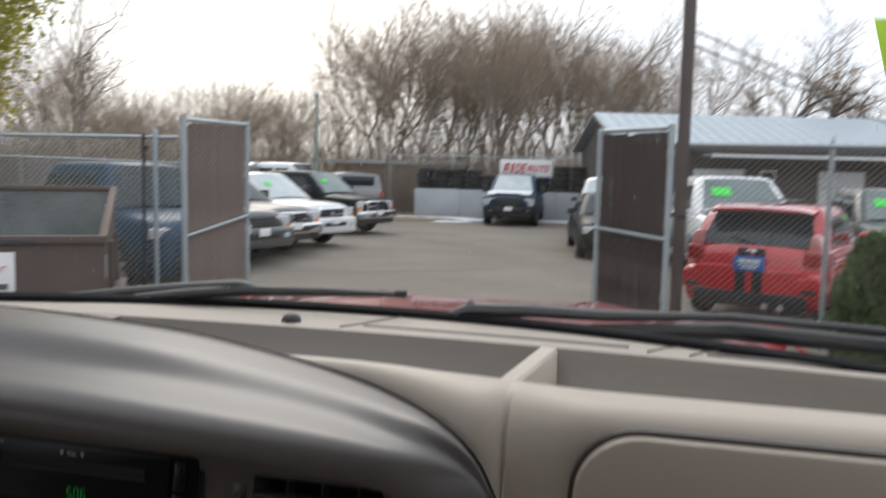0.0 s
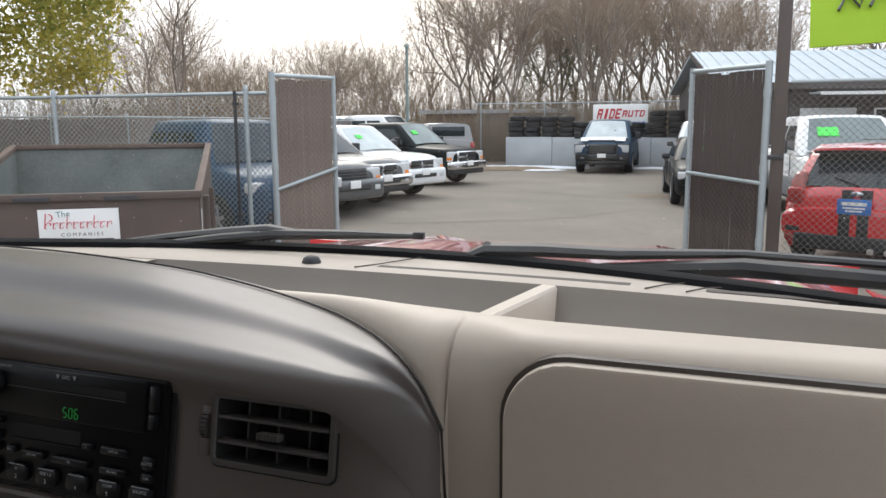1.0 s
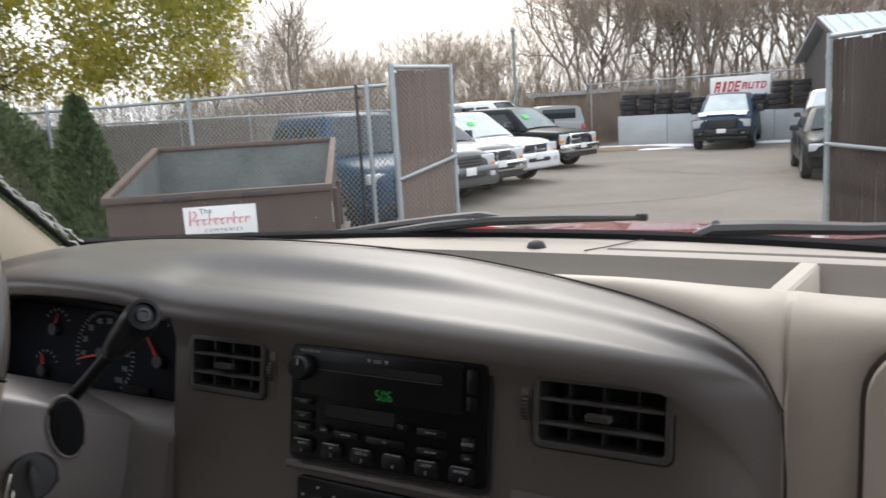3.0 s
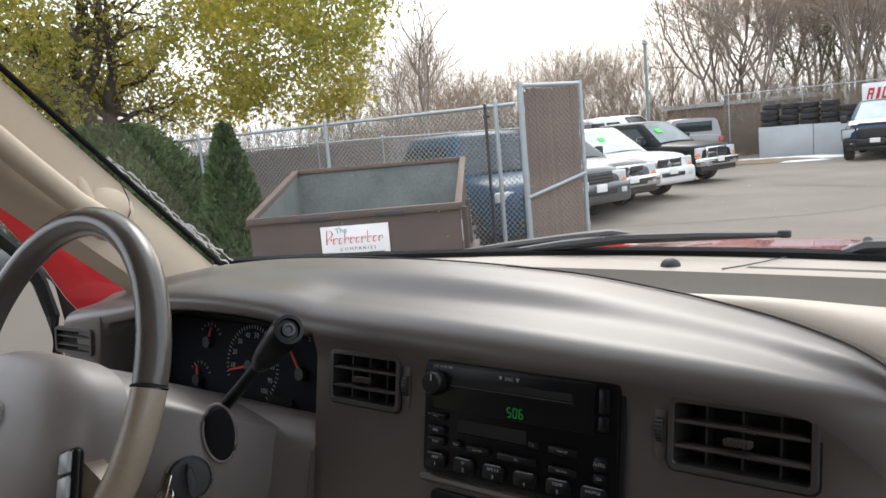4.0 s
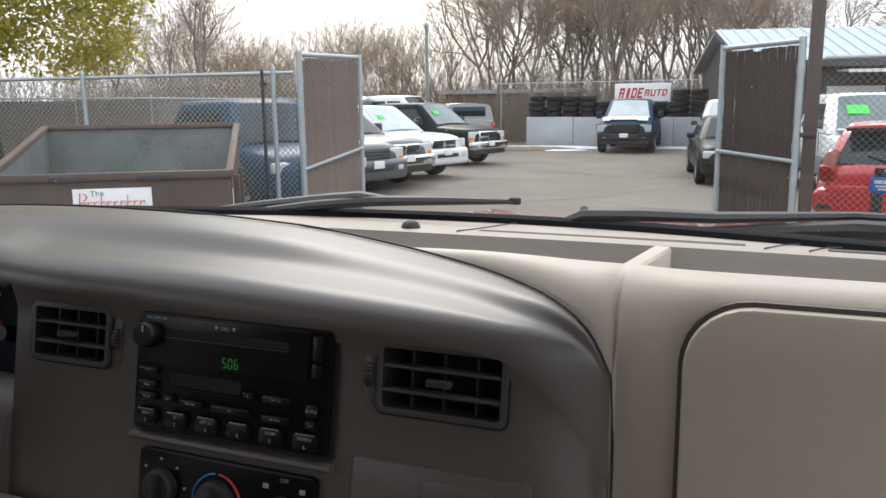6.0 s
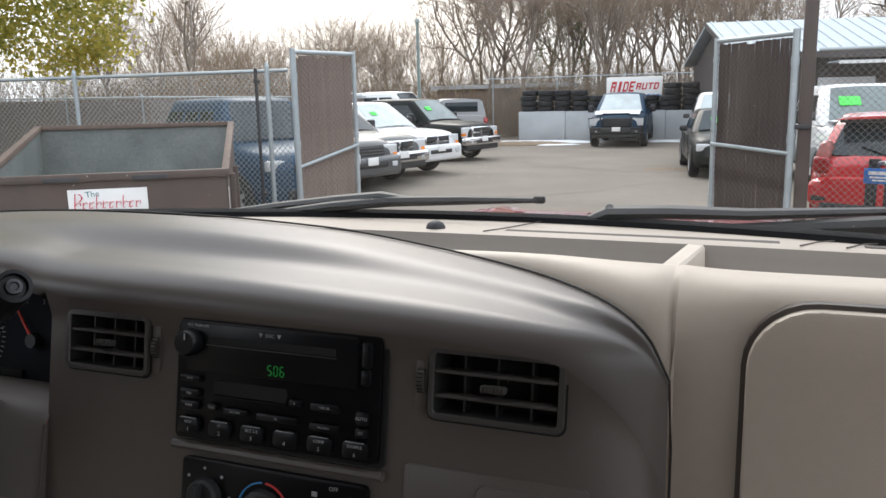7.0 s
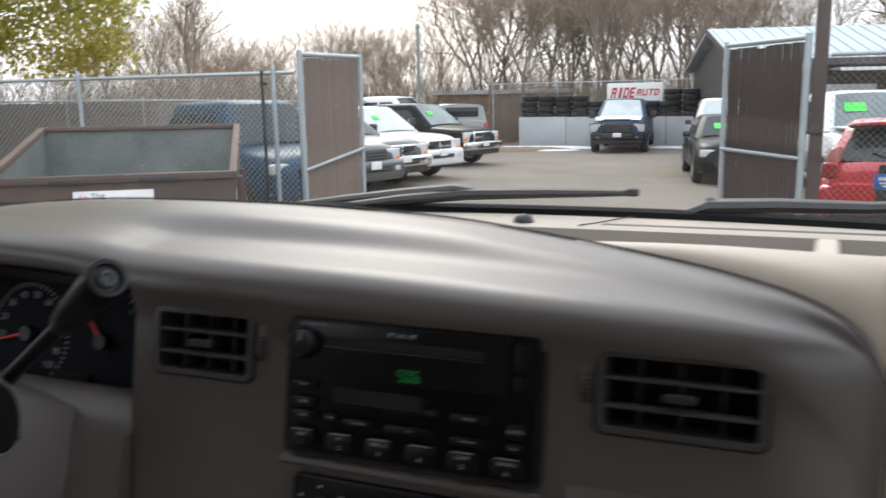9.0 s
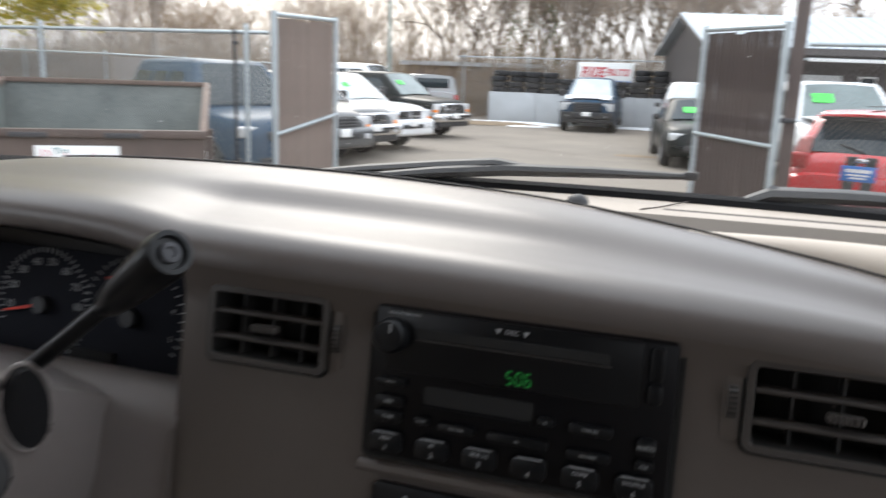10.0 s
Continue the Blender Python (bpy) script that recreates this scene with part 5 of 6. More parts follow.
dial(-.066, .008, .017)
dial(-.006, .004, .020)
dial(.062, .004, .017)
for a0, a1, mt in ((95, 200, "blue_ink"), (-20, 92, "red_ink")):
    pts = [(-.006 + .025 * math.cos(radians(a)), -.0056, .004 + .025 * math.sin(radians(a))) for a in range(a0, a1, 7)]
    part("arc", tube(pts, .0016, 5, flat=.5), M[mt], cl)
for k in range(5):
    a = radians(140 - 45 * k)
    part("dot", rod((-.066 + .025 * math.cos(a), -.0048, .008 + .025 * math.sin(a)), (-.066 + .025 * math.cos(a), -.0056, .008 + .025 * math.sin(a)), .0014), M["ink"], cl)
for k, t in enumerate(("A/C", "", "OFF", "", "MAX")):
    a = radians(170 - 40 * k)
    if t:
        words(t, .005, Matrix.Translation((.062 + .028 * math.cos(a), -.0055, .006 + .028 * math.sin(a))), M["ink"], cl, .0001)
    else:
        part("symbol", box((.062 + .028 * math.cos(a), -.0055, .006 + .028 * math.sin(a)), (.005, .001, .004), 0), M["ink"], cl, smooth=False)
part("trim_lip", tube([PM(x, 1.4635, .004).translation for x in (-.478, -.45, -.37, -.29, -.268)], .0045, 8), M["stack"], dash)
ash = part("ashtray_door", plate(rounded(.150, .075, .006, 4), .005, PM(-.176, 1.440, .0012), bevel=.0008), M["stack"], dash)
part("pull_plate", plate(rounded(.060, .028, .007, 4), .004, PM(-.158, 1.455, .0035), bevel=.001), M["stack"], ash)

# ----- instrument cluster -----
ic = thing("instrument_cluster", pose(-.85, .645, 1.515, -12, 0, 0), "dark instrument cluster with white figures and red needles", "instrument cluster")
part("face", plate(rounded(.46, .118, .016, 5, 0, -.016), .006, Matrix.Translation((0, 0, 0))), M["dial"], ic)
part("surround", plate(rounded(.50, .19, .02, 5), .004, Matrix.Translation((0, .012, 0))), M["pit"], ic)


def ticks(cx, cz, r, a0, a1, n, parent, long=.007):
    bm = bmesh.new()
    for i in range(n):
        a = radians(a0 + (a1 - a0) * i / (n - 1))
        box((0, 0, 0), (long, .0006, .0011), bm=bm, m=Matrix.Translation((cx + r * math.cos(a), -.0012, cz + r * math.sin(a))) @ pose(0, 0, 0, 0, -math.degrees(a), 0))
    return part("ticks", bm, M["ink"], parent, smooth=False)


def needle(cx, cz, a, L, parent):
    a = radians(a)
    part("needle", rod((cx, -.005, cz), (cx + L * math.cos(a), -.005, cz + L * math.sin(a)), .0022, .0012, 6), M["needle"], parent, "red needle")
    part("needle_hub", rod((cx, -.001, cz), (cx, -.009, cz), .009, .008, 16), M["black"], parent)


ticks(-.008, -.012, .053, 200, -50, 41, ic, .005)
needle(-.008, -.012, 193, .045, ic)
for k in range(10):
    a = radians(185 - 26 * k)
    words(str(10 + 10 * k), .0105, Matrix.Translation((-.008 + .042 * math.cos(a), -.0012, -.012 + .042 * math.sin(a))), M["ink"], ic, .0001)
ticks(.095, -.012, .055, 170, -30, 25, ic, .005)
needle(.095, -.012, 128, .045, ic)
for k in range(5):
    a = radians(110 - 32 * k)
    words(str(k + 1), .0075, Matrix.Translation((.095 + .046 * math.cos(a), -.0012, -.012 + .046 * math.sin(a))), M["ink"], ic, .0001)
for cx, cz, a in ((-.105, .012, 75), (-.125, -.045, 100)):
    ticks(cx, cz, .026, 140, 30, 7, ic, .004)
    needle(cx, cz, a, .022, ic)
part("trim_window", box((.055, -.002, -.052), (.05, .004, .010), .001), M["hole"], ic)
rows = [[(-.6335, .570, 1.585), (-.6335, .668, 1.585)], [(-.6335, .562, 1.54), (-.6335, .668, 1.53)], [(-.6335, .547, 1.46), (-.633, .668, 1.44)]]
part("panel_return", sheet([[(-.6345, panel_y(z) - d, z), (-.6345, .668, z)] for z, d in ((1.15, .03), (1.30, .02), (1.38, .012), (1.46, .006))]), M["stack"], dash)
# side and brow carry the hood's shade in their colour
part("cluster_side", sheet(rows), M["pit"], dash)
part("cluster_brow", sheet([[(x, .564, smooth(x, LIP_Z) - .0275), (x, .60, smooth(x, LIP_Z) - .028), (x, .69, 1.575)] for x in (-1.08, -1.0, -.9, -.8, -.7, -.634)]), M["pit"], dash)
part("cluster_sill", sheet([[(x, .585, 1.482), (x, .575, 1.486), (x, .562, 1.486), (x, .550, 1.478), (x, .540, 1.46), (x, .52, 1.38), (x, .50, 1.30)] for x in (-1.10, -.95, -.8, -.7, -.64, -.633)]), M["shroud"], dash, "brown panel below the instruments")
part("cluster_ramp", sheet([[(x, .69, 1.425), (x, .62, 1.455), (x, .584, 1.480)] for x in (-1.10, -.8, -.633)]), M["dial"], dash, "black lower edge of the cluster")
part("knee_panel", sheet([[(x, .52, 1.385), (x, .485, 1.375), (x, .47, 1.36), (x, .46, 1.30), (x, .46, 1.15)] for x in (-.98, -.85, -.7, -.61, -.60)]), M["knee"], dash, "tan knee panel")
for k in range(4):
    part("speaker_slot", box((-.69 + .004 * k, .486 - .009 * k, 1.379 - .0035 * k), (.028, .003, .003)), M["hole"], dash, smooth=False)
part("outer_return", sheet([[(-1.086, .5565, 1.575), (-1.06, .66, 1.58)], [(-1.086, .545, 1.46), (-1.06, .66, 1.44)], [(-1.086, .53, 1.30), (-1.06, .66, 1.30)]]), M["pod"], dash)

# ----- steering wheel and column -----
WM = pose(-.845, .36, 1.556, -24.6, 0, 0)
sw = thing("steering_wheel", WM, "worn brown leather steering wheel", "steering wheel")
R = .191


def arc_pts(a0, a1, n):
    return [(R * math.cos(radians(a0 + (a1 - a0) * i / n)), 0, R * math.sin(radians(a0 + (a1 - a0) * i / n))) for i in range(n + 1)]


part("rim", tube(arc_pts(9, 171, 48), .0165, 14, up=(0, 1, 0)), M["leather"], sw, "dark worn leather upper rim")
part("rim", tube(arc_pts(172, 368, 48), .0165, 14, up=(0, 1, 0)), M["leather_low"], sw, "lighter brown leather lower rim")
for a in (8.5, 171.5):
    part("stitch_seam", tube([(R * math.cos(radians(a)) + .0168 * math.cos(b) * math.cos(radians(a)), .0168 * math.sin(b), R * math.sin(radians(a)) + .0168 * math.cos(b) * math.sin(radians(a))) for b in (math.tau * i / 14 for i in range(14))], .0012, 5, True), M["hole"], sw)
hub_rings = []
for s, y in ((1.0, .03), (1.02, .0), (.98, -.018), (.88, -.032), (.65, -.042), (.3, -.047), (.02, -.048)):
    ring = []
    for i in range(32):
        a = math.tau * i / 32
        ex = .125 * s * math.copysign(abs(math.cos(a)) ** .7, math.cos(a))
        ez = .082 * s * math.copysign(abs(math.sin(a)) ** .7, math.sin(a)) - .042
        ring.append((ex, y, ez))
    hub_rings.append(ring)
part("airbag_cover", loft(hub_rings), M["hub"], sw, "taupe airbag cover")
part("emblem", loft([[(.026 * s * math.cos(a), y, .018 * s * math.sin(a) - .03) for a in (math.tau * i / 24 for i in range(24))] for s, y in ((1, -.044), (1, -.050), (.9, -.052), (.05, -.053))]), M["chrome"], sw, "oval chrome emblem")
for s in (1, -1):
    rows = []
    for u, hw, y in ((.075, .034, .0), (.11, .030, -.004), (.14, .026, 0.0), (.17, .024, .002)):
        cz = -.062 - (u - .075) * .25
        rows.append([(s * u, y + .012, cz - hw), (s * u, y - .006, cz - hw * .8), (s * u, y - .010, cz), (s * u, y - .006, cz + hw * .8), (s * u, y + .012, cz + hw)])
    part("spoke", sheet(rows, .01), M["leather_low"], sw)
    bp = part("switch_plate", box((0, 0, 0), (.022, .012, .075), .006, 3, m=Matrix.Translation((s * .138, -.020, -.075)) @ pose(0, 0, 0, 0, -22 * s, 0)), M["radio_btn"], sw)
    for k in (-1, 0, 1):
        part("switch", box((0, -.008, .023 * k), (.017, .005, .020), .002, 2, m=Matrix.Translation((s * .138, -.020, -.075)) @ pose(0, 0, 0, 0, -22 * s, 0)), M["two_tone"], bp)
col = thing("steering_column", WM, "taupe steering column shroud with gear lever and ignition key", "steering column")
rings = []
for s, wl_, wr, u, d in ((.03, .06, .060, .030, .070), (.06, .078, .085, .034, .095), (.10, .09, .122, .034, .12), (.14, .092, .140, .030, .13), (.20, .094, .146, .028, .14), (.26, .094, .146, .026, .14)):
    ring = []
    for i in range(36):
        a = math.tau * i / 36
        c, t_ = math.copysign(abs(math.cos(a)) ** .55, math.cos(a)), math.copysign(abs(math.sin(a)) ** .55, math.sin(a))
        ring.append(((wr if c > 0 else wl_) * c, s, (u - .02 * max(c, 0) if t_ > 0 else d) * t_))
    rings.append(ring)
part("shroud", loft(rings), M["shroud"], col)
inv = WM.inverted()
base, tip = inv @ Vector((-.718, .490, 1.513)), inv @ Vector((-.588, .487, 1.614))
axis = (tip - base).normalized()
lv = part("gear_lever", tube([base - axis * .01, base.lerp(tip, .3), base.lerp(tip, .72)], [.0075, .0062, .0065], 12), M["radio_btn"], col, "black gear lever")
face = (axis * .5 + (inv.to_3x3() @ Vector((.78, -.56, .19))) * .62).normalized()
turn = face.to_track_quat("Z", "Y")


def knob_ring(c, r, n=20):
    return [c + turn @ Vector((r * math.cos(math.tau * i / n), r * math.sin(math.tau * i / n), 0)) for i in range(n)]


part("grip", loft([knob_ring(base.lerp(tip, t), r) for t, r in ((.56, .006), (.61, .0105), (.72, .0135), (.90, .0160), (.97, .0166))] + [knob_ring(tip + face * .001, .0150), knob_ring(tip + face * .0012, .0115), knob_ring(tip - face * .003, .0105), knob_ring(tip - face * .003, .001)]), M["radio_btn"], lv, "black lever grip")
part("end_button", loft([knob_ring(tip - face * .003, .0072), knob_ring(tip + face * .0005, .0068), knob_ring(tip + face * .001, .004), knob_ring(tip - face * .0006, .0032), knob_ring(tip - face * .0006, .001)]), M["steel"], lv, "pale overdrive button")
# pocket and rubber boot in the shroud's flank, and the lock below it
nrm = Vector((.88, -.45, .18)).normalized()
side = nrm.cross(Vector((0, 0, 1))).normalized() * -1
upv = side.cross(nrm) * -1 if side.cross(nrm).z < 0 else side.cross(nrm)


def flank(p, u, v, out):
    return inv @ (Vector(p) + side * u + upv * v + nrm * out)


def flank_ring(p, a, b, out, du=0, dv=0, n=24):
    return [flank(p, du + a * math.cos(math.tau * i / n), dv + b * math.sin(math.tau * i / n), out) for i in range(n)]


BP, KP = (-.7065, .474, 1.492), (-.7205, .4388, 1.4519)
part("boot_collar", tube(flank_ring(BP, .0170, .0310, .001), .0022, 8, True), M["shroud"], col)
part("lever_boot", loft([flank_ring(BP, .0160, .0300, -.01), flank_ring(BP, .0160, .0300, .0025), flank_ring(BP, .0155, .027, .0035, 0, .002), flank_ring(BP, .013, .018, .006, 0, .010), flank_ring(BP, .010, .011, .009, .001, .016), flank_ring(BP, .002, .002, .010, .002, .018)]), M["rubber"], col, "black rubber lever boot")
part("lock_collar", tube(flank_ring(KP, .0245, .0245, .001), .0020, 8, True), M["shroud"], col)
ky = part("ignition_lock", loft([flank_ring(KP, .0235, .0235, -.01), flank_ring(KP, .0235, .0235, .004), flank_ring(KP, .021, .021, .007), flank_ring(KP, .014, .014, .008), flank_ring(KP, .002, .002, .008)]), M["black"], col, "black ignition lock")
kc = flank(KP, 0, 0, .006)
part("key", loft([flank_ring(KP, .004, .017, .006), flank_ring(KP, .005, .018, .020), flank_ring(KP, .004, .015, .030), flank_ring(KP, .001, .002, .031)]), M["black"], ky, "black key head")
part("key_ring", tube([(kc.x + .006 + .013 * math.cos(a), kc.y - .030 + .004 * math.sin(a), kc.z - .022 + .013 * math.sin(a)) for a in (math.tau * i / 20 for i in range(20))], .0011, 6, True), M["key"], ky, "steel key ring")
part("spare_key", box((kc.x + .008, kc.y - .032, kc.z - .010), (.010, .002, .030), .001, m=None), M["key"], ky)
part("tag", box((kc.x + .006, kc.y - .032, kc.z - .062), (.008, .002, .055), .001), M["tag"], ky, "yellow key tag")

# ----- windshield, pillar, wipers, hood -----
rows = []
for k in range(9):
    v = k / 8
    row = []
    for i in range(21):
        x = -1.13 + 1.52 * i / 20
        yb, zb_, yt, zt = base_y(x), base_z(x) - .004, .46 - .15 * q2(x), 2.04
        bow = .02 * math.sin(v * math.pi)
        row.append((XC + (x - XC) * (1 - .06 * v), yb + (yt - yb) * v + bow, zb_ + (zt - zb_) * v + bow))
    rows.append(row)
ws = part("windshield", sheet(rows), GLASS)
tagged(ws, "clear windshield glass of the pickup", "windshield", kind="structure")
ws.visible_shadow = False
V, F = [], []
rng = random.Random(31)
for _ in range(150):
    x, v = rng.uniform(-1.05, .32), rng.uniform(.02, .62)
    yb, zb_, yt, zt = base_y(x), base_z(x) - .004, .46 - .15 * q2(x), 2.04
    bow = .02 * math.sin(v * math.pi)
    c = Vector((XC + (x - XC) * (1 - .06 * v), yb + (yt - yb) * v + bow + .004, zb_ + (zt - zb_) * v + bow + .004))
    r, k, n = .0004 + .0007 * rng.random() ** 3, len(V), rng.choice((5, 6, 7))
    for j in range(n):
        a, q = math.tau * j / n, r * rng.uniform(.6, 1.4)
        V.append(tuple(c + Vector((q * math.cos(a), -q * .6 * math.sin(a), q * .75 * math.sin(a)))))
    F.append(tuple(range(k, k + n)))
dust = raw("dust_specks", V, F, M["foil"], kind="stuff")
tagged(dust, "small pale dust specks on the windshield glass", "dust", kind="stuff")
rows = [[(x, base_y(x) - .014, base_z(x) + .000), (x, base_y(x) - .012, base_z(x) + .007), (x, base_y(x) + .004, base_z(x) + .0105), (x, base_y(x) + .03, base_z(x) - .002)] for x in [-1.13 + 1.52 * i / 30 for i in range(31)]]
gs = part("windshield_gasket", sheet(rows, .003), M["rubber"])
tagged(gs, "matt black gasket band along the windshield base", "gasket", kind="structure")

pl_rows = []
for k in range(8):
    v = k / 7
    a = Vector((-1.115, .80, 1.590)).lerp(Vector((-1.03, .37, 1.99)), v)
    b = Vector((-1.10, .625, 1.590)).lerp(Vector((-1.05, .20, 1.96)), v)
    bulge = .022 + .01 * math.sin(v * 9)
    mid = a.lerp(b, .35) + Vector((bulge, -.01, -.005))
    mid2 = a.lerp(b, .75) + Vector((bulge * .8, -.012, -.008))
    pl_rows.append([a + Vector((-.05, .0, .0)), a, mid, mid2, b, b + Vector((-.07, .04, .03))])
ap = part("windshield_pillar", sheet(pl_rows), M["pillar"])
tagged(ap, "beige trimmed windshield pillar", "pillar", kind="structure")
gh = thing("grab_handle", pose(0, 0, 0), "beige moulded grab handle on the pillar", "handle")
part("bar", tube([(-1.075, .60, 1.70), (-1.05, .57, 1.715), (-1.03, .52, 1.745), (-1.02, .46, 1.80), (-1.01, .38, 1.88), (-1.02, .30, 1.95)], [.010, .015, .016, .016, .016, .014], 12), M["pillar"], gh)
part("mount", loft([[Vector((-1.072, .580, 1.722)) + Vector((d, r * 1.25 * math.cos(a), r * 1.15 * math.sin(a))) for a in (math.tau * i / 18 for i in range(18))] for r, d in ((.036, -.012), (.034, .006), (.026, .018), (.012, .024), (.002, .025))]), M["pillar"], gh)
part("stub", tube([(-1.066, .560, 1.722), (-1.068, .552, 1.745), (-1.072, .548, 1.768), (-1.076, .546, 1.782)], [.018, .014, .012, .008], 12), M["pillar"], gh)
part("moulding_line", tube([(-1.052, .600, 1.765), (-1.050, .607, 1.740), (-1.049, .606, 1.722), (-1.050, .596, 1.706)], .0010, 5), M["slot"], gh)
es = part("edge_seal", tube([Vector((-1.113, .803, 1.592)).lerp(Vector((-1.028, .372, 1.995)), k / 10) + Vector((.004, .003, .003)) for k in range(11)], .0042, 8), M["rubber"])
tagged(es, "thin black seal between pillar trim and glass", "seal", kind="structure")
rng = random.Random(21)
bm = bmesh.new()
lo, hi = Vector((-1.113, .800, 1.600)), Vector((-1.078, .585, 1.795))
out = Vector((.30, .75, .58))
for strand in range(5):
    rows = []
    v0, v1 = ((0, .55), (.1, .8), (.35, 1.0), (0, .4), (.6, 1.0))[strand]
    for k in range(34):
        v = v0 + (v1 - v0) * k / 33
        off = .011 + .003 * strand * (1 - .6 * v) + .0045 * noise.noise(Vector((v * 22, strand * 3.1, 0)))
        w = max(.0006, .0022 + .0032 * noise.noise(Vector((v * 30, strand * 5.7, 4))))
        p = lo.lerp(hi, v) + out * off
        rows.append([p, p + out * w + Vector((rng.uniform(-.001, .001), 0, rng.uniform(-.001, .001)))])
    sheet(rows, bm=bm)
fo = part("peeling_film", bm, M["foil"])
tagged(fo, "ragged silvery film peeling at the glass edge", "film")
jm = thing("door_frame", pose(0, 0, 0), "red painted steel door frame with black seals", "door frame", kind="structure")
part("frame", sheet([[(-1.33, y, z), (-1.33, (y + y2) / 2, (z + z2) / 2 + .004), (-1.335, y2, z2)] for y, z, y2, z2 in ((.40, 1.88, .385, 1.855), (.556, 1.745, .545, 1.722), (.62, 1.69, .598, 1.64), (.70, 1.62, .63, 1.575), (.745, 1.57, .65, 1.545))], .006), M["p_red"], jm)
part("seal", tube([(-1.22, .70, 1.565), (-1.22, .675, 1.62), (-1.21, .63, 1.665), (-1.19, .53, 1.75), (-1.16, .36, 1.88)], .010, 8), M["tyre"], jm)
part("seal", tube([(-1.33, .60, 1.47), (-1.335, .605, 1.55), (-1.33, .59, 1.61), (-1.325, .565, 1.66), (-1.31, .50, 1.73), (-1.28, .36, 1.84)], .012, 8), M["tyre"], jm)

wp = thing("wiper", pose(0, 0, 0), "black windshield wiper resting low on the glass", "wiper", "windshield wipers")
part("blade", tube([(-.286, 1.112, 1.618), (-.40, 1.117, 1.615), (-.521, 1.112, 1.611), (-.62, 1.10, 1.602), (-.72, 1.085, 1.59)], [.005, .009, .011, .010, .007], 8, flat=.8), M["black"], wp)
part("arm", tube([(-.47, 1.118, 1.612), (-.54, 1.118, 1.618), (-.62, 1.12, 1.610), (-.74, 1.13, 1.595), (-.90, 1.14, 1.572)], [.007, .013, .013, .012, .010], 8, flat=.6), M["black"], wp)
part("blade_tip", box((-.284, 1.112, 1.619), (.018, .010, .011), .003), M["black"], wp)
wp = thing("wiper", pose(0, 0, 0), "black windshield wiper resting low on the glass", "wiper", "windshield wipers")
part("arm", tube([(-.245, 1.145, 1.573), (-.215, 1.14, 1.587), (-.185, 1.135, 1.600), (-.10, 1.128, 1.604), (.0, 1.12, 1.605), (.16, 1.09, 1.618), (.34, 1.03, 1.622)], [.008, .014, .018, .017, .014, .009, .008], 8, flat=.6), M["black"], wp)
part("blade", tube([(-.02, 1.113, 1.588), (.06, 1.10, 1.592), (.16, 1.07, 1.604), (.34, 1.0, 1.609)], [.005, .010, .012, .010], 8), M["black"], wp)
part("pivot_nut", rod((-.185, 1.132, 1.602), (-.185, 1.126, 1.609), .006), M["steel"], wp)

rows = []
for k in range(13):
    v = k / 12
    y = 1.19 + 1.18 * v
    row = []
    for i in range(21):
        u = -1 + 2 * i / 20
        x = XC + u * (.84 - .05 * v)
        z = 1.515 - .085 * v ** 1.3 - .035 * u * u - .05 * max(0, abs(u) - .85) / .15 + .014 * math.exp(-((abs(u) - .42) / .08) ** 2)
        if v > .93:
            z -= (v - .93) / .07 * .03
        row.append((x, y, z))
    rows.append(row)
hd = part("hood", sheet(rows, .004), M["p_hood"])
tagged(hd, "red painted hood of the pickup", "hood", kind="structure")
rows = [[(x, base_y(x) + .02, base_z(x) - .02), (x, 1.16, 1.545), (x, 1.20, 1.515)] for x in [-1.15 + 1.56 * i / 12 for i in range(13)]]
cg = part("cowl_grille", sheet(rows, .004), M["black"])
tagged(cg, "black plastic cowl below the windshield", "cowl", kind="structure")
for s in (-1, 1):
    fd = part("fender", sheet([[(XC + s * .84, y, 1.43 - .07 * (y - 1.2)), (XC + s * .95, y, 1.38 - .06 * (y - 1.2)), (XC + s * .99, y, 1.2), (XC + s * .98, y, .7)] for y in (.75, 1.2, 1.8, 2.3)], .004), M["p_red"])
    tagged(fd, "red painted front fender", "fender", kind="structure")
fr_ = part("front_panel", sheet([[(x, 2.37, z) for z in (1.40, 1.1, .6)] for x in (-1.2, -.37, .46)], .01), M["p_red"])
tagged(fr_, "red front panel of the pickup", "panel", kind="structure")

nt = thing("paper_note", pose(.222, .60, 1.860, -42, 0, 0), "lime green paper note with dark handwriting on the glass", "note")
part("paper", plate([(-.042, -.056), (.052, -.050), (.050, .052), (-.040, .050)], .0006), M["lime"], nt)
for k, (x, z) in enumerate(((-.022, -.028), (-.006, -.026), (.010, -.027), (.026, -.025))):
    part("pen_stroke", tube([(x - .005, -.0012, z), (x, -.0012, z + .014), (x + .006, -.0012, z + .002), (x + .008, -.0012, z + .012)], .0009, 5), M["sign_dark"], nt)

mi = thing("side_mirror", pose(-1.60, .68, 1.50, 10, 0, 30), "black housed door mirror reflecting the car park", "mirror")
part("housing", box((0, .05, 0), (.24, .12, .27), .045, 4), M["black"], mi)
part("mirror_glass", plate(rounded(.17, .20, .03, 5), .004, Matrix.Translation((0, -.014, 0))), M["chrome"], mi, "mirror glass")
part("bracket", tube([(.08, .05, -.08), (.20, .04, -.10), (.30, -.02, -.12)], .02, 8), M["black"], mi)

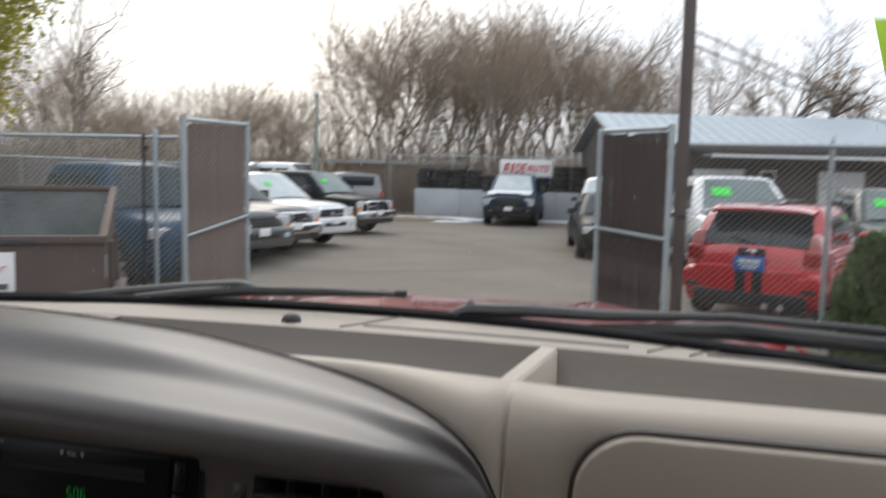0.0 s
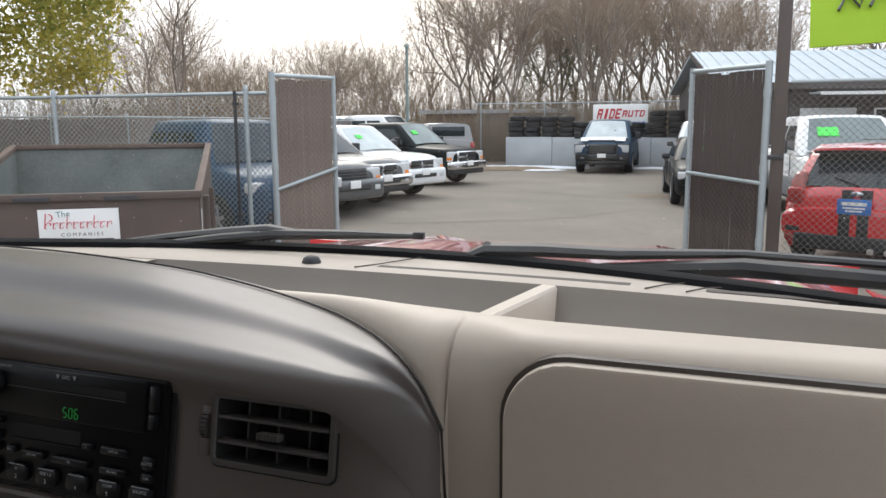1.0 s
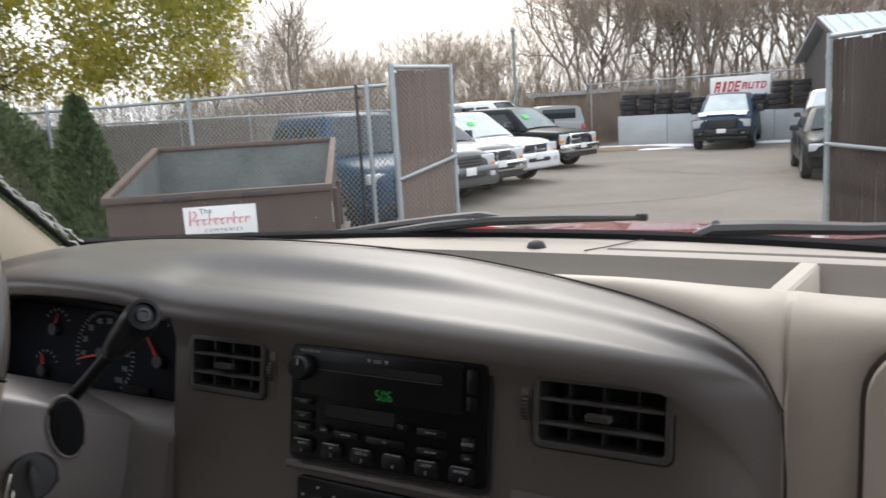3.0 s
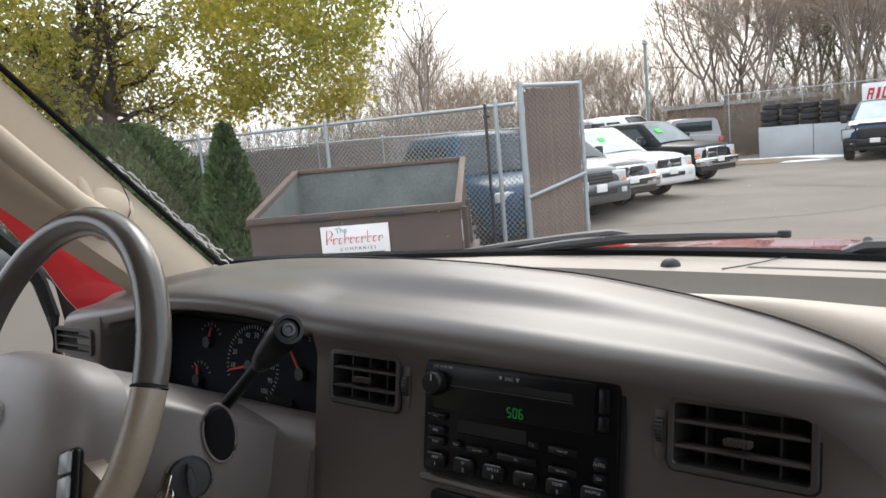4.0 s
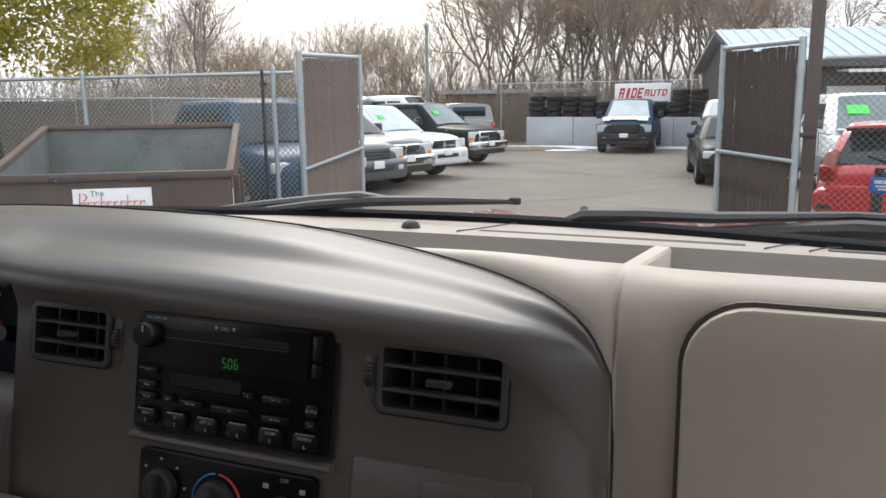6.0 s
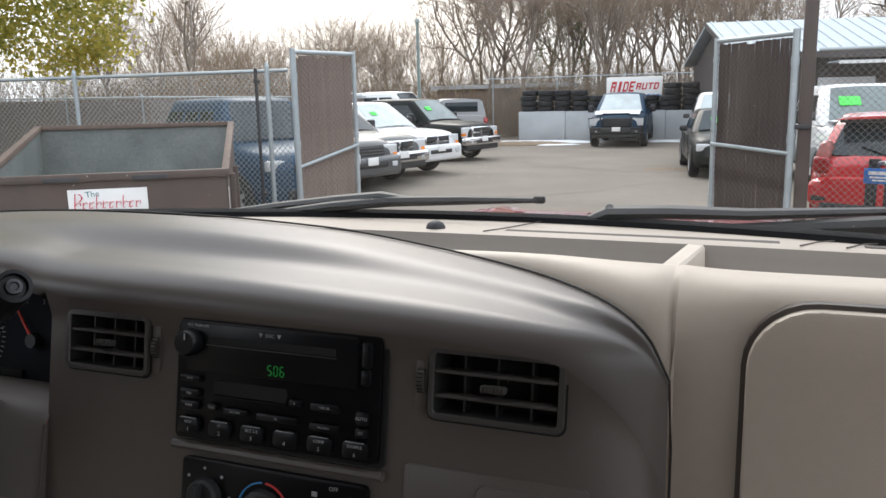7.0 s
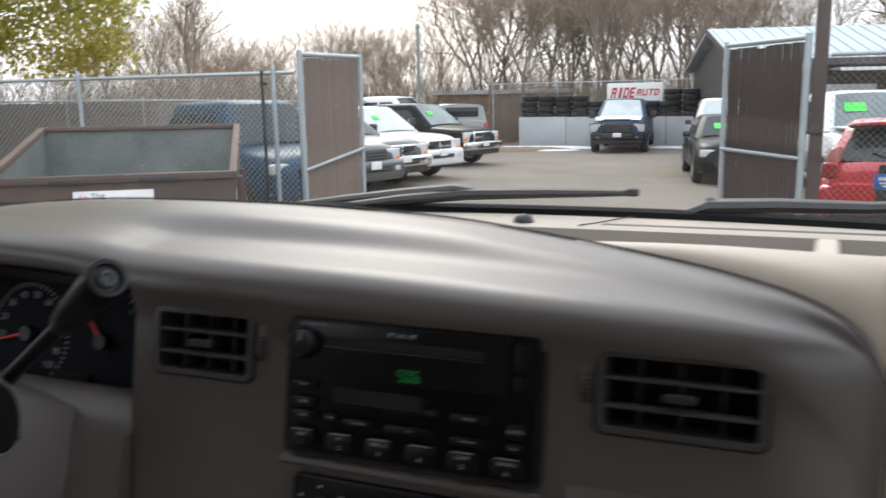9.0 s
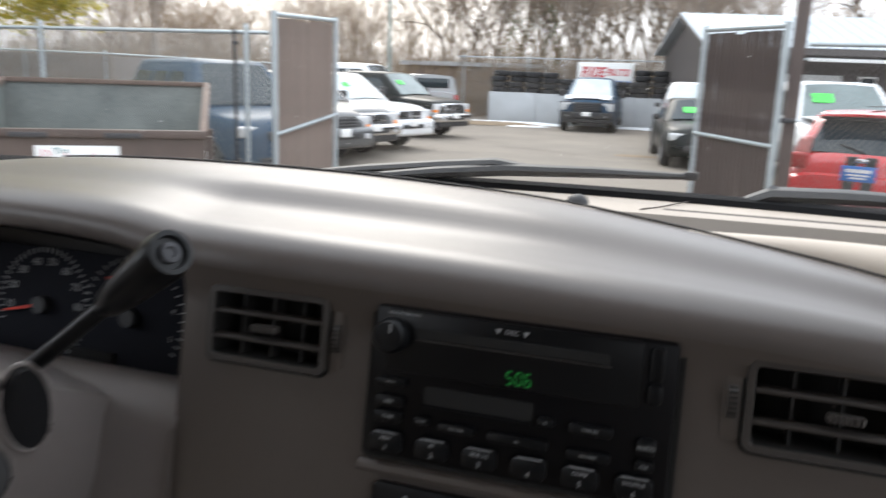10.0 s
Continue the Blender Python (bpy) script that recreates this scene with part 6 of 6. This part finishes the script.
# plain unseen shell that closes the cab and keeps light off the dash
sh = thing("cab_shell", pose(0, 0, 0), "unseen plain cab lining that limits the light", "cab lining", kind="structure")
part("headliner", box((XC, -.66, 2.07), (1.66, 2.22, .05), .01), M["cloth"], sh)
# windowless, added to block light from behind
part("back_wall", box((XC, -1.78, 1.44), (1.72, .06, 1.28)), M["seat"], sh)
for s in (-1, 1):
    part("rear_side", box((XC + s * .86, -1.2, 1.15), (.06, 1.2, .66)), M["seat"], sh)
    part("door_post", box((XC + s * .86, -.70, 1.74), (.06, .14, .52)), M["cloth"], sh)
    part("roof_rail", box((XC + s * .80, -.66, 2.03), (.08, 2.2, .08), .01), M["cloth"], sh)
# floor and firewall stop light leaking in below the dash
part("floor_pan", box((XC, -.3, .82), (1.8, 3.0, .04)), M["stack"], sh)
part("firewall", box((XC, 1.17, 1.18), (1.7, .04, .66)), M["stack"], sh)
part("seat_back", box((XC, -.62, 1.2), (1.5, .2, .68), .06, 3), M["seat"], sh)
part("seat_cushion", box((XC, -.28, .98), (1.5, .6, .2), .06, 3), M["seat"], sh)

# ---------- trees ----------


def branch_tree(seed, height, r0, depth, spread, up, splits, droop=0.0, base_frac=.25, taper=.66):
    """A bare tree: returns vertices, faces of trunk and limbs, and of the fine twigs, and the twig tips."""
    rng = random.Random(seed)
    V, F, TV, TF, tips = [], [], [], [], []

    def seg(a, b, ra, rb, n, V, F):
        d = (b - a).normalized()
        s = d.orthogonal().normalized()
        t = d.cross(s)
        k = len(V)
        for p, r in ((a, ra), (b, rb)):
            for j in range(n):
                c = math.tau * j / n
                V.append(tuple(p + (s * math.cos(c) + t * math.sin(c)) * r))
        for j in range(n):
            F.append((k + j, k + (j + 1) % n, k + n + (j + 1) % n, k + n + j))

    def grow(p, d, L, r, lev):
        n = 3 if lev < depth else 2
        fine = lev >= depth - 1
        for i in range(n):
            d = (d + Vector((rng.gauss(0, .13), rng.gauss(0, .13), rng.gauss(0, .10) + up * (.10 if lev else .02) - droop * lev * .02))).normalized()
            q = p + d * L / n
            ra, rb = r * (1 - .28 * i / n), r * (1 - .28 * (i + 1) / n)
            if fine:
                seg(p, q, max(ra * .8, .007), max(rb * .7, .004), 3, TV, TF)
            else:
                seg(p, q, ra, rb, 7 if lev == 0 else 5 if lev < 3 else 4, V, F)
            if lev >= 1 and lev < depth and i < n - 1 and rng.random() < .7:
                side(q, d, L * .6, rb * .55, lev + 1)
            p = q
        if lev >= depth:
            tips.append(p)
            return
        for _ in range(rng.choice(splits)):
            side(p, d, L * rng.uniform(.62, .86), r * taper, lev + 1)

    def side(p, d, L, r, lev):
        o = d.orthogonal().normalized()
        o.rotate(Matrix.Rotation(rng.uniform(0, math.tau), 3, d))
        a = rng.uniform(.5, 1.2) * spread
        nd = (d * math.cos(a) + o * math.sin(a)).normalized()
        grow(p, nd, L, r, lev)

    grow(Vector((0, 0, -.1)), Vector((rng.gauss(0, .04), rng.gauss(0, .04), 1)).normalized(), height * base_frac, r0, 0)
    return V, F, TV, TF, tips


def bare_tree(name, seed, m, label, height, r0, depth=5, spread=.6, up=.6, splits=(2, 3), base_frac=.26, bark="bark", group="bare trees", taper=.58):
    V, F, TV, TF, _ = branch_tree(seed, height, r0, depth, spread, up, splits, base_frac=base_frac, taper=taper)
    t = thing(name, m, label, "tree", group)
    raw("trunk", V, F, M[bark], t, "grey-brown trunk and limbs", True)
    raw("crown", TV, TF, M["twig"], t, "fine bare twigs", kind="stuff")
    return t


kinds = []
rng = random.Random(11)
for k in range(6):
    kinds.append(bare_tree("bare_tree", 40 + k, pose(-9 + 3.1 * k, 41 + 1.2 * (k % 3), 0, 0, 0, 50 * k), "leafless grey-brown tree behind the car park", 11.0 + (k % 3) * 1.6, .088 + .025 * (k % 2), 5, .50 + .08 * (k % 3), .55, (2, 3, 3, 3)))


def wood_height(x, y):
    """How tall the wood stands at a bearing: low behind the parked row, tall behind the sign, open over the workshop."""
    return lerp(math.degrees(math.atan2(x, y)), ((-60, .7), (-40, .85), (-36, .62), (-30, .60), (-27.5, .84), (-25, .62), (-22.5, .68), (-20.5, .98), (-14, 1.08), (-4, 1.05), (1, .85), (4, .5), (8, .36), (30, .4)))


for row, (y0, n, x0, x1) in enumerate(((39, 21, -30, 7), (46, 24, -42, 14), (55, 24, -55, 30))):
    for i in range(n):
        x = x0 + (x1 - x0) * (i + rng.uniform(.1, .9)) / n
        y = y0 + rng.uniform(-1.5, 3.5)
        s = rng.uniform(.85, 1.12) * (1 + .12 * row) * wood_height(x, y)
        c = copy_thing(kinds[rng.randrange(6)], pose(x, y, 0))
        c.matrix_basis = pose(x, y, 0, 0, 0, rng.uniform(0, 360)) @ Matrix.Scale(s, 4)
for i in range(14):
    x, y = -15 + 15 * (i + rng.uniform(.1, .9)) / 14, rng.uniform(41, 52)
    c = copy_thing(kinds[rng.randrange(6)], pose(x, y, 0))
    c.matrix_basis = pose(x, y, 0, 0, 0, rng.uniform(0, 360)) @ Matrix.Scale(rng.uniform(1.0, 1.2) * wood_height(x, y), 4)
# slender trees between the maple and the far wood
for k, (x, y, s) in enumerate(((-17.5, 22, .85), (-19.5, 24, .8), (-23, 27, .75), (-26, 27, .75))):
    c = copy_thing(kinds[(k + 2) % 6], pose(x, y, 0))
    c.matrix_basis = pose(x, y, 0, 0, 0, 77 * k) @ Matrix.Scale(s, 4)
oak = bare_tree("bare_oak", 77, pose(6.5, 36, 0), "gnarled leafless oak behind the workshop", 10.5, .34, 6, .85, .25, (2, 3), .22, "bark_dark", "", .62)
c = copy_thing(oak, pose(13, 38, 0, 0, 0, 100))


def brush(name, x0, y0, x1, y1, n, h, seed, label):
    """A thicket of thin dry stems."""
    rng = random.Random(seed)
    V, F = [], []
    for i in range(n):
        u = rng.random()
        x, y = x0 + (x1 - x0) * u + rng.gauss(0, .9), y0 + (y1 - y0) * u + rng.gauss(0, .9)
        p, d = Vector((x, y, 0)), Vector((rng.gauss(0, .25), rng.gauss(0, .25), 1)).normalized()
        hh = h * rng.uniform(.35, 1.1) * (1 + .3 * noise.noise(Vector((x * .3, y * .3, 0))))
        r = rng.uniform(.006, .02)
        for s in range(3):
            q = p + d * hh / 3
            k = len(V)
            o = d.orthogonal().normalized() * r
            o2 = d.cross(o)
            for pp, f in ((p, 1 - .3 * s), (q, .7 - .3 * s)):
                V += [tuple(pp + o * f), tuple(pp - o * .5 * f + o2 * .87 * f), tuple(pp - o * .5 * f - o2 * .87 * f)]
            F += [(k + j, k + (j + 1) % 3, k + 3 + (j + 1) % 3, k + 3 + j) for j in range(3)]
            p, d = q, (d + Vector((rng.gauss(0, .25), rng.gauss(0, .25), .1))).normalized()
            for _ in range(2):
                e = (d + Vector((rng.gauss(0, .6), rng.gauss(0, .6), .2))).normalized()
                z = p + e * hh * .22
                k = len(V)
                o = e.orthogonal().normalized() * r * .5
                V += [tuple(p + o), tuple(p - o), tuple(z)]
                F.append((k, k + 1, k + 2))
    ob = raw(name, V, F, M["brush"], kind="stuff")
    return tagged(ob, label, "brush")


brush("brush", -34, 33, -12, 37.5, 2600, 2.8, 1, "tangled dry brush along the far fence")
brush("brush", -12, 37.5, 6, 37.5, 2600, 3.0, 2, "tangled dry brush behind the wall")
brush("brush", -30, 16, -17, 30, 1800, 2.2, 3, "dry brush beyond the slatted fence")
brush("brush", -44, 11, -22, 32, 3200, 4.6, 9, "tall grey-brown thicket beyond the slatted fence")
brush("brush", -40, 44, 30, 44, 4200, 6.0, 5, "tangled dry brush under the far trees")
brush("brush", -60, 56, 45, 56, 5200, 8.5, 6, "grey-brown saplings deep in the far wood")


def leaf_cloud(points, size, rng, per, spread, flat=.6):
    V, F = [], []
    for p in points:
        for _ in range(per):
            c = p + Vector((rng.gauss(0, spread), rng.gauss(0, spread), rng.gauss(0, spread * .8)))
            n = Vector((rng.gauss(0, 1), rng.gauss(0, 1), rng.gauss(0, 1) + flat)).normalized()
            a = n.orthogonal().normalized()
            a.rotate(Matrix.Rotation(rng.uniform(0, 6.28), 3, n))
            b = n.cross(a)
            s = size * rng.uniform(.6, 1.3)
            k = len(V)
            V += [tuple(c - a * s), tuple(c + b * s * .55 + n * s * .15), tuple(c + a * s), tuple(c - b * s * .55 + n * s * .15)]
            F.append((k, k + 1, k + 2, k + 3))
    return V, F


# the big maple, still in yellow-green leaf
V, F, TV, TF, tips = branch_tree(5, 12.0, .31, 5, .78, .28, (2, 3), base_frac=.17)
mp = thing("maple_tree", pose(-15.2, 9.4, 0), "maple tree in thinning yellow-green autumn leaf", "tree")
raw("trunk", V, F, M["bark_dark"], mp, "dark trunk and limbs", True)
raw("twigs", TV, TF, M["bark_dark"], mp, kind="stuff")
rng = random.Random(8)
extra = []
for _ in range(2600):
    a, u = rng.uniform(0, math.tau), rng.random()
    rr = 6.2 * math.sqrt(rng.uniform(.05, 1.0))
    zz = 2.75 + 8.2 * u
    lim = 5.75 * (.80 + .20 * math.sin(min(1.0, u * 2.2) * math.pi / 2)) if u < .62 else 5.75 * math.sqrt(max(0, 1 - ((u - .62) / .40) ** 2))
    lim *= 1 + .16 * noise.noise(Vector((math.cos(a) * 2.1, math.sin(a) * 2.1, zz * .45)))
    clump = noise.noise(Vector((rr * math.cos(a) * .55, rr * math.sin(a) * .55, zz * .6)))
    if rr < lim and clump > -.12 and not (zz < 6.6 and abs(math.sin(a - 2.55)) * rr < 1.2 and math.cos(a + .58) > 0):
        extra.append(Vector((rr * math.cos(a), rr * math.sin(a), zz)))
V, F = leaf_cloud([p for p in tips if p.z > 2.7], .055, rng, 12, .30)
V2, F2 = leaf_cloud(extra, .062, rng, 100, .27)
k = len(V)
raw("crown", V + V2, F + [tuple(i + k for i in f) for f in F2], M["leaf"], mp, "yellow-green leaves", kind="stuff")


def arborvitae(m, h, r, seed, label, n=5200, cone=True, core_on=True):
    rng = random.Random(seed)
    t = thing("arborvitae", m, label, "evergreen")
    raw("trunk", *(lambda v: (v[0], v[1]))(branch_tree(seed, h * .9, .05, 0, .1, 1, (1,), base_frac=.9)[:2]), M["bark"], t)
    V, F = [], []
    for _ in range(n):
        u = rng.random() ** .8
        prof = (1 - u) ** .75 * min(1.0, .55 + u * 4) if cone else math.sqrt(max(0, 1 - (u * 1.05 - .12) ** 2))
        a = rng.uniform(0, math.tau)
        lump = 1 + .22 * noise.noise(Vector((math.cos(a) * 2.2 + seed, math.sin(a) * 2.2, u * 5)))
        rad = r * prof * lump * rng.uniform(.72, 1.04)
        c = Vector((rad * math.cos(a), rad * math.sin(a), .08 + u * h))
        d = Vector((math.cos(a) * .8, math.sin(a) * .8, .9 + rng.gauss(0, .3))).normalized()
        s_ = d.cross(Vector((rng.gauss(0, 1), rng.gauss(0, 1), rng.gauss(0, 1)))).normalized()
        L, w = rng.uniform(.05, .13), rng.uniform(.015, .035)
        k = len(V)
        V += [tuple(c), tuple(c + d * L * .6 + s_ * w), tuple(c + d * L), tuple(c + d * L * .6 - s_ * w)]
        F.append((k, k + 1, k + 2, k + 3))
    raw("foliage", V, F, M["ever"], t, "dense dark green sprays", kind="stuff")
    if not core_on:
        return t
    core = bmesh.new()
    loft([[(r * .62 * ((1 - u) ** .75 * min(1.0, .55 + u * 4) if cone else math.sqrt(max(.01, 1 - (u * 1.05 - .12) ** 2))) * math.cos(b), r * .62 * ((1 - u) ** .75 * min(1.0, .55 + u * 4) if cone else math.sqrt(max(.01, 1 - (u * 1.05 - .12) ** 2))) * math.sin(b), .1 + u * h * .93) for b in (math.tau * i / 12 for i in range(12))] for u in (0, .15, .3, .5, .7, .85, .97)], core)
    part("inner_foliage", core, M["ever"], t)
    return t


arborvitae(pose(-8.85, 6.65, 0), 2.15, .62, 3, "cone-shaped dark green arborvitae beside the dumpster", 7000)
arborvitae(pose(-11.6, 6.5, 0), 2.35, 1.5, 4, "broad dark green juniper bush by the fence", 16000, False)
arborvitae(pose(2.45, 8.15, -.06), 1.28, .50, 6, "small dark green juniper in front of the fence", 5000, False)
arborvitae(pose(-9.9, 43.5, 0), 6.4, 1.9, 7, "dark green cedar among bare trees", 5000, False, False)

# ---------- far things ----------
pole = thing("utility_pole", pose(-14.6, 34.5, 0), "weathered grey-green utility pole", "pole")
part("shaft", rod((0, 0, 0), (0, 0, 5.4), .085, .07, 12), M["insulator"], pole)
part("cap", rod((0, 0, 5.4), (0, 0, 5.55), .17, .08, 12), M["insulator"], pole)
sd = thing("shed", pose(-12.6, 42, 0, 0, 0, 5), "low pale roofed shed among the far trees", "shed")
part("wall", box((0, 0, 1.2), (7, 3, 2.4)), M["slat_light"], sd, smooth=False)
part("roof", box((0, 0, 2.5), (7.6, 3.6, .2)), M["concrete"], sd, smooth=False)
wires = thing("overhead_wires", pose(0, 0, 0), "dark cables strung in front of the workshop roof", "cable")
for dz in (0, .16):
    part("cable", tube([(.53 + (13 - .53) * i / 11, 9.14 + (30.2 - 9.14) * i / 11, 3.3 + dz - .35 * math.sin(math.pi * i / 11) - .03 * i) for i in range(12)], .012, 5), M["black"], wires)
# unseen dark plain walls, added behind and beside the truck to darken reflections
for nm, c_, sz in (("wall_south", (0, -26, 3.0), (110, .4, 6.0)), ("wall_east", (48, 4, 2.5), (.4, 60, 5.0)), ("wall_west", (-52, 2, 2.5), (.4, 56, 5.0))):
    w_ = part(nm, box(c_, sz), M["siding"], smooth=False)
    tagged(w_, "unseen dark brown wall added to darken reflections", "wall", kind="structure")
